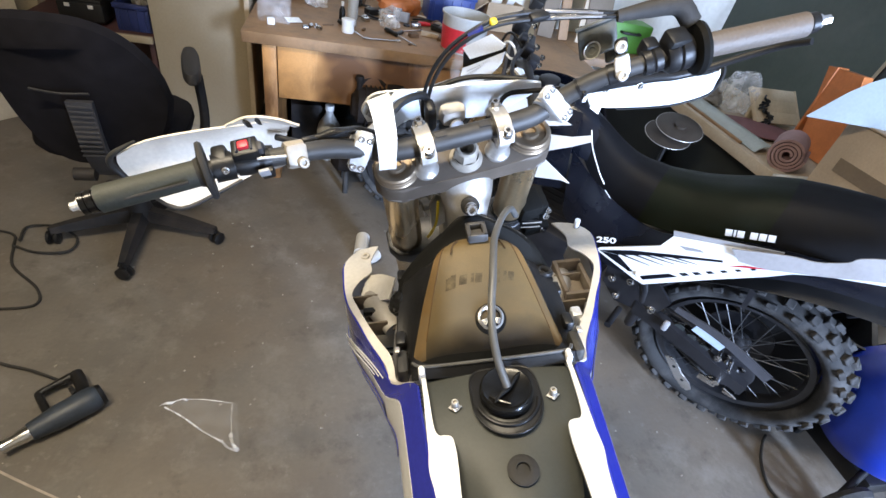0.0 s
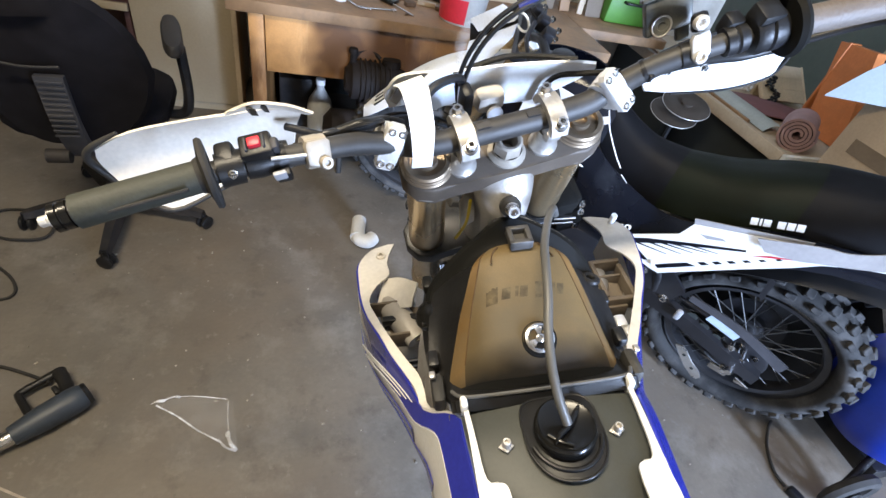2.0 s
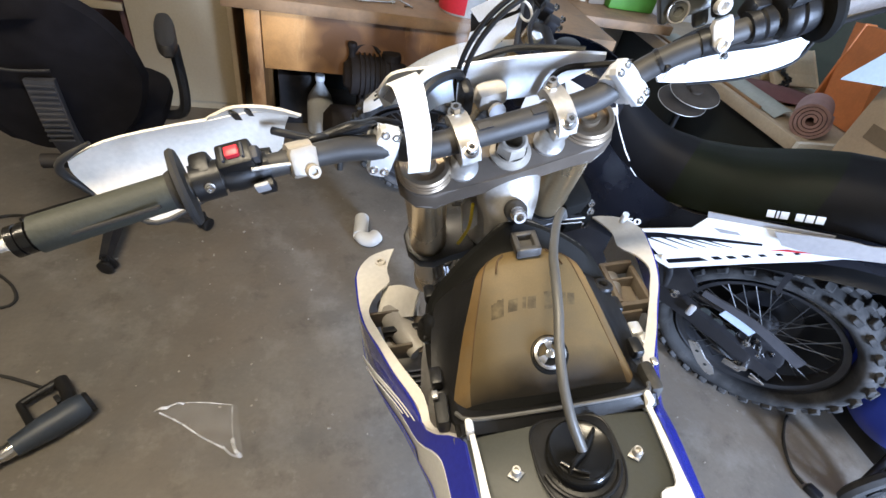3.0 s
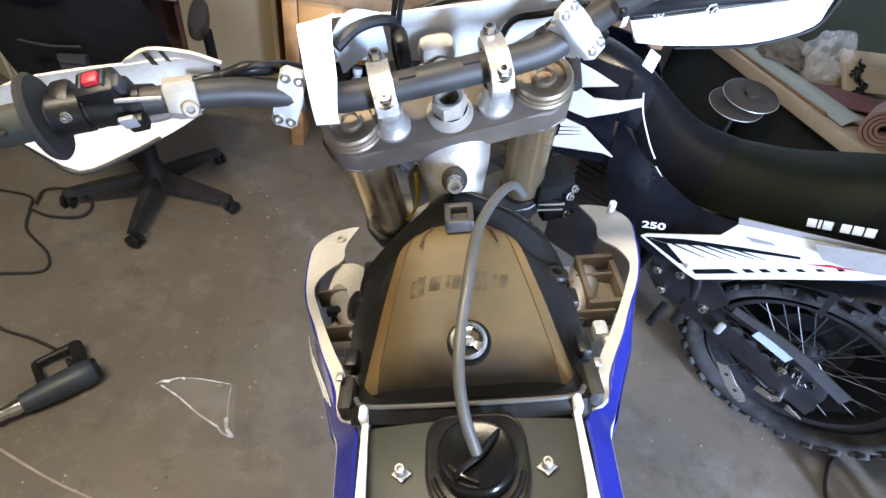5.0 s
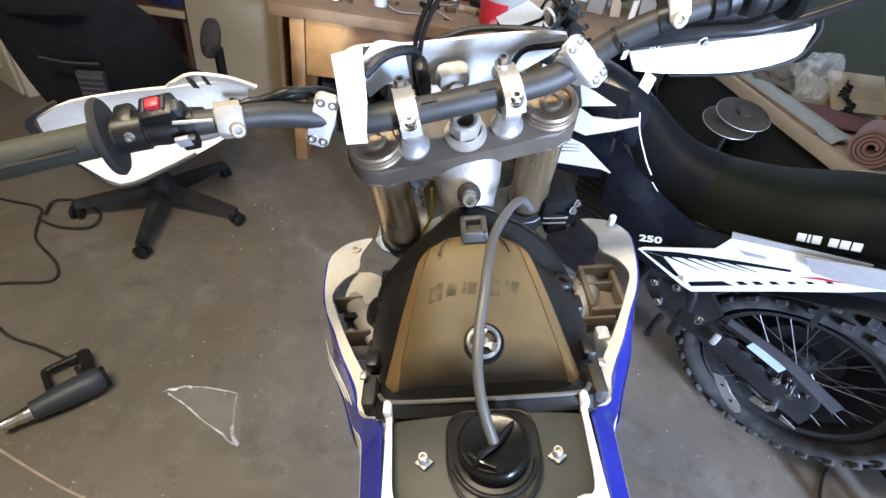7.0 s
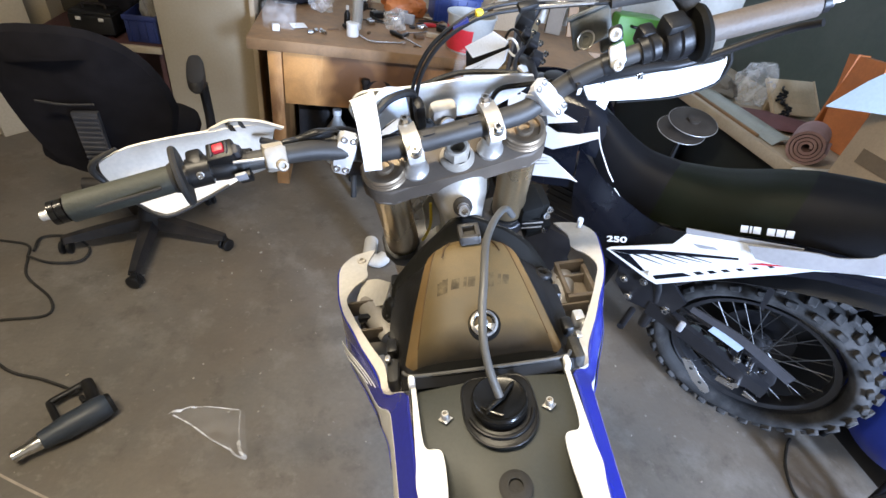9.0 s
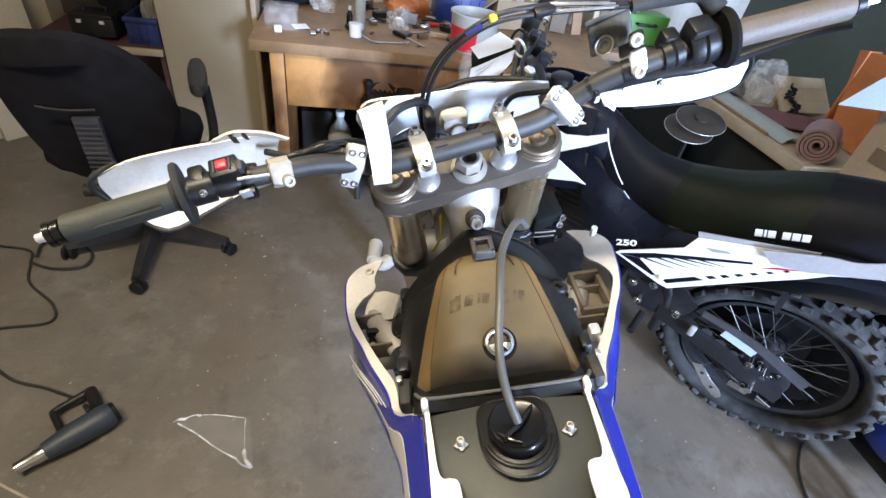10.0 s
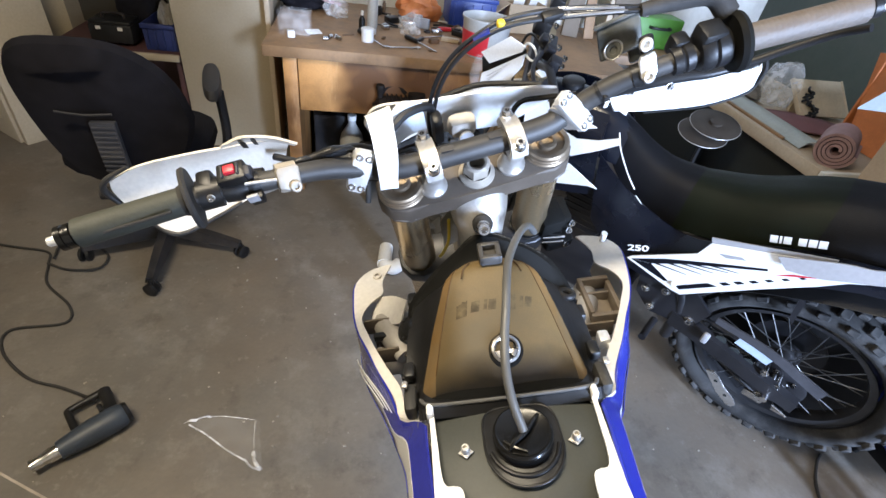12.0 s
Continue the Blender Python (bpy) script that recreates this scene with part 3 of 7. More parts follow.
# ---- the stripped motocross bike ----
def steering(axle, rake, turn):
    """The frame of a bike's steering: x along the bar, z up the steering axis."""
    k = Vector((0, -math.sin(radians(rake)), math.cos(radians(rake))))
    j = Vector((0, k.z, -k.y))
    i = Vector((1, 0, 0))
    t = radians(turn)
    i, j = math.cos(t) * i + math.sin(t) * j, math.cos(t) * j - math.sin(t) * i
    m = Matrix((i, j, k)).transposed().to_4x4()
    m.translation = axle
    return m


BIKE = pose(0.4652, 0.1334, 0, 0, -13, 16)
STEER = steering((0, 0.662, 1.155), 27, 10)
moto = thing("motocross_bike", BIKE, "stripped blue and white motocross bike, seat removed, air filter bare", "motorcycle")


def steered(name, bm, material, parent=None, label=""):
    bm.transform(STEER)
    return part(name, bm, material, parent or moto, label)


def bolt_mesh(bm, p, d, r=0.006, h=0.006):
    """A hexagon bolt head with its flange."""
    m = along(p, Vector(p) + Vector(d))
    lathe(bm, [(0, 0), (r * 1.5, 0), (r * 1.5, h * 0.25), (r, h * 0.3)], m, 16)
    lathe(bm, [(r, h * 0.3), (r, h), (r * 0.55, h), (r * 0.5, h * 0.4), (0, h * 0.4)], m, 6)
    return bm


OFF = -.006
BAR = [(0, .004, .050), (.085, .006, .050), (.12, .011, .059), (.16, .008, .081), (.205, -.001, .100), (.285, -.010, .118), (.415, -.030, .138)]
RISE = (0, 0, 0, .006, .010, .011, .012)
SIDES = {-1: [Vector((-x + OFF, y, z)) for x, y, z in BAR], 1: [Vector((x + OFF, y, z + h)) for (x, y, z), h in zip(BAR, RISE)]}
bar = BM()
ENDS = {side: row[-2].lerp(row[-1], f) for side, row, f in ((-1, SIDES[-1], .88), (1, SIDES[1], .94))}
tube(bar, [ENDS[-1]] + SIDES[-1][-2:0:-1] + SIDES[1][:-1] + [ENDS[1]], [.010] * 3 + [.0115, .0125, .0132, .0132, .0132, .0125, .0115] + [.010] * 3, 18, 5)
handlebar = steered("handlebar", bar, BAR_BLACK, label="black fat aluminium handlebar")


def bar_at(s, side):
    """A point on the bar at the distance s from its middle, and the way outward."""
    line = smooth_curve(SIDES[side], 8)
    for a, b in zip(line, line[1:]):
        if abs(b.x - OFF) >= s:
            f = (s - abs(a.x - OFF)) / (abs(b.x - OFF) - abs(a.x - OFF))
            return a.lerp(b, f), (b - a).normalized()
    return line[-1], (line[-1] - line[-2]).normalized()


def sleeve(bm, s0, s1, side, r, seg=20):
    rod(bm, bar_at(s0, side)[0], bar_at(s1, side)[0], r, None, seg)
    return bm


def ribbed(s0, s1, side, r, ribs, depth):
    """A grip with shallow ring grooves, as one skin."""
    p0, p1 = bar_at(s0, side)[0], bar_at(s1, side)[0]
    ln = (p1 - p0).length
    prof = [(0, 0), (r - .002, 0)]
    for k in range(ribs):
        for f, h in ((.08, 0), (.16, depth), (.84, depth), (.92, 0)):
            prof.append((r + h, ln * (k + f) / ribs))
    prof += [(r - .003, ln), (0, ln)]
    return lathe(BM(), prof, along(p0, p1), 28)


def disc_part(name, s, side, prof, material, parent):
    p, d = bar_at(s, side)
    return steered(name, lathe(BM(), prof, along(p, p + d), 30), material, parent)


# left grip
grip_l = steered("grip", ribbed(.290, .385, -1, .0138, 20, 0), GRIP_OLIVE, label="olive-grey rubber grip")
disc_part("flange", .286, -1, [(.010, -.003), (.029, -.0025), (.031, 0), (.030, .003), (.016, .006), (.0145, .010)], RUBBER, grip_l)
p, d = bar_at(.33, -1)
steered("grip_ridge", tube(BM(), [p + Vector((.03, -.0125, .0065)), p + Vector((-.03, -.0165, .010))], .0016, 6, 1), RUBBER, grip_l)
plug = steered("bar_plug", ribbed(.386, .400, -1, .0105, 2, .0012), GLOSS_BLACK)
p, d = bar_at(.400, -1)
steered("plug_bolt", lathe(BM(), [(0, 0), (.0060, 0), (.0060, .002), (.0045, .003), (.0045, .008), (.003, .009), (0, .009)], along(p, p + d), 20), BRIGHT_ALU, plug)
# right throttle grip
grip_r = steered("throttle_grip", ribbed(.285, .398, 1, .0138, 22, .00006), GRIP_TAN, label="worn tan-grey throttle grip")
disc_part("flange", .279, 1, [(.010, -.006), (.029, -.005), (.0315, 0), (.029, .005), (.016, .008), (.0145, .012)], MATT_BLACK, grip_r)
plug = steered("bar_plug", ribbed(.399, .410, 1, .0105, 1, .001), BLACK_PLASTIC)
p, d = bar_at(.410, 1)
steered("plug_bolt", bolt_mesh(BM(), p, d, .0055, .014), STEEL, plug)
# throttle housing and cables
th = BM()
p, d = bar_at(.256, 1)
lathe(th, [(.0, -.014), (.018, -.014), (.0205, -.010), (.0205, -.002), (.0185, 0), (.0205, .002), (.0205, .010), (.019, .015), (.0, .015)], along(p, p + d), 24)
rbox(th, p + Vector((-.005, .006, .014)), (.026, .024, .022), .004)
housing = steered("throttle_housing", th, BLACK_PLASTIC)
th = BM()
p, d = bar_at(.228, 1)
lathe(th, [(.0, -.010), (.0140, -.010), (.0150, -.002), (.0135, 0), (.0150, .002), (.0140, .010), (.0, .010)], along(p, p + d), 20)
rbox(th, p + Vector((.0, .014, .006)), (.018, .018, .022), .004)
steered("start_switch", th, BLACK_PLASTIC)
boot = BM()
tube(boot, [(.268, .012, .146), (.255, .030, .158), (.225, .040, .152), (.190, .046, .146)], [.011, .0115, .0095, .0065], 14)
steered("cable_boot", boot, RUBBER, housing)
for o in (0.0, 0.0065):
    cb = BM()
    tube(cb, [(.192, .046 + o * .4, .146 + o * .3), (.128, .066 + o, .142 + o * .6), (.07, .076 + o, .142 + o * .5), (.034, .080 + o, .132 + o * .3), (.0 - o * .5, .082 + o, .106), (-.024 - o * .6, .080 + o, .062), (-.034 - o * .6, .072 + o, .006), (-.030, .050, -.06), (-.02, .03, -.12)], .0027, 8, 6)
    steered("throttle_cable", cb, BLACK_PLASTIC)
    steered("cable_adjuster", rod(BM(), (.178, .0505 + o * .5, .1455 + o * .3), (.112, .070 + o, .1425 + o * .6), .0030 - .0007, None, 8), STEEL)
steered("cable_joiner", rbox(BM(), (.105, .073, .1435), (.024, .012, .009), .003), BLACK_PLASTIC)
steered("cable_tag", rbox(BM(), (.052, .082, .1405), (.009, .009, .010), .003), YELLOW, label="small yellow cable tag")
steered("cable_sleeve", rod(BM(), (.040, .0815, .136), (.024, .084, .126), .0042, None, 10), DARK_BLUE, label="short dark blue cable sleeve")

# left controls: switch block, clutch perch
sw = BM()
p, d = bar_at(.247, -1)
lathe(sw, [(.0, -.011), (.0130, -.011), (.0140, 0), (.0130, .011), (.0, .011)], along(p, p + d), 20)
rbox(sw, p + Vector((.004, .005, .011)), (.027, .022, .020), .0025)
switch = steered("kill_switch", sw, BLACK_PLASTIC)
steered("button", rbox(BM(), p + Vector((.004, .005, .0222)), (.0108, .0092, .006), .0015), RED, switch, "red stop button")
sw = BM()
p, d = bar_at(.231, -1)
lathe(sw, [(.0, -.007), (.0122, -.007), (.0128, 0), (.0122, .007), (.0, .007)], along(p, p + d), 20)
rbox(sw, p + Vector((.0, .004, .010)), (.012, .016, .014), .003)
rbox(sw, p + Vector((.002, -.016, -.002)), (.014, .010, .012), .002)
steered("switch_collar", sw, BLACK_PLASTIC, switch)
steered("switch_plate", rbox(BM(), p + Vector((.0, -.020, .004)), (.011, .004, .010), .001), GREY_PLASTIC, switch)
p, d = bar_at(.247, -1)
steered("button_guard", rbox(rbox(BM(), p + Vector((-.0035, .005, .0215)), (.0022, .013, .0045), .0008), p + Vector((.0115, .005, .0215)), (.0022, .013, .0045), .0008), CHAIR_GREY, switch)
steered("switch_tab", rbox(BM(), p + Vector((.019, .002, .016)), (.006, .012, .010), .002), CHAIR_GREY, switch)
p, d = bar_at(.266, -1)
steered("clamp_screw", bolt_mesh(BM(), p + Vector((0, -.012, .010)), (.1, -1, .5), .0026, .005), STEEL, switch)


p, d = bar_at(.199, -1)
d = -d
PERCH = Matrix((d, (Vector((0, .72, .69)) - d * d.dot(Vector((0, .72, .69)))).normalized(), d.cross(Vector((0, .72, .69))).normalized())).transposed().to_4x4()
PERCH.translation = p + PERCH.to_3x3() @ Vector((0, -.001, .0165))
pc = BM()
rod(pc, p - d * .010, p + d * .010, .0148, None, 22)
plate(pc, [(-.0115, -.008), (-.0095, -.0105), (.001, -.0115), (.0085, -.0125), (.0105, -.007), (.0115, .010), (.008, .0130), (-.0095, .0125), (-.0115, .009)], .008, PERCH @ Matrix.Translation((0, 0, -.009)), .0022)
rbox(pc, (0, 0, -.022), (.020, .030, .016), .004, PERCH)
perch = steered("clutch_perch", pc, TAN_ALU, label="dull tan aluminium clutch perch")
steered("perch_bolt", lathe(BM(), [(0, -.006), (.0062, -.006), (.0062, .003), (.0052, .005), (.003, .005), (.0026, .002), (0, .002)], PERCH @ Matrix.Translation((.004, -.0085, -.001)), 18), TAN_ALU, perch)
steered("lever_blade", tube(BM(), [(-.217, -.004, .0985), (-.248, -.005, .097), (-.280, -.003, .0935)], [.0030, .0026, .0022], 8, 3), BRIGHT_ALU, perch, "bright worn lever edge")
lb = BM()
tube(lb, [bar_at(.222, -1)[0] + Vector((0, .014, -.012)), bar_at(.245, -1)[0] + Vector((0, .016, -.016)), bar_at(.270, -1)[0] + Vector((0, .014, -.018)), bar_at(.283, -1)[0] + Vector((0, .010, -.016))], [.010, .013, .013, .009], 14)
steered("lever_block", lb, BLACK_PLASTIC, perch, "black plastic lever housing")
lb = BM()
tube(lb, [bar_at(.212, -1)[0] + Vector((0, .012, -.026)), bar_at(.235, -1)[0] + Vector((0, .014, -.034)), bar_at(.262, -1)[0] + Vector((0, .018, -.036)), bar_at(.288, -1)[0] + Vector((0, .024, -.034))], [.0045, .005, .0042, .0036], 10)
lb2 = sleeve(BM(), .260, .280, -1, .0150)
rbox(lb2, bar_at(.270, -1)[0] + Vector((0, .008, .006)), (.016, .022, .018), .004)
steered("lever_clamp", lb2, BLACK_PLASTIC, perch)
steered("lever_stub", lb, MOUNT_GREY, perch, "worn grey lever")
steered("lever_rod", rod(BM(), (-.240, -.013, .122), (-.211, -.013, .115), .0018), MOUNT_GREY, perch, "bright push rod")
steered("clutch_adjuster", lathe(BM(), [(0, 0), (.0035, 0), (.0042, .003), (.0042, .012), (.0028, .014), (.0028, .03), (0, .03)], along(p + Vector((.010, .021, -.008)), p + Vector((.06, .026, -.018))), 14), BLACK_METAL, perch)
cc = BM()
tube(cc, [p + Vector((.035, .024, -.014)), p + Vector((.065, .028, -.022)), (-.110, .044, .024), (-.06, .054, .005), (-.03, .04, -.06)], .0022, 8, 5)
steered("clutch_cable", cc, BLACK_PLASTIC)

# right controls: brake master cylinder
p, d = bar_at(.189, 1)
FACE = Matrix((d, Vector((0, .72, .69)), d.cross(Vector((0, .72, .69))))).transposed().to_4x4()
FACE.translation = (.1855, .0025, .1205)
pc = BM()
plate(pc, [(-.0085, -.014), (-.006, -.0185), (.005, -.0185), (.0085, -.014), (.0088, .002), (.0075, .0065), (-.0065, .0065), (-.0088, .002)], .010, FACE @ Matrix.Translation((0, 0, -.0045)), .0025)
perch = steered("brake_perch", pc, BRIGHT_ALU, label="bright aluminium brake perch clamp")
steered("perch_collar", rod(BM(), p - d * .0085, p + d * .0085, .0124, None, 22), BLACK_PLASTIC, perch)
steered("perch_arm", rbox(BM(), (.001, .016, -.010), (.015, .018, .014), .004, FACE), BLACK_PLASTIC, perch)
for h, r in ((.0160, .0068), (-.0160, .0062)):
    steered("perch_bolt", lathe(BM(), [(0, -.006), (r, -.006), (r, .005), (r - .001, .007), (.0036, .007), (.003, .003), (0, .003)], FACE @ Matrix.Translation((0, h, .001)), 18), BRIGHT_ALU, perch)
SMOKY = surface("smoky_grey_plastic", (0.045, 0.047, 0.042), 0.4, var=0.1, scale=14, bump=0.05, dirt=(0.3, 0.29, 0.25), dirt_amount=0.3, dirt_scale=20)
SIGHT = FACE.copy()
SIGHT.translation = (.169, .040, .106)
rs = BM()
rbox(rs, (.0075, .0095, -.0125), (.046, .034, .022), .003, SIGHT)
rbox(rs, (.022, -.012, -.014), (.014, .020, .012), .004, SIGHT)
res = steered("brake_reservoir", rs, SMOKY, label="smoky grey brake fluid reservoir")
steered("lid", rbox(BM(), (.0075, .0285, -.0125), (.051, .005, .027), .002, SIGHT), SMOKY, res)
for x in (-.012, .026):
    steered("lid_screw", lathe(BM(), [(0, 0), (.003, 0), (.003, .002), (0, .002)], SIGHT @ pose(x, .030, -.010, -90), 12), STEEL, res)
steered("sight_glass", lathe(BM(), [(0, 0), (.004, 0), (.0045, .0015), (.008, .0015), (.009, -.003)], SIGHT, 24), SMOKY, res)
steered("sight_ring", ring(BM(), .0095, .0011, SIGHT, 28), MOUNT_GREY, res, "bright ring round the sight glass")

p, d = bar_at(.152, 1)
steered("bar_tie", rbox(lathe(BM(), [(.0112, -.002), (.0128, -.002), (.0128, .002), (.0112, .002)], along(p, p + d), 18), p + Vector((0, -.012, .004)), (.005, .005, .006), .001), BLACK_PLASTIC, label="black cable tie round the bar")
steered("tie_tail", rbox(BM(), p + Vector((.002, -.015, -.004)), (.005, .0015, .010), .0005), WHITE_PLASTIC)
# handguard brackets: flat two-bolt clamps whose faces look to the rider
for side, face, way, up in ((-1, (-.134, .0005, .0675), (1, -.2, -.35), (.50, .36, .78)), (1, (.1155, -.002, .075), (.88, .42, .10), (-.55, .56, .63))):
    up, way = Vector(up).normalized(), Vector(way)
    way = (way - up * way.dot(up)).normalized()
    out_ = way.cross(up)
    m = Matrix((way, up, out_)).transposed().to_4x4()
    m.translation = Vector(face)
    hb = BM()
    w, h = .0105, .0255
    plate(hb, [(-w, -h + .004), (-w + .004, -h), (w - .004, -h), (w, -h + .004), (w, -.012), (w + .0015, 0), (w, .012), (w, h - .004), (w - .004, h), (-w + .004, h), (-w, h - .004), (-w, .012), (-w - .0015, 0), (-w, -.012)], .009, m @ Matrix.Translation((0, 0, -.009)), .0022)
    rod(hb, m @ Vector((-w, 0, -.020)), m @ Vector((w, 0, -.020)), .0178, None, 24)
    plate(hb, [(-w + .002, -h + .005), (w - .002, -h + .005), (w - .002, h - .005), (-w + .002, h - .005)], .007, m @ Matrix.Translation((0, 0, -.018)), .002)
    brk = steered("guard_bracket", hb, BRIGHT_ALU, label="bright aluminium handguard bracket")
    for a, b in ((-.0185, -.0052), (-.0185, .0052), (.0185, -.0052), (.0185, .0052)):
        q, q1 = m @ Vector((b, a, -.001)), m @ Vector((b, a, 1))
        steered("bracket_bolt", lathe(BM(), [(.0042, 0), (.0042, .0022), (.0036, .0028), (.0022, .0028), (.002, .0006), (0, .0006)], along(q, q1), 12), STEEL, brk)

# bar mounts on the top clamp
for side in (-1, 1):
    x = side * .050 + OFF
    mt = BM()
    lathe(mt, [(0, .0), (.0165, .0), (.0172, .002), (.0172, .005), (.0135, .009), (.0125, .02), (.0125, .034), (0, .034)], Matrix.Translation((x, -.002, .002)), 24)
    rbox(mt, (x, .004, .037), (.019, .046, .016), .005)
    mount = steered("bar_mount", mt, MOUNT_GREY, label="grey aluminium handlebar mount")
    cap = BM()
    sheet(cap, [[(x - .0095, -.024, .050), (x - .0095, -.017, .064), (x - .0095, .004, .0695), (x - .0095, .025, .064), (x - .0095, .032, .050)], [(x + .0095, -.024, .050), (x + .0095, -.017, .064), (x + .0095, .004, .0695), (x + .0095, .025, .064), (x + .0095, .032, .050)]], -.008, 4, 1)
    steered("mount_cap", cap, MOUNT_GREY, mount)
    steered("mount_bolt", bolt_mesh(BM(), (x, .026, .062), (0, 0.15, 1), .0055, .010), STEEL, mount)
    steered("mount_bolt", bolt_mesh(BM(), (x, -.017, .062), (0, -0.15, 1), .0055, .010), STEEL, mount)
    steered("bar_mark", rbox(BM(), (side * .028 + OFF, .004, .0634), (.015, .007, .0010), 0), SWING_GREY, handlebar, "faded printed scale mark")

# top clamp
out = []
for x, y in ((0, -.026), (.035, -.025), (.070, -.024), (.094, -.026), (.114, -.018), (.126, .002), (.124, .027), (.112, .042), (.088, .045), (.06, .034), (.03, .028)):
    out.append((x, y))
out = out + [(-x, y) for x, y in out[:0:-1]]
tc = BM()
plate(tc, out, .029, Matrix.Translation((0, 0, -.027)), .004)
clamp = steered("top_clamp", tc, BROWN_ANOD, label="brown-grey anodised top clamp")
# highlight on the clamp's edge, made as a thin pale tube
steered("edge_highlight", tube(BM(), [(x, y + (.0012 if abs(x) < .11 else 0), -.0235) for x, y in [(-.112, -.0175), (-.094, -.0255), (-.070, -.0238), (-.035, -.0248), (0, -.0258), (.035, -.0248), (.070, -.0238), (.094, -.0255), (.112, -.0175)]], .0013, 8), MOUNT_GREY, clamp, "bright lower edge line imitating a highlight")
steered("steering_seal", lathe(BM(), [(.030, -.028), (.0385, -.029), (.0395, -.034), (.0385, -.040), (.030, -.041)], None, 32), RUBBER, clamp)
nut = BM()
lathe(nut, [(.0225, .001), (.0225, .005), (.0175, .008), (.0170, .012)], None, 28)
lathe(nut, [(.0172, .011), (.0165, .024), (.0150, .0265)], None, 6)
lathe(nut, [(.0152, .0262), (.0125, .0280), (.0095, .0274), (.0088, .006), (0, .006)], None, 24)
steered("stem_nut", nut, TAN_ALU, clamp, "hollow aluminium stem nut")
for side in (-1, 1):
    cp = BM()
    m = Matrix.Translation((side * .094, .009, 0))
    lathe(cp, [(.0300, .0), (.0300, .003), (.0285, .0045), (.0285, .007), (.0272, .008), (.0272, .0105), (.0284, .0115), (.0284, .014), (.0262, .016), (.0215, .016), (.0205, .0115), (.0125, .0115), (.0115, .0175), (.0078, .0175), (.007, .013), (0, .013)], m, 36)
    steered("fork_cap", cp, BRONZE_CAP, clamp, "bronze fork cap")
    ft = BM()
    lathe(ft, [(.0258, -.002), (.0258, -.16), (.027, -.17), (.027, -.235), (.0258, -.245), (.0258, -.40), (.029, -.41), (.029, -.44), (.0, -.44)], m, 36)
    fork = steered("fork_tube", ft, GOLD_FORK, label="bronze anodised upside-down fork tube")
    sl = BM()
    lathe(sl, [(.024, -.44), (.024, -.70), (.03, -.72), (.03, -.80), (0, -.80)], m, 24)
    steered("fork_slider", sl, STEEL, fork)
    steered("fork_guard", rod(BM(), (side * .094, .036, -.46), (side * .094, .036, -.74), .018), WHITE_PLASTIC, fork)
    for h in (-.207, -.224) if side > 0 else ():
        bd = BM()
        lathe(bd, [(.0260, h - .003), (.0290, h - .003), (.0290, h + .003), (.0260, h + .003)], m, 30)
        rod(bd, (side * .113, -.020, h), (side * .138, -.030, h), .0035)
        steered("hose_clip", bd, GLOSS_BLACK, fork)
        steered("clip_strap", rod(BM(), (side * .108, -.026, h), (side * .142, -.034, h), .0022), STEEL, fork)
lc = BM()
plate(lc, [(x * 1.02, y * 1.05) for x, y in out], .03, Matrix.Translation((0, 0, -.245)), .004)
steered("lower_clamp", lc, BLACK_METAL)
bk = BM()
for c, sz in (((.125, .0, -.20), (.04, .05, .06)), ((.150, .015, -.225), (.035, .05, .05)), ((.14, -.02, -.245), (.05, .03, .03))):
    rbox(bk, c, sz, .008)
steered("wiring_block", bk, MATT_BLACK, label="black connector block beside the fork")
for k, q in enumerate(((.148, -.03, -.195), (.165, -.012, -.215), (.15, -.035, -.24))):
    steered("connector_bolt", bolt_mesh(BM(), q, (.3, -1, .6), .004, .005), STEEL)
yw = BM()
tube(yw, [(-.045, -.02, -.06), (-.05, -.03, -.10), (-.06, -.035, -.125), (-.068, -.04, -.128)], .0022, 6)
steered("yellow_wire", yw, YELLOW, label="short yellow wire")
bt = BM()
plate(bt, [(-.012, -.03), (.012, -.03), (.014, .02), (.0, .032), (-.012, .02)], .003, Matrix.Translation((-.045, -.012, -.10)) @ pose(0, 0, 0, 70, 10, 20))
steered("cable_bracket", bt, ALUMINIUM)

# number plate, tape, wiring behind the bar
npl = BM()
sheet(npl, [[(-.112, .112, -.018), (-.082, .112, -.022), (-.03, .085, -.010), (.03, .075, -.014), (.065, .065, -.004), (.105, .055, .028)],
            [(-.116, .111, .005), (-.098, .112, .015), (-.03, .095, .018), (.03, .086, .016), (.08, .066, .030), (.118, .050, .046)],
            [(-.113, .104, .026), (-.093, .100, .048), (-.03, .092, .044), (.03, .082, .046), (.085, .056, .062), (.112, .044, .064)]], .003, 5, 4)
plate_np = steered("number_plate", npl, WHITE_PLASTIC, label="white front number plate seen from behind")
steered("plate_boss", rbox(BM(), (.004, .074, .006), (.038, .026, .032), .011), DULL_WHITE, plate_np)
steered("plate_recess", lathe(BM(), [(0, 0), (.010, 0), (.010, .004), (0, .004)], along((.004, .054, .004), (.004, .0, .022)), 20), GREY_PLASTIC, plate_np)
steered("plate_slot", plate(BM(), [(-.112, .004), (-.103, -.010), (-.094, .006), (-.098, .024)], .002, Matrix(((1, 0, 0, 0), (0, 0, -1, .1085), (0, 1, 0, 0), (0, 0, 0, 1))), .001), GREY_PLASTIC, plate_np, "grey slot in the plate")
tp = BM()
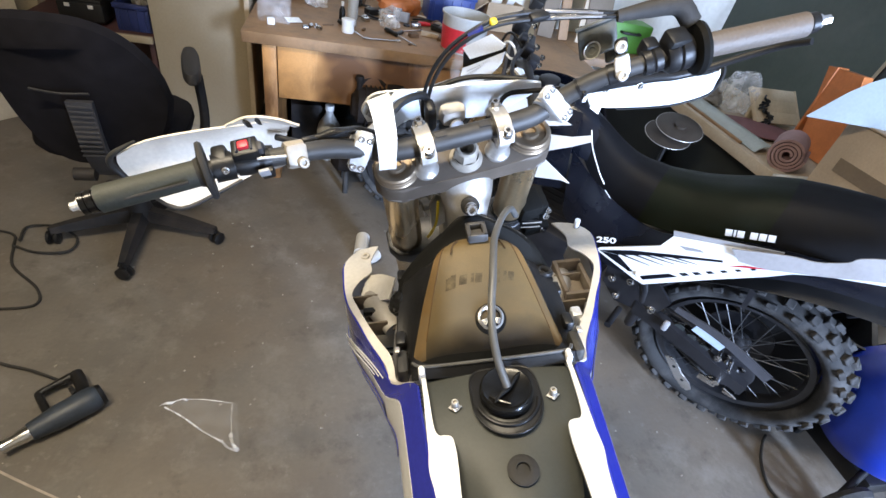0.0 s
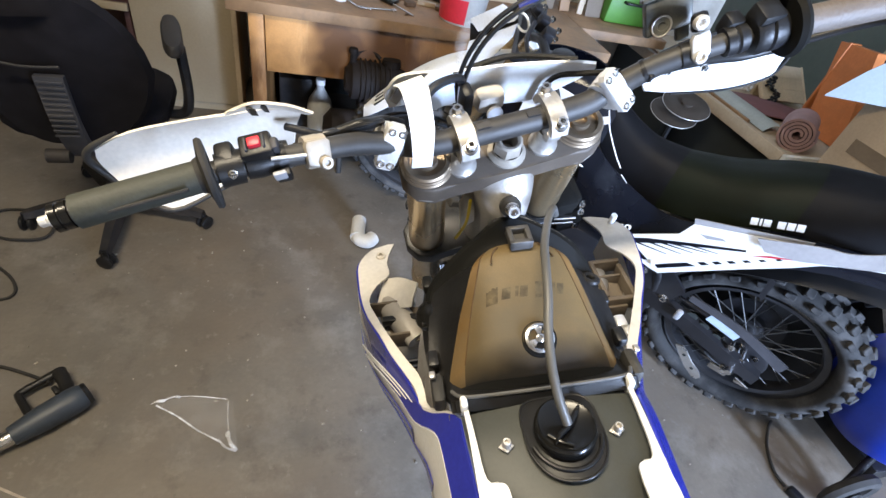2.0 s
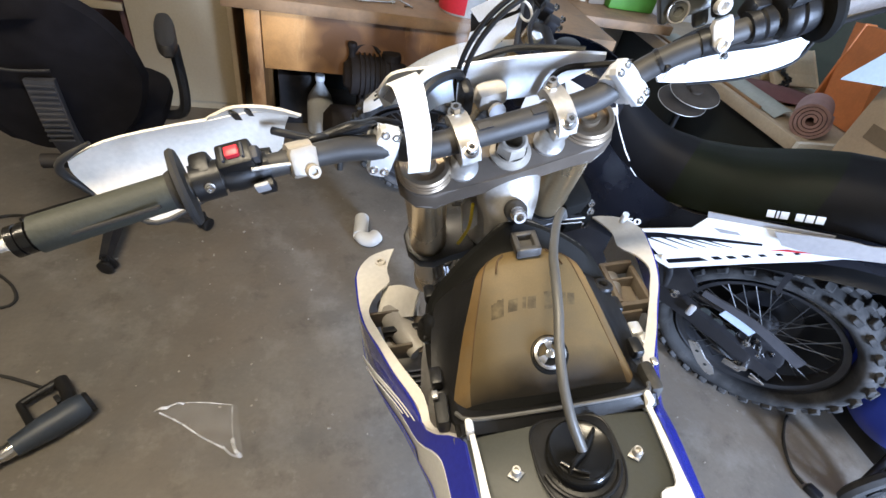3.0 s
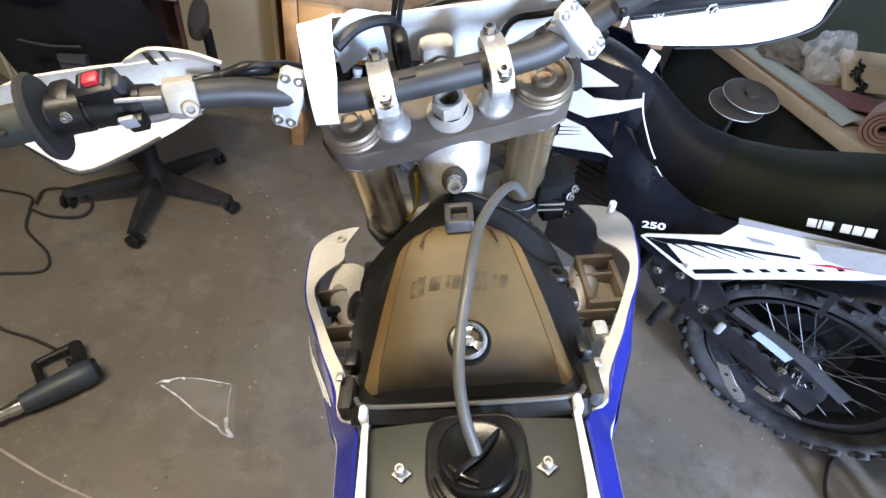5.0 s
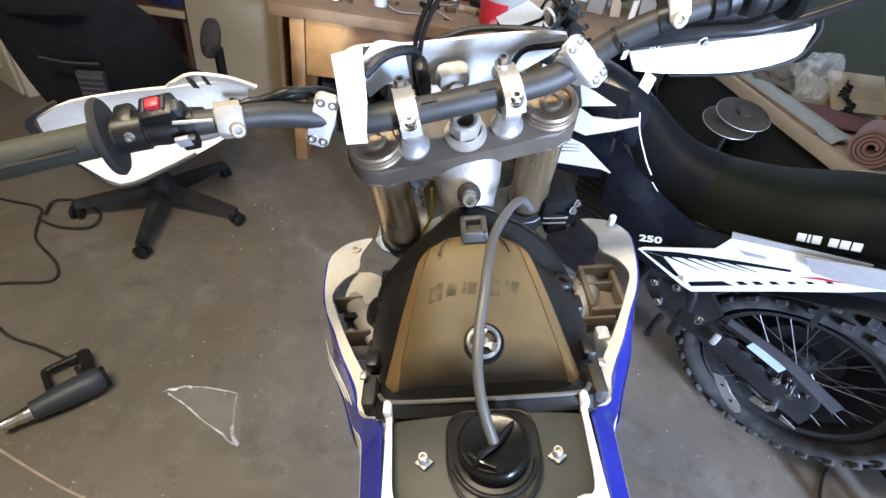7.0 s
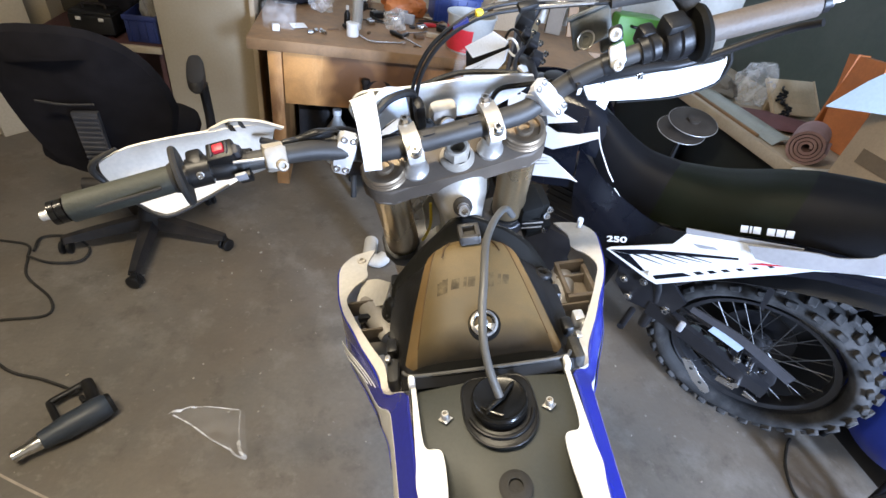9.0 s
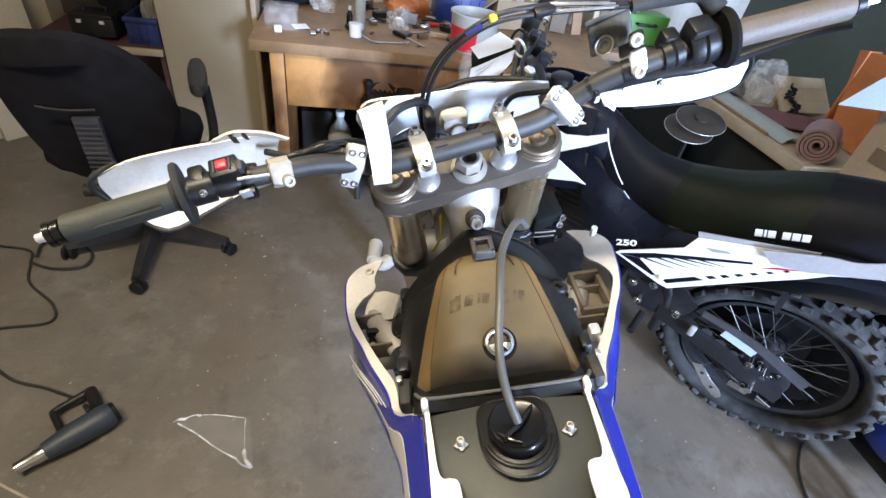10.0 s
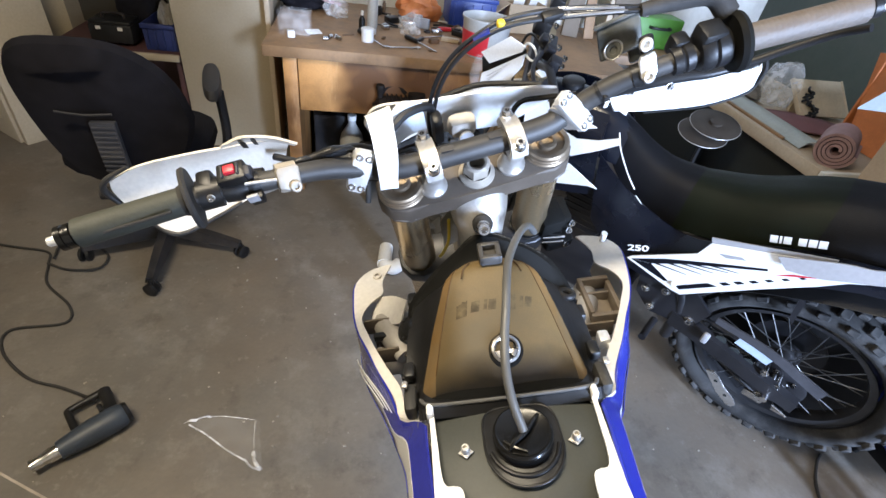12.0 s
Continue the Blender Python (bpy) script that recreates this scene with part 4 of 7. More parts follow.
sheet(tp, [[(-.113, .070, .074), (-.111, .045, .098), (-.111, .02, .098), (-.113, .0, .086), (-.116, -.014, .066), (-.118, -.016, .050)], [(-.082, .070, .080), (-.083, .045, .097), (-.086, .02, .094), (-.089, .0, .083), (-.096, -.018, .066), (-.098, -.021, .052)]], .0012, 4, 2)
steered("paper_strip", tp, PAPER, label="white paper strip wrapped over the bar")
steered("wire_cover", rbox(BM(), (-.030, .066, .024), (.014, .022, .046), .006), BLACK_PLASTIC)
pl = BM()
sheet(pl, [[(-.092, .066, .06), (-.07, .076, .074), (-.045, .08, .062)], [(-.09, .05, .03), (-.068, .058, .036), (-.045, .064, .03)]], .003, 4, 3)
steered("clear_cover", pl, surface("pale_blue_cover", (0.55, 0.60, 0.66), 0.25, var=0.08, scale=14, bump=0.05), label="pale blue-grey plastic cover")
wb = BM()
tube(wb, [(-.088, .052, .060), (-.070, .064, .063), (-.052, .072, .060), (-.036, .077, .052), (-.031, .078, .040)], .0052, 8)
steered("wire_loom", wb, BLACK_PLASTIC)
wb = BM()
tube(wb, [(-.085, .045, .032), (-.13, .042, .042), (-.17, .034, .054), (-.205, .024, .070)], .0020, 6)
steered("switch_wire", wb, BLACK_PLASTIC)
# taped knot of switch wires beside the left bracket
steered("wire_bundle", tube(BM(), [(-.214, .022, .092), (-.198, .022, .089), (-.177, .024, .085), (-.158, .024, .087), (-.146, .028, .079), (-.130, .038, .066), (-.110, .044, .045)], [.0022, .0026, .0050, .0062, .0060, .0042, .003], 10), BLACK_PLASTIC, label="black taped wire bundle")
steered("wire_tail", tube(BM(), [(-.170, .022, .088), (-.150, .018, .094), (-.137, .022, .088), (-.134, .030, .074)], .0024, 8), BLACK_PLASTIC)
wb = BM()
tube(wb, [(.125, .02, .075), (.10, .045, .052), (.075, .060, .036), (.06, .06, .0)], .0035, 6)
steered("brake_hose", wb, BLACK_PLASTIC)
wb = BM()
tube(wb, [(-.02, .105, .028), (.03, .102, .038), (.07, .088, .042), (.105, .068, .048)], .0036, 8)
steered("harness_tube", wb, BLACK_PLASTIC)

# white handguards
gl = BM()
sheet(gl, [[(-.212, .100, .030), (-.25, .110, .033), (-.29, .110, .038), (-.33, .108, .046), (-.385, .104, .053), (-.424, .100, .044)],
           [(-.224, .100, .008), (-.26, .110, .010), (-.295, .110, .012), (-.335, .104, .014), (-.39, .096, .018), (-.431, .098, .026)],
           [(-.234, .088, -.006), (-.262, .083, -.023), (-.300, .074, -.030), (-.335, .065, -.032), (-.385, .054, -.028), (-.420, .078, .004)]], .003, 3, 4)
guard = steered("handguard", gl, GUARD_DIM, label="white plastic handguard")
fin = BM()
sheet(fin, [[(-.205, .095, .030), (-.24, .110, .036), (-.27, .112, .040), (-.292, .110, .043)], [(-.200, .090, .037), (-.225, .098, .050), (-.258, .103, .059), (-.286, .109, .047)]], .003, 4, 2)
steered("guard_fin", fin, GUARD_DIM, guard)
for tri_ in ([(-.270, .1085), (-.264, .098), (-.257, .0955)], [(-.254, .1055), (-.250, .0985), (-.245, .0965)]):
    steered("guard_vent", plate(BM(), tri_, .012, Matrix.Translation((0, .001, .042))), BLACK_PLASTIC, guard)
gb = BM()
tube(gb, [(-.135, .03, .045), (-.19, .06, .028), (-.235, .092, .020)], .0045, 10)
steered("guard_arm", gb, BLACK_METAL, guard)
gb = BM()
tube(gb, [(-.395, .104, .057), (-.424, .101, .049), (-.437, .100, .036), (-.436, .096, .016), (-.412, .072, -.014), (-.385, .053, -.030), (-.335, .065, -.032), (-.300, .073, -.028)], [.002, .0035, .0042, .004, .0035, .003, .0025, .002], 10)
steered("guard_bar", gb, BAR_BLACK, guard, "black aluminium handguard bar")
gr = BM()
sheet(gr, [[(.193, .050, .015), (.252, .053, .003), (.325, .053, -.005), (.391, .050, -.011), (.420, .046, -.007)],
           [(.200, .045, -.002), (.249, .046, -.013), (.336, .046, -.029), (.406, .043, -.025), (.417, .042, -.006)],
           [(.203, .040, -.008), (.251, .040, -.025), (.350, .040, -.050), (.413, .037, -.041), (.416, .039, -.009)]], .003, 4, 4)
guard = steered("handguard", gr, WHITE_PLASTIC, label="white plastic handguard")
gr = BM()
sheet(gr, [[(.202, .052, .046), (.25, .062, .044), (.31, .064, .044), (.340, .060, .044), (.358, .056, .042)],
           [(.198, .051, .026), (.25, .057, .018), (.32, .056, .014), (.362, .054, .014), (.380, .051, .014)],
           [(.194, .051, .016), (.252, .055, .005), (.325, .055, -.003), (.390, .052, -.009), (.418, .048, -.005)]], .003, 4, 3)
steered("guard_panel", gr, BLACK_PLASTIC, guard, "black upper handguard panel")
steered("guard_edge", tube(BM(), [(.251, .038, -.028), (.30, .038, -.041), (.350, .038, -.053), (.395, .036, -.050), (.417, .035, -.040), (.424, .040, -.012), (.421, .046, .004)], [.001, .0018, .0022, .0026, .003, .0032, .002], 8), BLACK_PLASTIC, guard)
for q in ((.205, .030, .040), (.262, .030, .028)):
    steered("guard_screw", bolt_mesh(BM(), q, (0, -1, .4), .0035, .006), STEEL, guard)
gb = BM()
tube(gb, [(.154, .018, .066), (.195, .026, .052), (.235, .034, .039), (.29, .038, .026), (.324, .036, .021), (.359, .030, .029), (.398, .014, .058), (.425, -.004, .086), (.436, -.024, .108)], [.0070, .0070, .0068, .0065, .0060, .0055, .0052, .0050, .0045], 12)
steered("guard_bar", gb, BLACK_PLASTIC, guard, "black aluminium handguard bar")
steered("throttle_cable", tube(BM(), [(.134, .087, .130), (.165, .072, .131), (.207, .052, .130)], .0020, 8), STEEL, label="bright metal throttle cable pipe")

# headstock and frame
hd = BM()
lathe(hd, [(.030, -.034), (.036, -.036), (.036, -.055), (.033, -.06), (.033, -.185), (.036, -.19), (.036, -.21), (0, -.21)], None, 28)
hd.transform(STEER)
sheet(hd, [[(-.041, .676, 1.134), (-.030, .656, 1.136), (0, .647, 1.137), (.030, .656, 1.136), (.041, .676, 1.134)],
           [(-.039, .666, 1.116), (-.028, .646, 1.118), (0, .638, 1.119), (.028, .646, 1.118), (.039, .666, 1.116)],
           [(-.036, .658, 1.097), (-.026, .639, 1.098), (0, .631, 1.099), (.026, .639, 1.098), (.036, .658, 1.097)],
           [(-.030, .654, 1.074), (-.022, .637, 1.075), (0, .629, 1.076), (.022, .637, 1.075), (.030, .654, 1.074)],
           [(-.028, .668, 1.02), (-.02, .648, 1.022), (0, .640, 1.024), (.02, .648, 1.022), (.028, .668, 1.02)]], -.03, 4, 4)
headstock = part("headstock", hd, PALE_CAST, moto, "cast aluminium frame headstock")
hb = BM()
lathe(hb, [(.0128, 0), (.0128, .006), (.009, .009), (0, .009)], along((0, .629, 1.103), (0, .56, 1.122)), 24)
part("rubber_boss", hb, RUBBER, headstock)
hb = BM()
lathe(hb, [(.0085, .0), (.0085, .014), (.007, .016), (.0045, .016), (.004, .008), (0, .008)], along((0, .622, 1.105), (0, .56, 1.122)), 20)
part("head_bolt", hb, STEEL, headstock)
for side in (-1, 1):
    fs = BM()
    sheet(fs, [[(side * .035, .64, .985), (side * .070, .60, .925), (side * .096, .50, .88), (side * .092, .38, .84), (side * .085, .25, .74), (side * .085, .12, .56)],
               [(side * .035, .66, .97), (side * .085, .63, .92), (side * .10, .53, .86), (side * .095, .40, .78), (side * .09, .26, .66), (side * .085, .14, .50)]], .035, 4, 3)
    part("frame_spar", fs, CAST_ALU, moto, "cast aluminium frame spar")
    rd = BM()
    rbox(rd, (side * .125, .66, .71), (.055, .045, .28), .008)
    part("radiator", rd, BLACK_METAL, moto)
    fins = BM()
    for k in range(16):
        rbox(fins, (side * .125, .636, .585 + .0165 * k), (.05, .004, .005), 0)
    part("radiator_fins", fins, ALUMINIUM, moto)
dt = BM()
tube(dt, [(0, .68, .97), (0, .63, .75), (0, .50, .45), (0, .40, .33)], .026, 12)
part("downtube", dt, CAST_ALU, moto)

# airbox and filter
ab = BM()
sheet(ab, [[(-.108, .62, .955), (-.108, .54, .955), (-.106, .47, .965), (-.100, .440, 1.006)],
           [(-.060, .625, 1.000), (-.080, .56, .985), (-.092, .47, .988), (-.088, .436, 1.012)],
           [(0, .630, 1.010), (0, .56, .99), (0, .47, .99), (0, .434, 1.012)],
           [(.060, .625, 1.000), (.080, .56, .985), (.092, .47, .988), (.088, .436, 1.012)],
           [(.108, .62, .955), (.108, .54, .955), (.106, .47, .965), (.100, .440, 1.006)]], .012, 4, 4)
airbox = part("airbox", ab, BLACK_PLASTIC, moto, "black plastic airbox around the filter")
lip = BM()
tube(lip, [(-.098, .452, 1.004), (-.088, .440, 1.012), (-.05, .436, 1.015), (.05, .436, 1.015), (.088, .440, 1.012), (.098, .452, 1.004)], .0022, 8)
part("airbox_lip", lip, HOSE_GREY, airbox, "dusty grey airbox lip")
for side in (-1, 1):
    br = BM()
    sheet(br, [[(side * .108, .655, .945), (side * .118, .60, .945), (side * .119, .53, .950), (side * .112, .470, .962)],
               [(side * .090, .652, .975), (side * .100, .60, .975), (side * .105, .53, .970), (side * .103, .468, .966)],
               [(side * .045, .645, .99), (side * .060, .60, .985), (side * .075, .53, .975), (side * .085, .466, .966)]], .008, 4, 4)
    for q in ((.105, .625, .985), (.113, .565, .985), (.112, .505, .985)):
        rbox(br, (side * q[0], q[1], q[2]), (.014, .022, .016), .004)
    part("airbox_bracket", br, BLACK_PLASTIC, airbox)
hood_out = [(-.110, .580, .990), (-.104, .600, 1.004), (-.082, .612, 1.026), (-.057, .620, 1.048), (-.037, .625, 1.062), (-.018, .630, 1.078), (0, .632, 1.086), (.022, .630, 1.078), (.040, .627, 1.067), (.058, .624, 1.058), (.084, .615, 1.038), (.104, .600, 1.008), (.112, .580, .990)]
hood_in = [(-.092, .560, .985), (-.080, .572, 1.000), (-.062, .586, 1.018), (-.048, .594, 1.036), (-.036, .599, 1.046), (-.018, .602, 1.050), (0, .603, 1.050), (.018, .602, 1.050), (.036, .599, 1.046), (.048, .594, 1.036), (.062, .586, 1.018), (.080, .572, 1.000), (.092, .560, .985)]
hood = sheet(BM(), [[Vector(q) + Vector((0, .012, -.045)) for q in hood_out], hood_out, [(Vector(p) + Vector(q)) / 2 + Vector((0, 0, -.004)) for p, q in zip(hood_out, hood_in)], hood_in], .003, 3, 3)
part("airbox_hood", hood, MATT_BLACK, airbox, "black rubber hood behind the filter")
part("hood_hem", tube(BM(), hood_out, .0022, 8), DUSTY_BLACK, airbox)
part("rubber_boss", lathe(BM(), [(0, .014), (.010, .014), (.016, .011), (.019, .004), (.019, -.01), (0, -.01)], along((-.108, .570, .986), (-.150, .560, 1.020)), 24), GLOSS_BLACK, airbox)
COVER = ((.600, 1.056, .036, .010, .016), (.594, 1.073, .046, .010, .012), (.577, 1.079, .056, .013, .008), (.552, 1.069, .067, .022, .004), (.527, 1.055, .078, .031, 0), (.502, 1.041, .088, .039, 0), (.480, 1.029, .096, .043, 0), (.464, 1.016, .099, .036, 0), (.450, 1.000, .100, .025, 0))


def cover_point(row, s):
    b, c, w, d, bow = row
    return (w * s, b - bow * s ** 4, c - d * abs(s) ** 3.2)


def cover_strip(s0, s1, n, r0=0, r1=9):
    """A lengthwise strip of the domed filter top between two fractions of its width."""
    return [[cover_point(row, s0 + (s1 - s0) * k / n) for k in range(n + 1)] for row in COVER[r0:r1]]


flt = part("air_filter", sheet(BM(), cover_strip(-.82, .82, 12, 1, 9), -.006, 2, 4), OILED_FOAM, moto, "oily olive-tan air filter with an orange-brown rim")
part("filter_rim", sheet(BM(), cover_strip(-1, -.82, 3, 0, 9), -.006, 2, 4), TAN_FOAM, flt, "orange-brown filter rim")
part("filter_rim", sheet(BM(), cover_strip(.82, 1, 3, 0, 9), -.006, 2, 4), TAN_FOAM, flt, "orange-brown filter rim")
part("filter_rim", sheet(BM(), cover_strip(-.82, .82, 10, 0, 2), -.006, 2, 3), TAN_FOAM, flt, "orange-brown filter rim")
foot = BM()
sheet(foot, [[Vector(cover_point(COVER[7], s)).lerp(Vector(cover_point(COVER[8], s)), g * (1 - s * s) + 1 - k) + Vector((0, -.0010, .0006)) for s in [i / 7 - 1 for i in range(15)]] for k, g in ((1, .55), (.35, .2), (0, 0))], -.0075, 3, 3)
part("filter_foot", foot, MATT_BLACK, flt, "black filter foot")
for side in (-1, 1):
    part("filter_seam", tube(BM(), [Vector(cover_point(r, side * .82)) + Vector((0, 0, .0001)) for r in COVER[1:7]], .0007, 6), SEAM_BROWN, flt)
    part("filter_stitch", tube(BM(), [Vector(cover_point(COVER[2], side * f)) + Vector((0, dy, .0008)) for f, dy in ((.42, .008), (.56, 0), (.64, -.014))], .0010, 6), SEAM_BROWN, flt)


def on_cover(x, y, lift=.0):
    """A point on the filter's top at the place (x, y)."""
    ys = [row[0] for row in COVER[::-1]]
    c, w, d = (float(np.interp(y, ys, [row[i] for row in COVER[::-1]])) for i in (1, 2, 3))
    return Vector((x, y, c - d * abs(x / w) ** 3.2 + lift))


for x, w, h in ((-.040, .013, .016), (-.024, .010, .011), (-.012, .004, .012), (-.004, .009, .011), (.016, .014, .016), (.030, .004, .012), (.038, .008, .011)):
    part("print_block", sheet(BM(), [[on_cover(x + w * f + g * .003, .532 + h * g, .0002) for f in (-.5, 0, .5)] for g in (.5, 0, -.5)], .0001, 2, 2), PRINT, flt, "faded dark print")
for side in (-1, 1):
    collar = BM()
    inner_row = [Vector(cover_point(row, side)) + Vector((0, 0, -.004)) for row in COVER[:8]]
    outer_row = [Vector((side * x, y, z)) for x, y, z in ((.070, .640, 1.000), (.086, .624, 1.003), (.098, .600, 1.005), (.107, .570, 1.003), (.113, .540, .995), (.116, .512, .982), (.116, .490, .972), (.114, .468, .972))]
    sheet(collar, [inner_row, [(a + b) / 2 + Vector((0, 0, -.006)) for a, b in zip(inner_row, outer_row)], outer_row], .004 * side, 2, 3)
    part("airbox_collar", collar, BLACK_PLASTIC, airbox)
    part("corner_bracket", rbox(BM(), (side * .111, .466, .982), (.015, .036, .026), .006), DUSTY_BLACK, airbox, "dusty black corner bracket")
    part("bracket_bolt", rbox(BM(), (side * .116, .476, 1.002), (.007, .009, .005), .002, None), MOUNT_GREY, airbox)
part("boss_ring", ring(BM(), .0085, .0042, pose(.099, .579, 1.010, -10, 12), 20), BLACK_PLASTIC, airbox)
fb = BM()
M = along((.003, .487, 1.0285), (.003, .440, 1.1165))
lathe(fb, [(.0118, .003), (.0120, .008), (.0135, .0095), (.0160, .0085), (.0172, .004), (.0172, .001)], M, 36)
wing = part("filter_bolt", fb, STEEL, flt, "round chromed filter bolt with three spokes")
part("bolt_dish", lathe(BM(), [(0, .004), (.0122, .004), (.0125, .001)], M, 32), GLOSS_BLACK, wing)
part("bolt_seal", ring(BM(), .0182, .0022, M @ Matrix.Translation((0, 0, .002)), 32), MATT_BLACK, wing)
part("bolt_hub", lathe(BM(), [(.0052, .004), (.0048, .0095), (.0035, .0105), (.0028, .0105), (.0025, .008), (0, .008)], M, 20), STEEL, wing)
for k in range(3):
    a = radians(90 + 120 * k)
    turn = M @ Matrix.Rotation(a, 4, "Z")
    part("spoke", plate(BM(), [(.003, -.0022), (.0095, -.0030), (.0130, -.0058), (.0130, .0058), (.0095, .0030), (.003, .0022)], .004, turn @ Matrix.Translation((0, 0, .0042)), .0008), STEEL, wing)

# square coupler and vent hose
sq = BM()
for x, y, sx, sy in ((-.0105, 0, .006, .028), (.0105, 0, .006, .028), (0, -.011, .027, .006), (0, .011, .027, .006)):
    rbox(sq, (x, y, .004), (sx, sy, .012), .0015, pose(.002, .587, 1.085, 4))
rbox(sq, (0, 0, -.002), (.022, .023, .006), 0, pose(.002, .587, 1.085, 4))
part("square_clip", sq, surface("dark_grey_clip", (0.06, 0.057, 0.054), 0.45, var=0.15, scale=20, bump=0.1), moto, "dark grey square plastic clip")
ho = BM()
tube(ho, [(.075, .665, 1.05), (.060, .640, 1.082), (.040, .602, 1.098), (.020, .553, 1.107), (.011, .518, 1.107), (.004, .484, 1.099), (-.002, .459, 1.087), (-.006, .430, 1.072), (-.004, .407, 1.052), (.003, .389, 1.029)], .0046, 12, 5)
part("vent_hose", ho, HOSE_GREY, moto, "grey rubber tank vent hose")

# fuel tank and cap
tk = BM()
rows = []
for b, c, w, drop in ((.434, 1.004, .092, .012), (.40, 1.006, .090, .010), (.36, 1.004, .084, .012), (.32, 1.002, .070, .02), (.27, 1.000, .060, .03), (.20, .99, .058, .04), (.10, .975, .055, .05)):
    rows.append([(w * s, b, c - drop * abs(s) ** 2.5) for s in (-1, -.8, -.5, -.2, 0, .2, .5, .8, 1)])
sheet(tk, rows, -.02, 3, 4)
tank = part("fuel_tank", tk, TANK_GREY, moto, "dark grey plastic fuel tank")
sh = BM()
sheet(sh, [[(-.10, .434, .99), (-.098, .36, .985), (-.09, .25, .97), (-.08, .1, .95)], [(-.10, .44, .80), (-.11, .36, .78), (-.10, .25, .76), (-.09, .1, .75)]], .004)
sheet(sh, [[(.10, .434, .99), (.098, .36, .985), (.09, .25, .97), (.08, .1, .95)], [(.10, .44, .80), (.11, .36, .78), (.10, .25, .76), (.09, .1, .75)]], .004)
part("tank_side", sh, TANK_GREY, tank)
nk = BM()
CAP = pose(.003, .390, 1.006, -3)
well = [(.0385 * math.copysign(abs(math.cos(a)) ** (.45 if math.sin(a) > 0 else .9), math.cos(a)), .043 * math.copysign(abs(math.sin(a)) ** (.45 if math.sin(a) > 0 else 1.0), math.sin(a)) - .003) for a in [6.2831853 * k / 40 for k in range(40)]]
plate(nk, well, .0025, CAP, .0015)
recess = part("cap_recess", nk, BLACK_PLASTIC, tank)
part("well_rim", tube(BM(), [CAP @ Vector((x, y, .002)) for x, y in well + well[:1]], .0013, 8, 1), BLACK_PLASTIC, recess)
part("well_lip", tube(BM(), [CAP @ Vector((.0345 * math.cos(a), .0350 * math.sin(a) - .002, .005)) for a in [radians(q) for q in range(195, 350, 11)]], .0022, 8, 2), BLACK_PLASTIC, recess)
fcap = BM()
lathe(fcap, [(.0295, .003), (.030, .014), (.0290, .018), (.027, .0195), (.024, .0175), (.0, .0175)], CAP, 40)
cap = part("fuel_cap", fcap, GLOSS_BLACK, tank, "black screw fuel cap")
rib = BM()
tube(rib, [CAP @ Vector(v) for v in ((.018, .017, .018), (.012, .009, .021), (.002, -.003, .022), (-.010, -.011, .021), (-.016, -.018, .018))], [.0016, .0028, .0028, .0028, .0016], 8)
tube(rib, [CAP @ Vector(v) for v in ((-.020, -.008, .018), (-.011, -.016, .019), (.0, -.021, .018))], .0018, 8)
part("cap_handle", rib, GLOSS_BLACK, cap)
for x in (-.055, .055):
    bt = BM()
    M = pose(x, .386, 1.0055) @ Matrix.Scale(.8, 4)
    lathe(bt, [(.0, .0), (.0060, .0), (.0060, .003), (.0050, .0035), (.0050, .013), (.0042, .014), (.0030, .014), (.0026, .008), (0, .008)], M, 20)
    plate(bt, [(-.010, 0), (0, -.008), (.010, 0), (0, .008)], .0016, M, .001)
    part("tank_bolt", bt, CAST_ALU, tank)
gm = BM()
lathe(gm, [(.0, .0), (.020, .0), (.021, .006), (.015, .009), (.009, .009), (.0085, .004), (.0, .004)], pose(.003, .309, 1.001) @ Matrix.Scale(.76, 4), 24)
part("grommet", gm, RUBBER, tank)


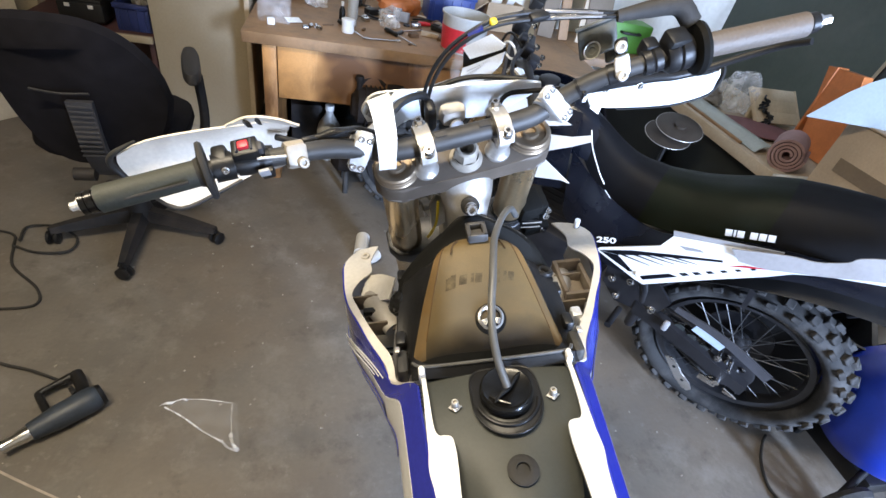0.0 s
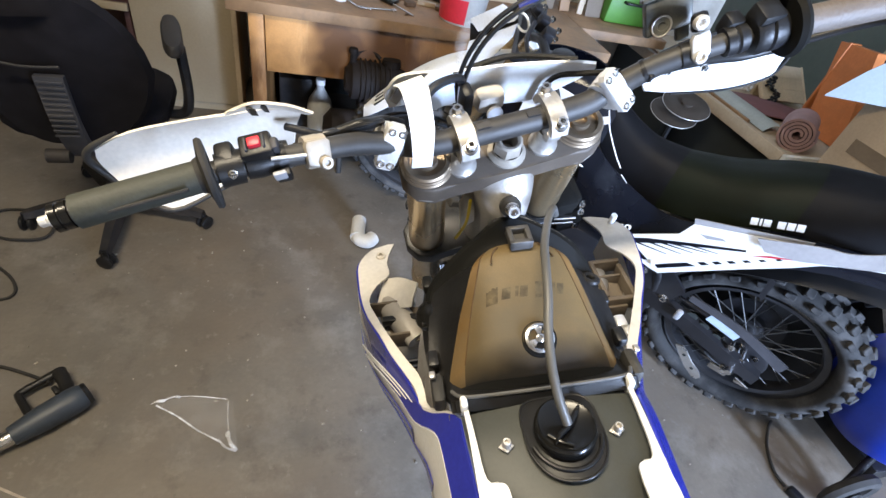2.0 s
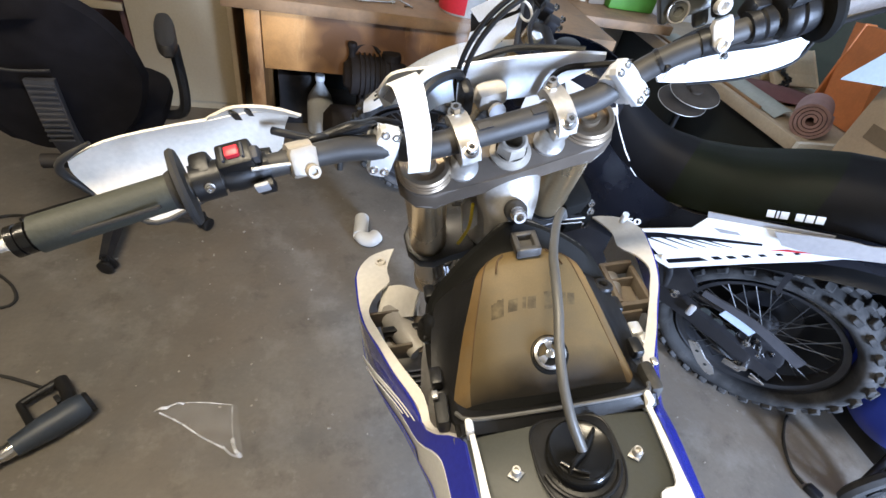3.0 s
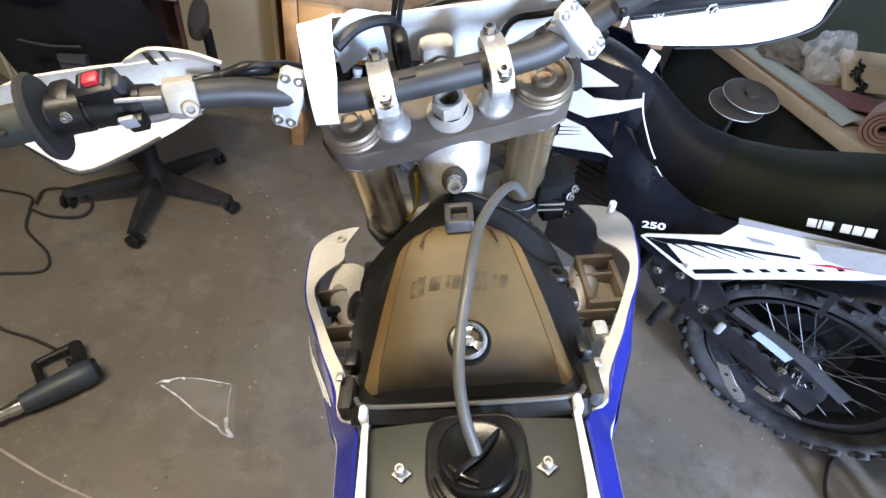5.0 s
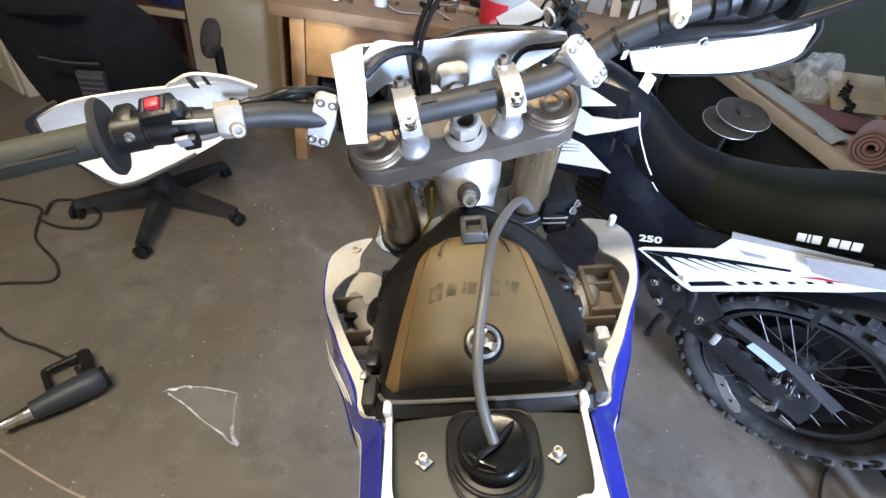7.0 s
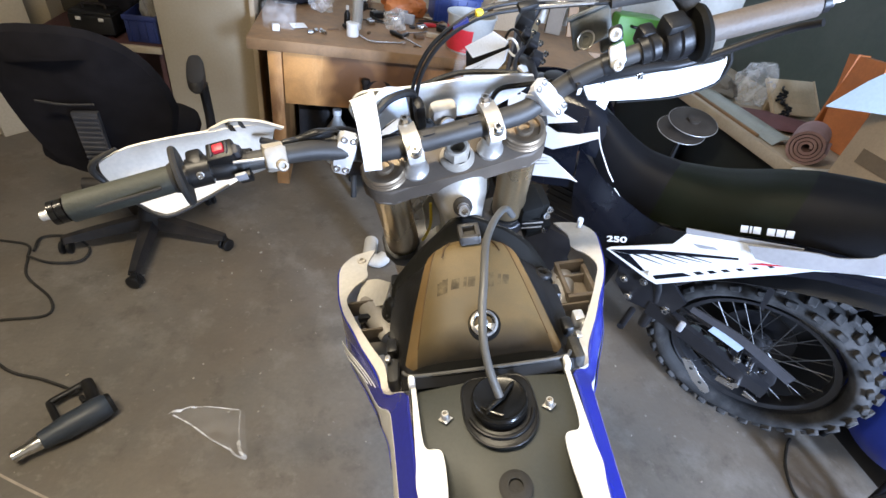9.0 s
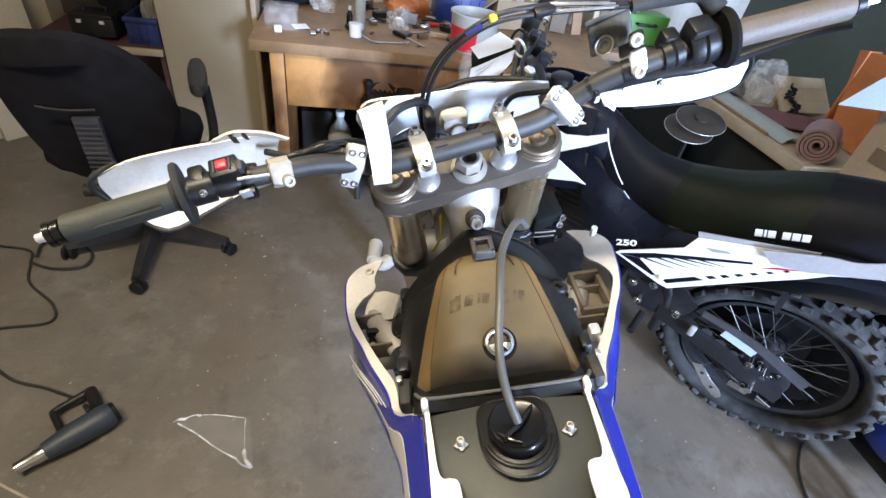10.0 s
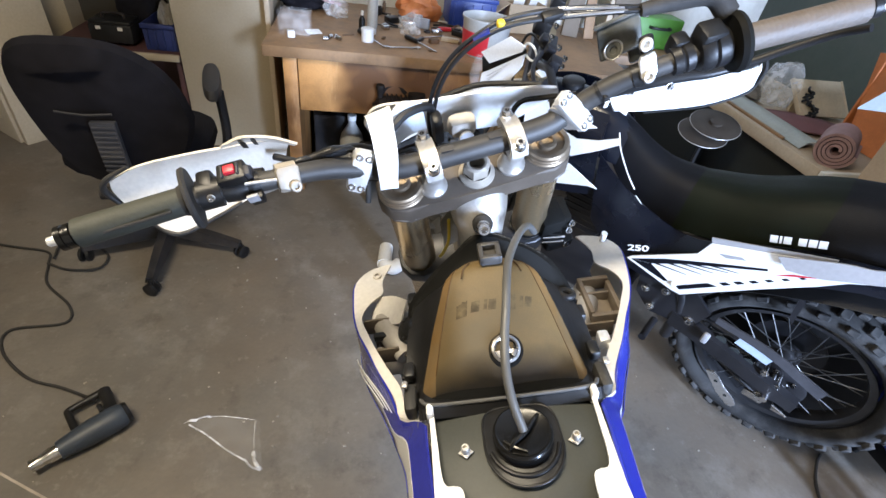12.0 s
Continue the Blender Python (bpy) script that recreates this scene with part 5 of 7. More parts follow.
def shroud(side):
    """White-edged blue radiator shroud."""
    s = side
    top = [(.076, .10, .985), (.081, .22, .995), (.087, .32, 1.0), (.092, .40, 1.003), (.096, .43, .995), (.128, .466, .947), (.145, .510, .940), (.179, .58, .936), (.206, .64, .937), (.215, .69, .939), (.217, .73, .938), (.198, .766, .932)]
    mid = [(.100, .10, .95), (.104, .22, .962), (.111, .32, .966), (.118, .40, .966), (.124, .43, .955), (.142, .468, .915), (.162, .515, .902), (.194, .58, .89), (.217, .64, .888), (.227, .69, .89), (.228, .735, .893), (.207, .772, .900)]
    low = [(.108, .10, .88), (.113, .22, .88), (.119, .32, .875), (.125, .40, .86), (.129, .43, .845), (.138, .47, .82), (.155, .52, .80), (.182, .58, .785), (.205, .64, .78), (.215, .69, .785), (.215, .738, .81), (.202, .774, .85)]
    bot = [(.095, .16, .83), (.098, .25, .82), (.104, .33, .80), (.110, .40, .77), (.114, .44, .755), (.124, .48, .735), (.138, .53, .71), (.160, .58, .69), (.178, .63, .68), (.19, .68, .69), (.19, .72, .73), (.188, .75, .80)]
    lip_out = [(.098, .432, .995), (.131, .470, .948), (.138, .495, .944), (.151, .522, .942), (.167, .552, .940), (.184, .59, .939), (.200, .622, .939), (.210, .655, .940), (.215, .69, .942), (.217, .73, .941), (.200, .765, .935), (.172, .781, .930)]
    lip_in = [(.090, .432, .996), (.122, .468, .948), (.128, .495, .945), (.134, .518, .943), (.152, .550, .940), (.172, .588, .939), (.187, .620, .939), (.199, .652, .940), (.188, .680, .941), (.170, .700, .941), (.174, .735, .936), (.162, .782, .929)]

    def flip(pts):
        """Mirrored to this side; the front ends sit a little over to the right and higher there."""
        done = []
        for x, y, z in pts:
            f = min(1, max(0, (y - .45) / .30))
            done.append((s * x + .014 * f, y, z + s * .006 * f))
        return done
    bm = BM()
    low_cut = [tuple(Vector(o).lerp(Vector(p), g) if g < 1 else Vector(p).lerp(Vector(q), g - 1)) for o, p, q, g in zip(top, mid, low, (.9, .9, .85, .8, .8, .82, .92, 1.15, 1.4, 1.45, 1.45, 1.45))]
    sheet(bm, [flip(top), flip([tuple(Vector(a).lerp(Vector(b), .5)) for a, b in zip(top, low_cut)]), flip(low_cut)], .003 * s, 3, 3)
    body = part("shroud", bm, BLUE_PLASTIC, moto, "glossy blue radiator shroud with white edges")
    sk = BM()
    sheet(sk, [flip(low_cut), flip([tuple(Vector(a).lerp(Vector(b), .5) + Vector((.004, 0, 0))) for a, b in zip(low_cut, low)]), flip(low), flip(bot)], .003 * s, 3, 3)
    part("shroud_skirt", sk, WHITE_PLASTIC, body, "white lower shroud with blue flashes")
    bl = BM()
    for f0, f1, i0, i1 in ((.18, .55, 5, 9), (.62, .8, 3, 8)):
        up, dn = [], []
        for i in range(i0, i1 + 1):
            g = (i - i0) / (i1 - i0)
            a, c = Vector(low_cut[i]), Vector(low[i])
            up.append(a.lerp(c, f0) + Vector((.0075, 0, 0)))
            dn.append(a.lerp(c, f0 + (f1 - f0) * (1 - g)) + Vector((.0075, 0, 0)))
        sheet(bl, [flip(up), flip(dn)], .001 * s, 2, 2)
    part("blue_flash", bl, BLUE_PLASTIC, body)
    # white inner face along the top edge
    inner = BM()
    sheet(inner, [flip(lip_out), flip([tuple(Vector(a).lerp(Vector(b), .5)) for a, b in zip(lip_out, lip_in)]), flip(lip_in)], .003 * s, 3, 2)
    part("shroud_edge", inner, LIP_WHITE, body, "white plastic shroud edge")
    wall = BM()
    sheet(wall, [flip([(x - .004, y, z - .002) for x, y, z in top[5:]]), flip([(x - .006, y, z) for x, y, z in mid[5:]]), flip([(x - .010, y, z) for x, y, z in low[5:]])], .002 * s, 3, 2)
    part("shroud_lining", wall, DULL_WHITE, body, "dusty white shroud lining")
    tab = BM()
    rbox(tab, (s * .0880, .434, 1.004), (.008, .014, .022), .003)
    part("shroud_tab", tab, WHITE_PLASTIC, body)
    if s > 0:
        part("shroud_pin", rod(BM(), (.212, .756, .936), (.212, .748, .962), .005), WHITE_PLASTIC, body)
    else:
        part("shroud_boss", lathe(BM(), [(.003, 0), (.008, 0), (.007, .004), (.004, .004), (.003, 0)], pose(-.170, .748, .930, 10), 16), DULL_WHITE, body)
        panel = sheet(BM(), [[(-.166, .700, .926), (-.140, .690, .935), (-.116, .664, .948)], [(-.180, .664, .908), (-.160, .650, .914), (-.130, .636, .930)]], .003, 4, 3)
        part("duct_panel", panel, LIP_WHITE, body, "pale bulged plastic duct panel")
        part("duct_slot", rbox(BM(), (-.148, .628, .915), (.052, .010, .012), .002), BLACK_PLASTIC, body)
    box = BM()
    sheet(box, [flip([(.190, .66, .90), (.16, .66, .91), (.125, .645, .92)]), flip([(.175, .60, .895), (.15, .60, .90), (.12, .59, .915)])], .004 * s, 3, 3)
    for q in ((.158, .60, .905), (.168, .655, .91)):
        rbox(box, (s * q[0], q[1], q[2]), (.045, .004, .03), .001)
    part("duct_shelf", box, BROWN_DUCT, body, "pale plastic air duct")
    # top tank of the radiator under the shroud, with its hose neck
    rad = BM()
    tube(rad, [(s * .128, .598, .900), (s * .142, .625, .905), (s * .156, .655, .905), (s * .166, .690, .898)], [.014, .019, .020, .017], 14)
    rbox(rad, (s * .150, .650, .875), (.050, .105, .040), .006, None)
    part("radiator", rad, CAST_ALU if s > 0 else DUSTY_GREY, body, "dull cast radiator tank")
    if s > 0:
        frame_bm = BM()
        for c, sz in (((.152, .645, .921), (.007, .072, .024)), ((.194, .637, .918), (.007, .072, .024)), ((.173, .680, .920), (.048, .007, .024)), ((.173, .605, .920), (.048, .007, .024))):
            rbox(frame_bm, c, sz, .0015)
        part("duct_frame", frame_bm, BROWN_DUCT, body, "dusty brown plastic duct frame")
        part("alloy_lug", rbox(rbox(BM(), (.152, .565, .925), (.016, .020, .020), .004), (.160, .552, .920), (.012, .018, .016), .003), BRIGHT_ALU, body, "bright worn aluminium lug")
    # white seat-side edge strip
    strip = BM()
    edge_out = [(.076, .08, .99), (.080, .20, 1.0), (.085, .29, 1.003), (.0895, .32, 1.004), (.0885, .34, 1.005), (.0885, .352, 1.006), (.0885, .362, 1.006), (.0885, .40, 1.008), (.0895, .434, 1.006)]
    edge_in = [(.062, .08, .990), (.062, .20, 1.001), (.061, .29, 1.004), (.060, .32, 1.005), (.0605, .342, 1.006), (.064, .353, 1.0065), (.079, .359, 1.0065), (.0825, .40, 1.008), (.0845, .434, 1.006)]
    sheet(strip, [flip(edge_out), flip(edge_in)], .003 * s, 5, 2)
    part("side_edge", strip, WHITE_PLASTIC, body, "white side panel edge")
    # graphics on the outer face
    gfx = BM()
    for y0, f_0, y1, f_1, wide in ((.485, .30, .600, .70, .045), (.495, .52, .625, .80, .045), (.505, .72, .610, .92, .035)):
        upper, lower = [], []
        for k in range(7):
            y = y0 + (y1 - y0) * k / 6
            (rim_x, rim_z), (cut_x, cut_z) = (tuple(float(np.interp(y, [q[1] for q in row], [q[i] for q in row])) for i in (0, 2)) for row in (top, low_cut))
            for edge, out in ((-1, upper), (1, lower)):
                f = f_0 + (f_1 - f_0) * k / 6 + edge * wide * (.3 + .7 * k / 6)
                out.append((s * (rim_x + (cut_x - rim_x) * f + .0028), y, rim_z + (cut_z - rim_z) * f))
        sheet(gfx, [upper, lower], .001 * s, 2, 2)
    part("graphic_stripe", gfx, WHITE_PLASTIC, body, "white graphic stripes")
    return body


for side in (-1, 1):
    shroud(side)
# lower white panel, footpeg, engine, wheels
for side in (-1, 1):
    lw = BM()
    sheet(lw, [[(side * .125, .46, .80), (side * .105, .36, .80), (side * .09, .24, .80)], [(side * .125, .47, .70), (side * .105, .34, .68), (side * .09, .22, .66)]], .003, 4, 3)
    part("side_panel", lw, WHITE_PLASTIC, moto, "white lower side panel")
en = BM()
rbox(en, (0, .30, .42), (.24, .36, .26), .03)
rbox(en, (0, .36, .62), (.15, .16, .26), .02, pose(0, 0, 0, 0))
lathe(en, [(0, 0), (.085, 0), (.09, .012), (.08, .02), (0, .02)], along((-.12, .22, .40), (-.2, .22, .40)), 28)
part("engine", en, CAST_ALU, moto, "cast aluminium engine")
pg = BM()
rod(pg, (-.12, .12, .40), (-.24, .12, .40), .012)
rod(pg, (.12, .12, .40), (.24, .12, .40), .012)
part("footpeg", pg, STEEL, moto)


def knob_wheel(parent, centre, tyre_r, rim_r, width, axle=Vector((1, 0, 0)), knobs=48, spokes=18, single=False):
    """A spoked wheel with a knobbly tyre about the x axis."""
    base = Matrix.Translation(centre) @ along((0, 0, 0), axle)
    r_mid, h = (tyre_r + rim_r) / 2, (tyre_r - rim_r) / 2
    prof = []
    for k in range(13):
        a = radians(-150 + 300 * k / 12)
        prof.append((r_mid + (h - .012) * math.cos(a), width / 2 * math.sin(a)))
    prof.append(prof[0])
    ty = BM()
    lathe(ty, prof, base, 64)
    tyre = part("tyre", ty, TYRE, parent, "dusty black knobbly off-road tyre")
    kn = None if single else BM()
    shared = {}
    for k in range(knobs):
        a = 6.2831853 * k / knobs
        for row, (ang, wd, ln) in enumerate(((-64, .018, .030), (-30, .028, .026), (0, .030, .026), (30, .028, .026), (64, .018, .030))):
            if (row % 2) == (k % 2):
                continue
            b = radians(ang)
            m = base @ Matrix.Rotation(a, 4, "Z") @ Matrix.Translation((r_mid + (h - .014) * math.cos(b), 0, width / 2 * .97 * math.sin(b))) @ Matrix.Rotation(-b, 4, "Y")
            if not single:
                rbox(kn, (.006, 0, 0), (.020, ln, wd), .003, m, 1)
                continue
            if (ln, wd) not in shared:
                ob = part("tread_knob", rbox(BM(), (.006, 0, 0), (.020, ln, wd), .003, None, 1), TYRE, tyre)
                shared[ln, wd] = ob.data
            else:
                ob = new("tread_knob", shared[ln, wd])
                ob.parent = tyre
            ob.matrix_local = m
    if not single:
        part("tread", kn, TYRE, tyre)["kind"] = "stuff"
    rm = BM()
    lathe(rm, [(rim_r + .006, -.034), (rim_r + .004, -.028), (rim_r - .014, -.024), (rim_r - .022, 0), (rim_r - .014, .024), (rim_r + .004, .028), (rim_r + .006, .034), (rim_r + .002, .02), (rim_r - .002, 0), (rim_r + .002, -.02), (rim_r + .006, -.028)], base, 64)
    rim = part("rim", rm, BLACK_METAL, parent, "black aluminium rim")
    sp = BM()
    for k in range(spokes * 2):
        a0 = 6.2831853 * k / (spokes * 2)
        a1 = a0 + (0.5 if (k // 2) % 2 else -0.5)
        z = .028 if k % 2 else -.028
        rod(sp, base @ Vector((.045 * math.cos(a1), .045 * math.sin(a1), z)), base @ Vector(((rim_r - .01) * math.cos(a0), (rim_r - .01) * math.sin(a0), z * .2)), .0018, None, 5)
    part("spokes", sp, SPOKE, rim)
    hb = BM()
    lathe(hb, [(0, -.055), (.05, -.05), (.05, -.036), (.03, -.03), (.03, .03), (.05, .036), (.05, .05), (0, .055)], base, 28)
    part("hub", hb, BLACK_METAL, rim)
    return tyre


front = STEER @ Vector((0, .028, -.80))
ax = (STEER.to_3x3() @ Vector((1, 0, 0))).normalized()
knob_wheel(moto, front, front.z - .004 if front.z < .37 else .345, .27, .09, ax)
knob_wheel(moto, Vector((0, -.62, .335)), .333, .242, .11)
sa = BM()
for side in (-1, 1):
    tube(sa, [(side * .08, .10, .42), (side * .10, -.2, .39), (side * .10, -.62, .335)], [.03, .026, .02], 10)
part("swingarm", sa, ALUMINIUM, moto, "aluminium swingarm")
st = BM()
tube(st, [(-.13, .05, .35), (-.20, .02, .18), (-.262, .0, .062)], .010, 8)
rbox(st, (-.264, 0, .060), (.05, .07, .008), .002, None)
part("side_stand", st, BLACK_METAL, moto)
sb = BM()
for side in (-1, 1):
    tube(sb, [(side * .06, .12, .93), (side * .06, -.15, .93), (side * .05, -.45, .96)], .011, 8)
    tube(sb, [(side * .09, .02, .55), (side * .07, -.2, .75), (side * .055, -.38, .94)], .011, 8)
part("subframe", sb, ALUMINIUM, moto, "bare aluminium subframe")


# ---- the second bike, parked beside it ----
def flank(a):
    """A pose whose x runs forward and y up, in the bike's side plane at the distance a from its middle."""
    return Matrix(((0, 0, 1, a), (1, 0, 0, 0), (0, 1, 0, 0), (0, 0, 0, 1)))


def text_bmesh(words, size, m, depth=0.0008):
    cu = bpy.data.curves.new("lettering", "FONT")
    cu.body, cu.size, cu.extrude, cu.offset = words, size, depth, size * 0.02
    ob = bpy.data.objects.new("lettering", cu)
    scene.collection.objects.link(ob)
    me = bpy.data.meshes.new_from_object(ob.evaluated_get(bpy.context.evaluated_depsgraph_get()))
    bm = BM()
    bm.from_mesh(me)
    bm.transform(m)
    bpy.data.objects.remove(ob)
    bpy.data.meshes.remove(me)
    return bm


def second_bike():
    b2 = thing("trail_bike", pose(0.8575, 1.5469, 0, 0, -12, 61), "black and white trail motorcycle leaning on its stand", "motorcycle")
    knob_wheel(b2, Vector((0, -.27, .34)), .335, .236, .118, knobs=54, single=True)
    # seat in three vinyl panels
    prof = [(.445, .950, .050, .09), (.40, .930, .066, .12), (.34, .895, .080, .13), (.27, .870, .094, .13), (.18, .870, .108, .13), (.09, .892, .120, .125), (.03, .915, .125, .12), (-.05, .955, .128, .12), (-.12, .985, .126, .12), (-.20, 1.005, .122, .115), (-.30, 1.022, .114, .11), (-.42, 1.03, .10, .10), (-.52, 1.03, .08, .09)]

    def seat_rows(i, j):
        return [[(w * s, b, c - d * abs(s) ** 3.2) for s in (-1, -.94, -.78, -.5, -.2, 0, .2, .5, .78, .94, 1)] for b, c, w, d in prof[i:j]]
    bm = sheet(BM(), seat_rows(0, 5), -.03, 2, 4)
    seat = part("seat", bm, SEAT_VINYL, b2, "black textured vinyl seat with a dark green insert")
    part("seat_insert", sheet(BM(), seat_rows(4, 9), -.03, 2, 4), SEAT_GREEN, seat, "dark green vinyl insert")
    part("seat_rear", sheet(BM(), seat_rows(8, 13), -.03, 2, 4), SEAT_VINYL, seat)
    pipe = BM()
    tube(pipe, [(-.085, .412, .945), (-.112, .384, .91), (-.124, .338, .853), (-.126, .310, .822)], .0018, 6)
    tube(pipe, [(-.128, .300, .805), (-.130, .245, .765), (-.130, .186, .732)], .0012, 6)
    part("seat_piping", pipe, WHITE_PLASTIC, seat, "thin white seat piping")
    # body sides
    for s in (-1, 1):
        side = BM()
        sheet(side, [[(s * .105, .44, .87), (s * .122, .33, .81), (s * .128, .20, .765), (s * .134, .10, .765), (s * .138, .0, .82), (s * .138, -.10, .87), (s * .132, -.25, .91), (s * .11, -.5, .945)],
                     [(s * .135, .42, .78), (s * .150, .32, .71), (s * .158, .20, .68), (s * .160, .10, .70), (s * .160, .0, .75), (s * .156, -.10, .81), (s * .15, -.25, .87), (s * .125, -.5, .91)],
                     [(s * .140, .40, .66), (s * .158, .31, .60), (s * .164, .20, .57), (s * .166, .10, .60), (s * .164, .0, .67), (s * .158, -.10, .75), (s * .15, -.25, .84), (s * .125, -.5, .88)]], .004 * -s, 3, 3)
        body = part("side_cover", side, NAVY_PLASTIC, b2, "glossy navy-black side cover")
        if s > 0:
            continue
        wp = BM()
        plate(wp, [(.246, .616), (.235, .632), (.083, .752), (.065, .806), (-.062, .858), (-.169, .901), (-.23, .914), (-.55, 1.052), (-.55, 1.036), (-.266, .903), (-.213, .868), (-.175, .826), (-.084, .738), (.070, .582), (.100, .583)][::-1], .004, flank(-.176))
        white = part("graphic_panel", wp, WHITE_PLASTIC, body, "white graphic side panel with dark slashes")
        for shape in ([(.234, .622), (.145, .686), (.030, .753), (-.070, .808), (-.073, .802), (.025, .744), (.092, .704), (.177, .642)],
                      [(.233, .621), (.176, .641), (.115, .610), (.125, .602)],
                      [(.091, .607), (.024, .674), (.0, .679), (.078, .600)]):
            part("slash_mark", plate(BM(), shape, .0008, flank(-.1768)), NAVY_PLASTIC, white)
        for a, b in (((.166, .651), (.081, .666)), ((.140, .674), (.049, .693)), ((.113, .694), (.025, .717)), ((.087, .710), (-.004, .741)), ((.054, .733), (-.024, .755))):
            d = (Vector(b) - Vector(a)).normalized()
            n = Vector((-d.y, d.x)) * .0055
            part("slash_mark", plate(BM(), [tuple(Vector(a) + n * .5), tuple(Vector(a) - n * .5), tuple(Vector(b) - n * .12), tuple(Vector(b) + n * .12)], .0008, flank(-.1768)), NAVY_PLASTIC, white)
        for k in range(6):
            x, z, f = .002 - .027 * k, .694 + .026 * k, 1 - .1 * k
            part("slash_mark", plate(BM(), [(x, z), (x - .013 * f, z + .013 * f), (x - .027 * f, z + .013 * f), (x - .013 * f, z - .002)], .0008, flank(-.1768)), NAVY_PLASTIC, white)
        part("panel_bolt", lathe(BM(), [(0, 0), (.009, 0), (.009, .003), (.006, .006), (0, .007)], along((-.176, .099, .610), (-.3, .099, .610)), 18), PAPER, white)
        edge = BM()
        plate(edge, [(.066, .806), (.072, .822), (-.169, .912), (-.169, .901)], .003, flank(-.1745))
        part("panel_edge", edge, GREY_PLASTIC, white, "grey chamfered upper edge")
        rd = BM()
        plate(rd, [(-.090, .800), (-.175, .853), (-.120, .826)], .0008, flank(-.1769))
        part("red_mark", rd, RED, white)
        wd = BM()
        sheet(wd, [[(-.182, -.070, .862), (-.182, -.181, .918), (-.182, -.23, .934), (-.180, -.275, .966), (-.176, -.306, 1.0), (-.15, -.50, 1.09)], [(-.188, -.100, .840), (-.190, -.159, .858), (-.190, -.20, .880), (-.188, -.262, .912), (-.184, -.351, .962), (-.16, -.55, 1.05)]], .004, 4, 3)
        part("grey_wedge", wd, GREY_PLASTIC, body, "grey plastic tail trim")
        vent = BM()
        plate(vent, [(.040, .786), (-.010, .806), (-.022, .803), (.020, .782)], .0008, flank(-.1769))
        part("vent_slot", vent, GREY_PLASTIC, white)
        # the maker's mark as slanted white blocks, and the number
        for o, w in ((0, .016), (.019, .005), (.027, .016), (.056, .016), (.075, .016), (.094, .016)):
            p0 = Vector((-.040 - o * .925, .862 + o * .41))
            d, u = Vector((-.914, .405)), Vector((.30, .95)) * .021
            part("maker_block", plate(BM(), [tuple(p0), tuple(p0 + d * w), tuple(p0 + d * w + u), tuple(p0 + u)][::-1], .001, flank(-.1480)), PAPER, body, "slanted white printed block")
        m = flank(-.1665) @ Matrix(((-1.16, .24, 0, .256), (.67, .90, 0, .637), (0, 0, -1, 0), (0, 0, 0, 1)))
        part("number_lettering", text_bmesh("250", .033, m), PAPER, body, "white lettering 250")
    # tank shrouds, white on the upper sides
    for s in (-1, 1):
        sh = BM()
        sheet(sh, [[(s * .06, .46, .97), (s * .09, .56, .98), (s * .10, .66, .97), (s * .09, .74, .95)],
                   [(s * .125, .44, .86), (s * .15, .55, .84), (s * .16, .66, .82), (s * .14, .76, .82)],
                   [(s * .13, .42, .74), (s * .15, .54, .71), (s * .16, .66, .70), (s * .15, .74, .72)]], .004 * -s, 4, 4)
        shr = part("tank_shroud", sh, NAVY_PLASTIC, b2, "navy-black tank shroud with white flashes")
        for pts in ([(.68, .79), (.603, .827), (.505, .831), (.405, .789), (.434, .786), (.578, .727), (.68, .69)],
                    [(.65, .85), (.505, .862), (.429, .916), (.380, .956), (.387, .974), (.439, .944), (.503, .922), (.555, .931), (.63, .95)][::-1],
                    [(.68, 1.0), (.609, .997), (.516, .989), (.451, .979), (.595, .910), (.68, .89)]):
            if s < 0:
                part("white_flash", plate(BM(), pts[::-1], .004, flank(-.158)), WHITE_PLASTIC, shr)
        if s < 0:
            lines = BM()
            for p0, p1 in (((.593, .789), (.515, .826)), ((.590, .777), (.509, .818)), ((.587, .765), (.503, .810))):
                plate(lines, [(p0[0], p0[1] - .002), p1, (p0[0], p0[1] + .002)], .0008, flank(-.1588))
            part("flash_line", lines, NAVY_PLASTIC, shr)
    tk = BM()
    rows = []
    for b, c, w, d in ((.40, .93, .07, .10), (.48, .965, .09, .12), (.58, .985, .10, .13), (.68, .98, .09, .12), (.76, .96, .05, .10)):
        rows.append([(w * s, b, c - d * abs(s) ** 2.6) for s in (-1, -.8, -.4, 0, .4, .8, 1)])
    sheet(tk, rows, .02, 3, 3)
    tank = part("tank", tk, NAVY_PLASTIC, b2, "black fuel tank")
    tc = BM()
    lathe(tc, [(0, 0), (.034, 0), (.034, .014), (.028, .018), (0, .018)], pose(0, .62, .982), 24)
    part("tank_cap", tc, BLACK_PLASTIC, tank)
    lb = BM()
    plate(lb, [(-.022, -.017), (.022, -.017), (.022, .017), (-.022, .017)], .001, Matrix.Translation((-.060, .430, 1.012)) @ pose(0, 0, 0, 40, -35, 10))
    part("tank_label", lb, PAPER, tank, "small white warning label")
    # front end
    S2 = steering((0, .74, 1.0), 27, 30)

    def st2(name, bm, material, parent=b2, label=""):
        bm.transform(S2)
        return part(name, bm, material, parent, label)
    for s in (-1, 1):
        st2("fork_tube", rod(BM(), (s * .095, .02, .06), (s * .095, .02, -.36), .027, None, 18), GOLD_FORK)
        st2("fork_slider", rod(BM(), (s * .095, .02, -.36), (s * .095, .03, -.74), .022, None, 14), STEEL)
    st2("top_clamp", plate(BM(), [(-.13, -.03), (.13, -.03), (.13, .05), (-.13, .05)], .03, None, .004), FRAME_BLACK)
    hb = BM()
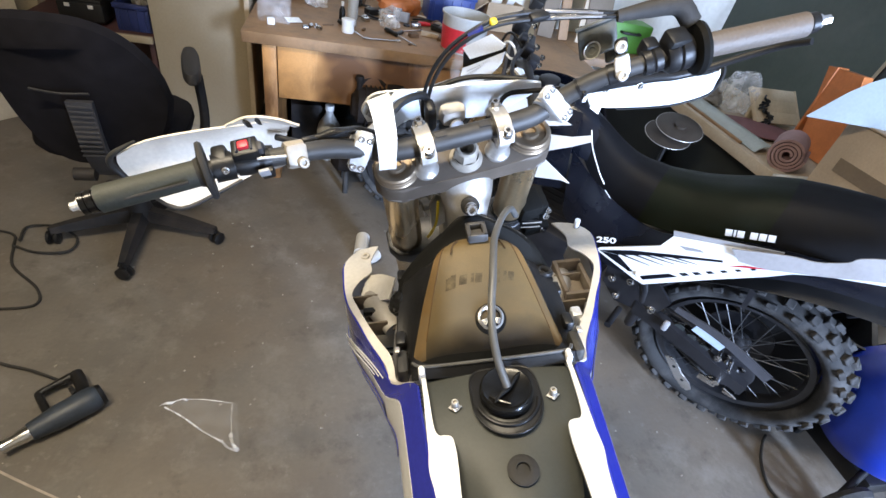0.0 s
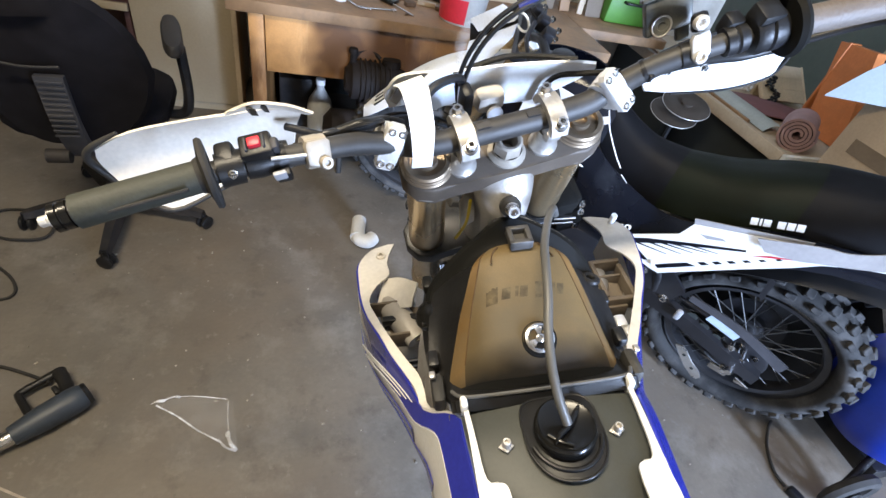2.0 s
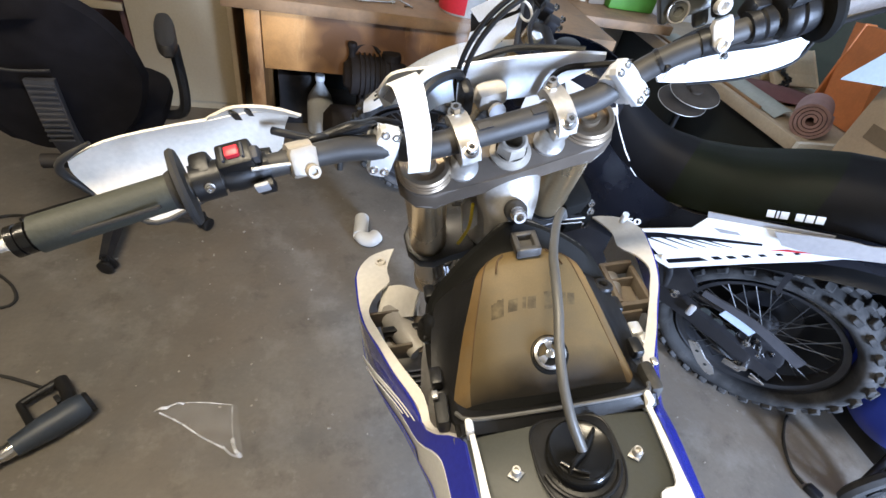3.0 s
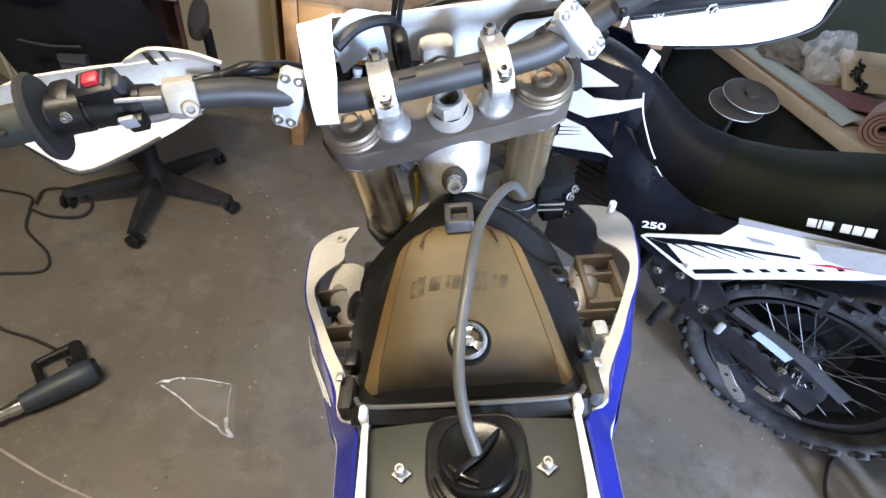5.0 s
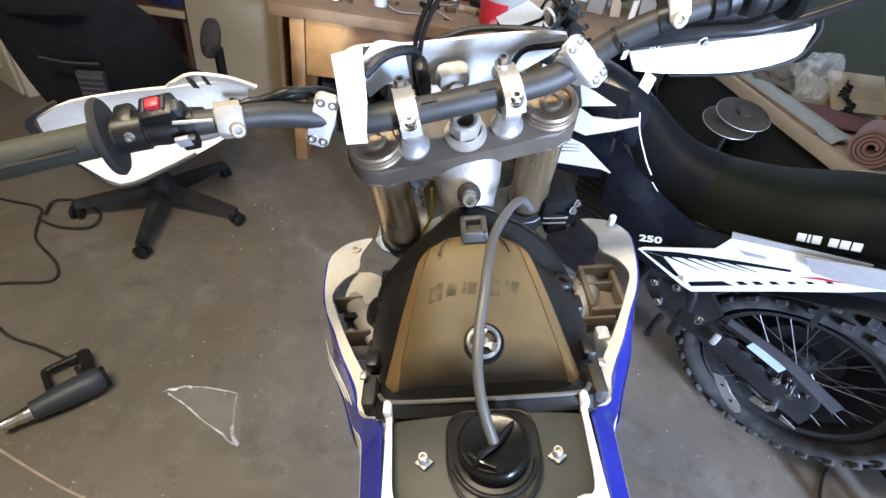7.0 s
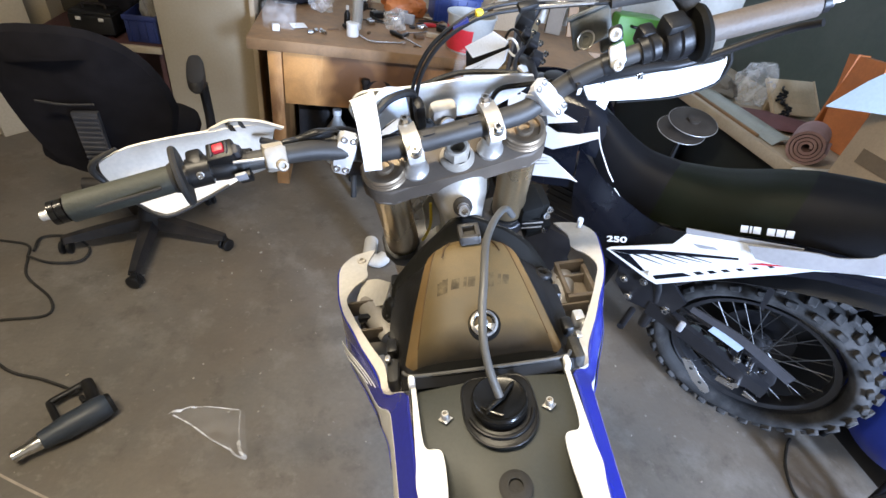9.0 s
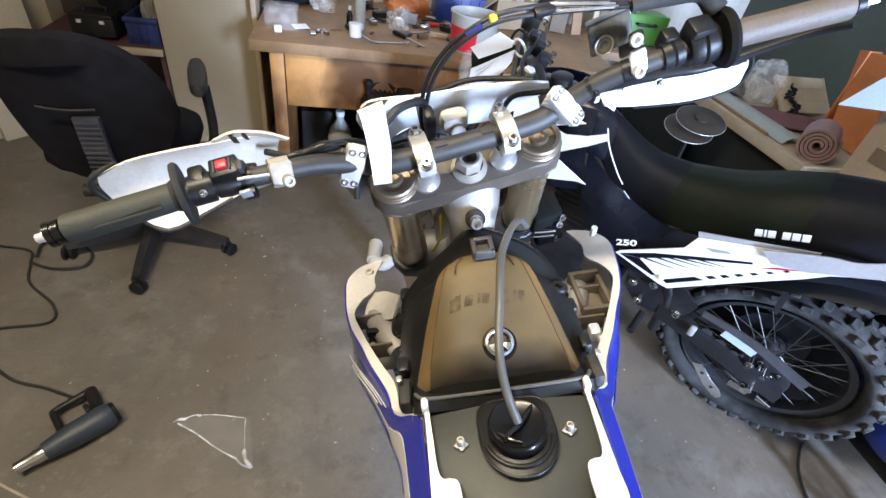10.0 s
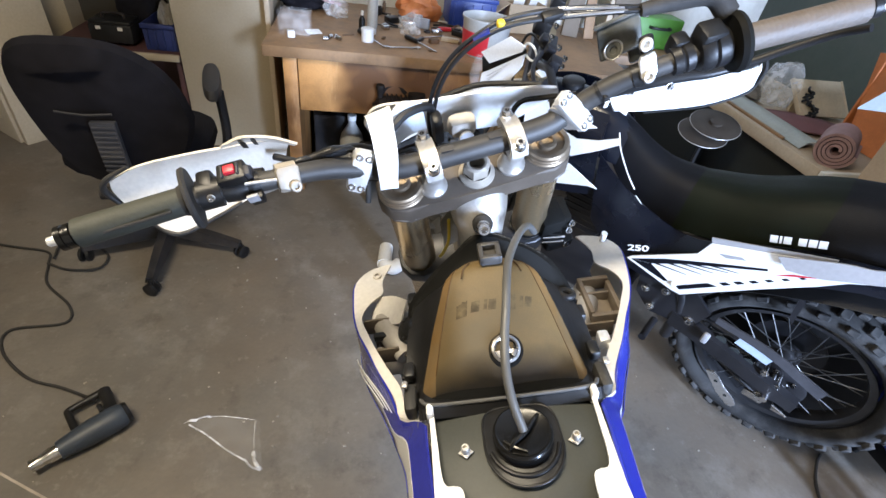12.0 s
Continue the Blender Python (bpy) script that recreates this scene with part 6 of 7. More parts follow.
    line = [(0, .03, .07), (.08, .03, .07), (.15, .02, .12), (.24, 0, .135), (.37, -.03, .145)]
    tube(hb, [(-x, y, z) for x, y, z in line[:0:-1]] + line, .0125, 10)
    st2("handlebar", hb, FRAME_BLACK)
    for s in (-1, 1):
        st2("grip", rod(BM(), (s * .26, -.005, .137), (s * .375, -.03, .146), .017), RUBBER)
    # headlight mask: two white blades with a dark slash between, a clear lens, a wire loop
    ms = BM()
    plate(ms, [(.892, 1.040), (.858, 1.014), (.745, 1.084), (.738, 1.100), (.792, 1.114)][::-1], .008, flank(-.108), .002)
    plate(ms, [(.884, .975), (.862, .989), (.735, 1.080), (.742, 1.040), (.777, .987), (.812, .940), (.850, .905), (.880, .890), (.892, .930)][::-1], .010, flank(-.110), .002)
    mask = part("headlight_mask", ms, WHITE_PLASTIC, b2, "white headlight mask with dark decals")
    part("mask_slash", plate(BM(), [(.894, 1.024), (.858, 1.020), (.740, 1.090), (.736, 1.075), (.862, .982), (.888, .970)][::-1], .004, flank(-.100)), BLACK_PLASTIC, mask)
    dc = BM()
    for o, e in ((.012, .030), (.024, .050), (.031, .060)):
        plate(dc, [(.862, .986 - o), (.752 + e, 1.066 - o - e * .5), (.864, .983 - o)], .0008, flank(-.1108))
    part("decal", dc, BLACK_PLASTIC, mask)
    part("headlight_lens", sheet(BM(), [[(-.104, .888, 1.030), (-.112, .908, 1.026), (-.092, .930, .995)], [(-.104, .888, .960), (-.118, .922, .958), (-.094, .945, .940)], [(-.104, .880, .885), (-.112, .918, .885), (-.092, .938, .890)]], .003, 4, 3), TUB, mask, "clear plastic headlight lens")
    part("mask_loop", ring(BM(), .026, .0035, Matrix.Translation((-.10, .722, 1.087)) @ pose(0, 0, 0, 15, 78, 0), 28), WHITE_PLASTIC, mask)
    part("mask_wing", plate(BM(), [(.700, 1.036), (.672, 1.060), (.655, 1.040), (.690, 1.018)][::-1], .006, flank(-.108), .001), WHITE_PLASTIC, mask)
    for c, sz in (((.03, .06, .11), (.05, .045, .05)), ((.15, .03, .12), (.05, .04, .04))):
        st2("control_block", rbox(BM(), c, sz, .006), BLACK_PLASTIC)
    for c, sz in (((-.13, .010, .128), (.034, .034, .036)), ((-.085, .028, .120), (.026, .030, .044)), ((-.045, .050, .118), (.030, .024, .030))):
        st2("control_block", rbox(BM(), c, sz, .006), FRAME_BLACK)
    for c in ((-.118, -.008, .146), (-.142, -.006, .138), (-.082, .012, .142), (-.040, .036, .132), (.010, .030, .135)):
        st2("control_bolt", bolt_mesh(BM(), c, (-.3, -.6, .8), .006, .008), STEEL)
    st2("control_lever", tube(BM(), [(-.10, .050, .120), (-.18, .066, .122), (-.29, .040, .130)], [.007, .006, .005], 10), FRAME_BLACK)
    st2("control_cable", tube(BM(), [(-.075, .045, .115), (-.02, .085, .10), (.01, .085, .03), (.01, .05, -.10)], .004, 6), BLACK_PLASTIC)
    axle_way = (S2.to_3x3() @ Vector((1, 0, 0))).normalized()
    knob_wheel(b2, S2 @ Vector((0, .03, -.735)), .345, .270, .09, axle_way)
    # the long white front fender, turned with the fork
    spine = [((.03, .79, .915), .060), ((-.05, .93, .880), .072), ((-.115, 1.035, .825), .072), ((-.180, 1.125, .750), .062), ((-.225, 1.185, .690), .042), ((-.248, 1.215, .655), .016)]
    fd = BM()
    sheet(fd, [[Vector(c) + axle_way * w * f + Vector((0, 0, -.030 * f * f)) for c, w in spine] for f in (-1, -.5, 0, .5, 1)], .004, 4, 3)
    fender = part("front_fender", fd, WHITE_PLASTIC, b2, "long white front fender with dark decals")
    for f, g in ((-.55, .0), (-.30, .012), (-.05, .0)):
        a, b = (Vector(c) + axle_way * .055 * f + Vector((0, 0, .004 - .030 * f * f)) for c in ((-.165 - g, 1.105 + g, .769 - g), (-.222, 1.180, .696)))
        part("fender_decal", tube(BM(), [a, b], .0035, 6, 1), BLACK_PLASTIC, fender)
    # engine, frame, swingarm
    en = BM()
    rbox(en, (0, .40, .40), (.24, .34, .24), .03)
    rbox(en, (0, .46, .58), (.14, .14, .22), .015)
    motor = part("engine", en, FRAME_BLACK, b2, "black-painted engine")
    for k in range(7):
        part("cooling_fin", rbox(BM(), (0, .46, .52 + .025 * k), (.146, .146, .006), .001), FRAME_BLACK, motor)
    fr = BM()
    tube(fr, [(0, .72, .90), (0, .70, .6), (0, .60, .30), (0, .40, .22)], .022, 10)
    for s in (-1, 1):
        tube(fr, [(s * .03, .70, .92), (s * .10, .50, .80), (s * .12, .2, .70), (s * .12, .06, .52), (s * .10, .05, .30)], .018, 10)
        tube(fr, [(s * .11, .15, .72), (s * .10, -.2, .86), (s * .08, -.5, .92)], .013, 8)
        tube(fr, [(s * .12, .06, .52), (s * .10, -.1, .74), (s * .08, -.25, .86)], .012, 8)
    part("frame", fr, FRAME_BLACK, b2)
    for s in (-1, 1):
        sw = BM()
        sheet(sw, [[(s * .105, .06, .455), (s * .116, -.06, .445), (s * .120, -.20, .412), (s * .118, -.345, .372)], [(s * .105, .06, .395), (s * .116, -.06, .388), (s * .120, -.20, .360), (s * .118, -.345, .328)]], .03 * -s, 4, 2)
        arm = part("swingarm", sw, SWING_GREY, b2, "dark grey swingarm")
        if s > 0:
            continue
        cg = BM()
        sheet(cg, [[(-.132, -.050, .530), (-.134, -.20, .522), (-.132, -.372, .468)], [(-.136, -.050, .510), (-.138, -.20, .494), (-.136, -.366, .434)]], .006, 4, 2)
        part("chain_guard", cg, surface("grey_chain_guard", (0.050, 0.050, 0.056), 0.45, metal=0.2, var=0.15, scale=12, bump=0.08), arm)
        lab = BM()
        plate(lab, [(-.126, .506), (-.224, .487), (-.219, .457), (-.121, .476)], .001, flank(-.1415))
        part("swingarm_label", lab, LABEL_BLUE, arm, "pale blue printed label")
        # holes laid on as dark discs, their inner shade in the colour
        holes = BM()
        for b, c in ((-.09, .44), (-.135, .425), (-.18, .41)):
            lathe(holes, [(0, 0), (.017, 0), (.017, .003), (0, .003)], along((-.1255, b, c), (-.2, b, c)), 20)
        part("hole", holes, VOID_SHADE, arm)
    spk = BM()
    lathe(spk, [(.045, -.003), (.085, -.003), (.092, 0), (.085, .003), (.045, .003)], along((-.085, -.27, .34), (-.2, -.27, .34)), 44)
    part("sprocket", spk, SWING_GREY, b2, "rear sprocket")
    ch = BM()
    for c0, c1 in (((.05, .455), (-.27, .432)), ((.05, .395), (-.27, .248))):
        tube(ch, [(-.085, c0[0], c0[1]), (-.085, (c0[0] + c1[0]) / 2, (c0[1] + c1[1]) / 2 - .006), (-.085, c1[0], c1[1])], .007, 6)
    part("chain", ch, FRAME_BLACK, b2)
    guide = part("chain_guide", plate(BM(), [(-.108, .300), (-.132, .312), (-.150, .296), (-.180, .262), (-.222, .236), (-.236, .214), (-.230, .198), (-.215, .196), (-.172, .226), (-.130, .272)], .006, flank(-.145), .0015), ALUMINIUM, b2, "bare aluminium chain guide")
    for b, c in ((-.150, .276), (-.196, .235)):
        part("guide_hole", lathe(BM(), [(0, 0), (.006, 0), (.006, .001), (0, .001)], along((-.1452, b, c), (-.2, b, c)), 14), VOID_SHADE, guide)
    for k in range(6):
        t = radians(20 + 60 * k)
        part("sprocket_bolt", bolt_mesh(BM(), (-.090, -.27 + .060 * math.cos(t), .34 + .060 * math.sin(t)), (-1, 0, 0), .006, .007), STEEL, b2)
    for b, c, a, r in ((.165, .503, -.15, .009), (.107, .533, -.15, .009), (.129, .438, -.15, .009), (.010, .451, -.135, .011), (-.208, .389, -.14, .008), (-.232, .415, -.14, .008), (-.278, .385, -.14, .008), (-.265, .310, -.14, .014)):
        bt = BM()
        rod(bt, (a + .05, b, c), (a + .006, b, c), r * .8)
        bolt_mesh(bt, (a + .006, b, c), (-1, 0, 0), r, r * 1.1)
        part("bolt", bt, STEEL, b2)
    ax = BM()
    rod(ax, (-.165, -.27, .34), (.16, -.27, .34), .011)
    rbox(ax, (-.142, -.250, .305), (.012, .060, .030), .005, None)
    rbox(ax, (-.142, -.322, .300), (.010, .034, .012), .003, None)
    rod(ax, (-.15, -.30, .322), (-.155, -.345, .312), .004)
    part("axle", ax, STEEL, b2)
    pg = BM()
    rbox(pg, (-.155, -.052, .446), (.014, .020, .046), .006)
    part("peg_mount", pg, GREY_PLASTIC, b2)
    pg = BM()
    rod(pg, (-.12, .10, .36), (-.22, .10, .37), .012)
    part("footpeg", pg, FRAME_BLACK, b2)
    part("frame_plate", plate(BM(), [(.20, .55), (.19, .46), (.13, .40), (.0, .42), (-.03, .52), (.06, .60)][::-1], .012, flank(-.132), .003), FRAME_BLACK, b2, "black frame plate behind the footpeg")
    sd = BM()
    tube(sd, [(-.12, .34, .28), (-.19, .36, .14), (-.250, .38, .060)], .010, 8)
    rbox(sd, (-.255, .38, .060), (.05, .06, .008), .002)
    part("side_stand", sd, FRAME_BLACK, b2)
    # assumed silencer and brake disc on the far side, added to darken the wheel
    mf = BM()
    tube(mf, [(.10, .30, .42), (.16, .16, .46), (.17, .02, .52)], .022, 12)
    lathe(mf, [(0, 0), (.045, .01), (.062, .05), (.062, .42), (.05, .47), (0, .475)], along((.165, .0, .52), (.17, -.55, .80)), 24)
    part("exhaust", mf, FRAME_BLACK, b2, "assumed black exhaust silencer, darkens the view through the wheel")
    bd = BM()
    lathe(bd, [(.05, -.002), (.11, -.002), (.11, .002), (.05, .002), (.05, -.002)], along((.075, -.27, .34), (.2, -.27, .34)), 36)
    part("brake_disc", bd, SWING_GREY, b2)
    tri = BM()
    plate(tri, [(-.206, .596), (-.190, .612), (-.178, .690), (-.196, .684)], .004, flank(-.085))
    part("fender_bracket", tri, SWING_GREY, b2)
    fn = BM()
    sheet(fn, [[(-.13, .02, .60), (-.13, -.12, .70), (-.125, -.35, .79), (-.12, -.62, .83)], [(0, .02, .66), (0, -.12, .77), (0, -.35, .885), (0, -.64, .92)], [(.13, .02, .56), (.13, -.12, .64), (.125, -.35, .72), (.12, -.62, .78)]], .004, 4, 3)
    part("rear_fender", fn, BLACK_PLASTIC, b2)
    for k in range(2):
        part("passenger_peg", rod(BM(), (.10, -.40 - .05 * k, .58 + .03 * k), (.06, -.44 - .05 * k, .69 + .02 * k), .007), SWING_GREY, b2)
    return b2


second_bike()


# ---- things on and under the workbench ----
def at(p, q, z=0.7405, turn=0, tilt=0, lean=0):
    """A pose in the garage's axes."""
    return ROOM @ pose(p, q, z, tilt, lean, turn)


def bucket():
    t = thing("paint_bucket", at(.70, 2.51) @ Matrix.Scale(.8, 4, (0, 0, 1)), "white plastic bucket with a red label on the workbench", "bucket")
    bm = BM()
    lathe(bm, [(0, 0), (.098, 0), (.102, .006), (.116, .20), (.122, .20), (.122, .21), (.114, .21), (.099, .01), (0, .01)], None, 40)
    part("body", bm, MILKY, t)
    lb = BM()
    rows = []
    for z, r in ((.012, .1042), (.14, .1132)):
        rows.append([(r * math.cos(radians(a)), r * math.sin(radians(a)), z) for a in range(126, 267, 14)])
    sheet(lb, rows, .001, 2, 2)
    part("label", lb, RED, t, "red paper label")
    return t


bucket()


def capped_tube():
    t = thing("sealant_tube", at(.165, 2.66), "white plastic sealant tube standing on its cap", "tube")
    bm = BM()
    lathe(bm, [(0, .03), (.022, .03), (.025, .04), (.025, .15), (.019, .21), (0, .215)], None, 24)
    part("body", bm, MILKY, t)
    part("cap", lathe(BM(), [(0, 0), (.018, 0), (.020, .003), (.020, .032), (0, .032)], None, 20), WHITE_PLASTIC, t)


capped_tube()
t = thing("screw_jar", at(.142, 2.535), "small white plastic screw-top jar", "jar")
part("body", lathe(BM(), [(0, 0), (.028, 0), (.029, .004), (.029, .045), (0, .045)], None, 28), WHITE_PLASTIC, t)
part("lid", lathe(BM(), [(0, .045), (.031, .045), (.031, .058), (.028, .06), (0, .06)], None, 28), WHITE_PLASTIC, t)
t = thing("spray_bottle", at(.115, 2.70) @ Matrix.Scale(.55, 4), "small dark plastic oil bottle with a pale cap", "bottle")
part("body", lathe(BM(), [(0, 0), (.026, 0), (.028, .004), (.028, .10), (.014, .125), (.012, .14), (0, .14)], None, 20), BLACK_PLASTIC, t)
part("cap", lathe(BM(), [(0, .135), (.014, .135), (.013, .17), (0, .172)], None, 16), DULL_WHITE, t)
t = thing("clear_tub", at(-.19, 2.57), "clear plastic tub with a white block inside", "tub")
bm = BM()
for lo, hi in (((-.07, -.05, 0), (.07, .05, .003)), ((-.07, -.05, .003), (-.067, .05, .09)), ((.067, -.05, .003), (.07, .05, .09)), ((-.067, -.05, .003), (.067, -.047, .09)), ((-.067, .047, .003), (.067, .05, .09))):
    rbox(bm, [(a + b) / 2 for a, b in zip(lo, hi)], [b - a for a, b in zip(lo, hi)], 0)
part("tub_body", bm, TUB, t)
part("tub_lid", rbox(BM(), (0, 0, .094), (.15, .11, .006), .002), TUB, t)
solid("white_block", rbox(BM(), (0, 0, .016), (.032, .024, .03), .003), WHITE_PLASTIC, at(-.20, 2.485, .7405, 12), "small white plastic block", "block")
solid("paper_card", rbox(BM(), (0, 0, .002), (.07, .05, .002), 0, pose(0, 0, .006, 8)), PAPER, at(-.11, 2.58, .7405, 25), "creased white paper card on the bench", "card")


def socket_bit(p, q, turn):
    bm = BM()
    lathe(bm, [(.004, 0), (.010, 0), (.010, .022), (.007, .024), (.004, .024), (.004, .0)], pose(0, 0, .010, 0, 90), 16)
    solid("socket", bm, STEEL, at(p, q, .7405, turn), "small steel socket lying on the bench", "socket", "loose sockets")


for p, q, a in ((-.06, 2.48, 20), (.0, 2.515, 100), (-.035, 2.51, 60), (.02, 2.495, 140)):
    socket_bit(p, q, a)


def spanner(p, q, turn, length, mat, name="spanner", label="chrome ring spanner lying on the bench"):
    bm = BM()
    rbox(bm, (0, 0, .004), (length - .03, .008, .005), .002)
    for s in (-1, 1):
        lathe(bm, [(.006, .001), (.012, .001), (.012, .008), (.006, .008), (.006, .001)], Matrix.Translation((s * (length / 2 - .008), 0, 0)), 16)
    solid(name, bm, mat, at(p, q, .7405, turn), label, "spanner", "spanners")


spanner(.305, 2.475, 12, .17, STEEL)
spanner(.47, 2.70, 30, .14, STEEL)
spanner(.24, 2.83, -14, .18, BLACK_METAL, label="dark steel ring spanner lying on the bench")


def screwdriver(p, q, turn, handle):
    t = thing("screwdriver", at(p, q, .752, turn), "long screwdriver lying on the bench", "screwdriver", "screwdrivers")
    part("handle", lathe(BM(), [(0, 0), (.010, .002), (.012, .02), (.010, .07), (.012, .085), (.007, .095), (0, .096)], pose(0, 0, 0, 0, 90), 14), handle, t)
    part("blade", rod(BM(), (.094, 0, 0), (.235, 0, -.006), .0032), STEEL, t)


screwdriver(.33, 2.64, -55, BLACK_PLASTIC)
screwdriver(.10, 2.66, -60, BLACK_PLASTIC)
screwdriver(.52, 2.84, 10, RED)


def crumpled(name, p, q, z, size, material, label, category, seed, group=""):
    """A crumpled rag or bag: a lumpy shell that lies on its support."""
    bm = BM()
    bmesh.ops.create_icosphere(bm, subdivisions=4, radius=1)
    for v in bm.verts:
        n = noise.noise(v.co * 1.7 + Vector((seed, 0, 0))) * .35 + noise.noise(v.co * 4.5 + Vector((0, seed, 0))) * .16
        v.co = Vector((v.co.x * size[0], v.co.y * size[1], v.co.z * size[2])) * (1 + n)
    low = min(v.co.z for v in bm.verts)
    for v in bm.verts:
        v.co.z = max(0.001, v.co.z - low * .72)
    return solid(name, bm, material, at(p, q, z), label, category, group)


GREY_RAG = surface("grey_rag", (0.22, 0.20, 0.17), 0.9, var=0.2, scale=15, bump=0.5, grain=200, dirt=(0.08, 0.07, 0.05), dirt_amount=0.6, dirt_scale=14)
crumpled("parts_bag", .35, 2.72, .7405, (.06, .05, .055), BAG, "crumpled clear bag of parts on the bench", "bag", 3)
crumpled("orange_cloth", .43, 3.05, .7405, (.11, .08, .07), ORANGE, "bunched orange cloth at the back of the bench", "cloth", 7)
crumpled("plastic_bag", -.02, 2.93, .7405, (.06, .05, .06), BAG, "small clear plastic bag of parts", "bag", 11)
crumpled("dark_pouch", -.20, 3.05, .7405, (.13, .09, .08), BLACK_CLOTH, "dark cloth tool pouch at the back of the bench", "pouch", 15)
PINK = surface("faded_pink_plastic", (0.55, 0.33, 0.38), 0.5, var=0.12, scale=12, bump=0.08)
for k in range(3):
    bm = BM()
    tube(bm, [(-.12, -.01 + .02 * k, .10 + .012 * k), (-.02, .0, .085 + .01 * k), (.08, .01 - .02 * k, .06), (.16, -.02, .045)], .007, 8)
    solid("pink_strap", bm, PINK, at(-.16, 3.0, .7405, 5 * k), "faded pink plastic strap over the tool pouch", "strap", "pink straps")
for k, (p, q, a) in enumerate(((.55, 2.98, 10), (.62, 2.87, -25))):
    bm = BM()
    tube(bm, [(-.13, 0, .008), (-.06, .05, .012), (.03, .02, .01), (.09, -.03, .01), (.16, .01, .008)], .0045, 8)
    solid("loose_cable", bm, DULL_WHITE if k == 0 else BLACK_PLASTIC, at(p, q, .7405, a), "loose length of cable on the bench", "cable", "loose cables")
for p, q, sx, sy, sz, a, mat in ((.47, 2.61, .05, .03, .02, 20, RUSTY := surface("rusty_steel", (0.16, 0.10, 0.06), 0.7, metal=0.4, var=0.3, scale=20, bump=0.4)), (.40, 2.62, .06, .02, .015, 60, BLACK_METAL), (.56, 2.66, .09, .03, .02, -15, PALE_WOOD), (.28, 2.93, .08, .05, .03, 30, BLACK_PLASTIC), (.62, 2.62, .05, .025, .018, 40, RUSTY), (.22, 2.60, .03, .014, .01, 70, RUSTY), (.36, 2.86, .07, .04, .03, 5, STEEL), (.05, 2.60, .06, .008, .006, 30, RUSTY), (.44, 2.47, .03, .012, .008, 50, RUSTY)):
    solid("metal_offcut" if mat is not PALE_WOOD else "wood_offcut", rbox(BM(), (0, 0, sz / 2), (sx, sy, sz), .003), mat, at(p, q, .7405, a), "small worn offcut lying on the bench", "offcut", "offcuts")

random.seed(17)
SCRAP = (RUSTY, BLACK_METAL, STEEL, GREY_PLASTIC, BLACK_PLASTIC, DULL_WHITE, PALE_WOOD)
for k in range(26):
    p, q, a = random.uniform(.20, .66), random.uniform(2.74, 3.16), random.uniform(0, 180)
    if k % 4 == 0:
        bm = tube(BM(), [(-.05, 0, .007), (-.01, .012, .008), (.05, .0, .007)], .0055, 6)
        solid("short_pipe", bm, SCRAP[k % 5], at(p, q, .7405, a), "short bent length of pipe on the cluttered bench", "pipe", "bench scraps")
    elif k % 4 == 1:
        bm = lathe(BM(), [(.008, 0), (.018, 0), (.018, .010), (.008, .010), (.008, 0)], None, 16)
        solid("steel_ring", bm, SCRAP[k % 3], at(p, q, .7405, a), "loose metal ring on the cluttered bench", "ring", "bench scraps")
    else:
        sx, sy, sz = random.uniform(.03, .09), random.uniform(.015, .05), random.uniform(.012, .05)
        bm = rbox(BM(), (0, 0, sz / 2), (sx, sy, sz), .004)
        rbox(bm, (sx * .2, 0, sz), (sx * .4, sy * .6, sz * .5), .002)
        solid("spare_part", bm, SCRAP[k % 7], at(p, q, .7405, a), "small worn spare part on the cluttered bench", "spare part", "bench scraps")


def crate(name, p, q, z, w, d, h, material, label, ribs=5):
    t = thing(name, at(p, q, z), label, "crate")
    bm = BM()
    for lo, hi in (((-w / 2, -d / 2, 0), (w / 2, d / 2, .006)), ((-w / 2, -d / 2, .006), (-w / 2 + .006, d / 2, h)), ((w / 2 - .006, -d / 2, .006), (w / 2, d / 2, h)), ((-w / 2 + .006, -d / 2, .006), (w / 2 - .006, -d / 2 + .006, h)), ((-w / 2 + .006, d / 2 - .006, .006), (w / 2 - .006, d / 2, h))):
        rbox(bm, [(a + b) / 2 for a, b in zip(lo, hi)], [b - a for a, b in zip(lo, hi)], .001)
    part("body", bm, material, t)
    part("rim", rbox(BM(), (0, -d / 2 - .006, h - .012), (w + .012, .012, .022), .003), material, t)
    for k in range(ribs):
        part("rib", rbox(BM(), (-w / 2 + w * (k + .5) / ribs, -d / 2 - .004, h * .42), (.008, .008, h * .72), .002), material, t)
    return t


crate("blue_crate", .72, 3.08, .7405, .26, .24, .16, BLUE_BOX, "blue plastic parts crate at the back of the bench")
t = thing("carton", at(1.02, 3.06, .7405, 8), "small open brown carton with white papers", "box")
bm = BM()
for lo, hi in (((-.11, -.09, 0), (.11, .09, .004)), ((-.11, -.09, .004), (-.106, .09, .15)), ((.106, -.09, .004), (.11, .09, .15)), ((-.106, -.09, .004), (.106, -.086, .15)), ((-.106, .086, .004), (.106, .09, .15))):
    rbox(bm, [(a + b) / 2 for a, b in zip(lo, hi)], [b - a for a, b in zip(lo, hi)], 0)
part("body", bm, CARTON, t)
for s in (-1, 1):
    part("flap", rbox(BM(), (s * .05, 0, 0), (.10, .17, .004), 0, pose(s * .11, 0, .15, 0, s * 35)), CARTON, t)
    part("paper", rbox(BM(), (s * .04, .01, .12), (.06, .002, .12), 0, pose(0, 0, 0, 12 * s, 10, 20 * s)), PAPER, t)
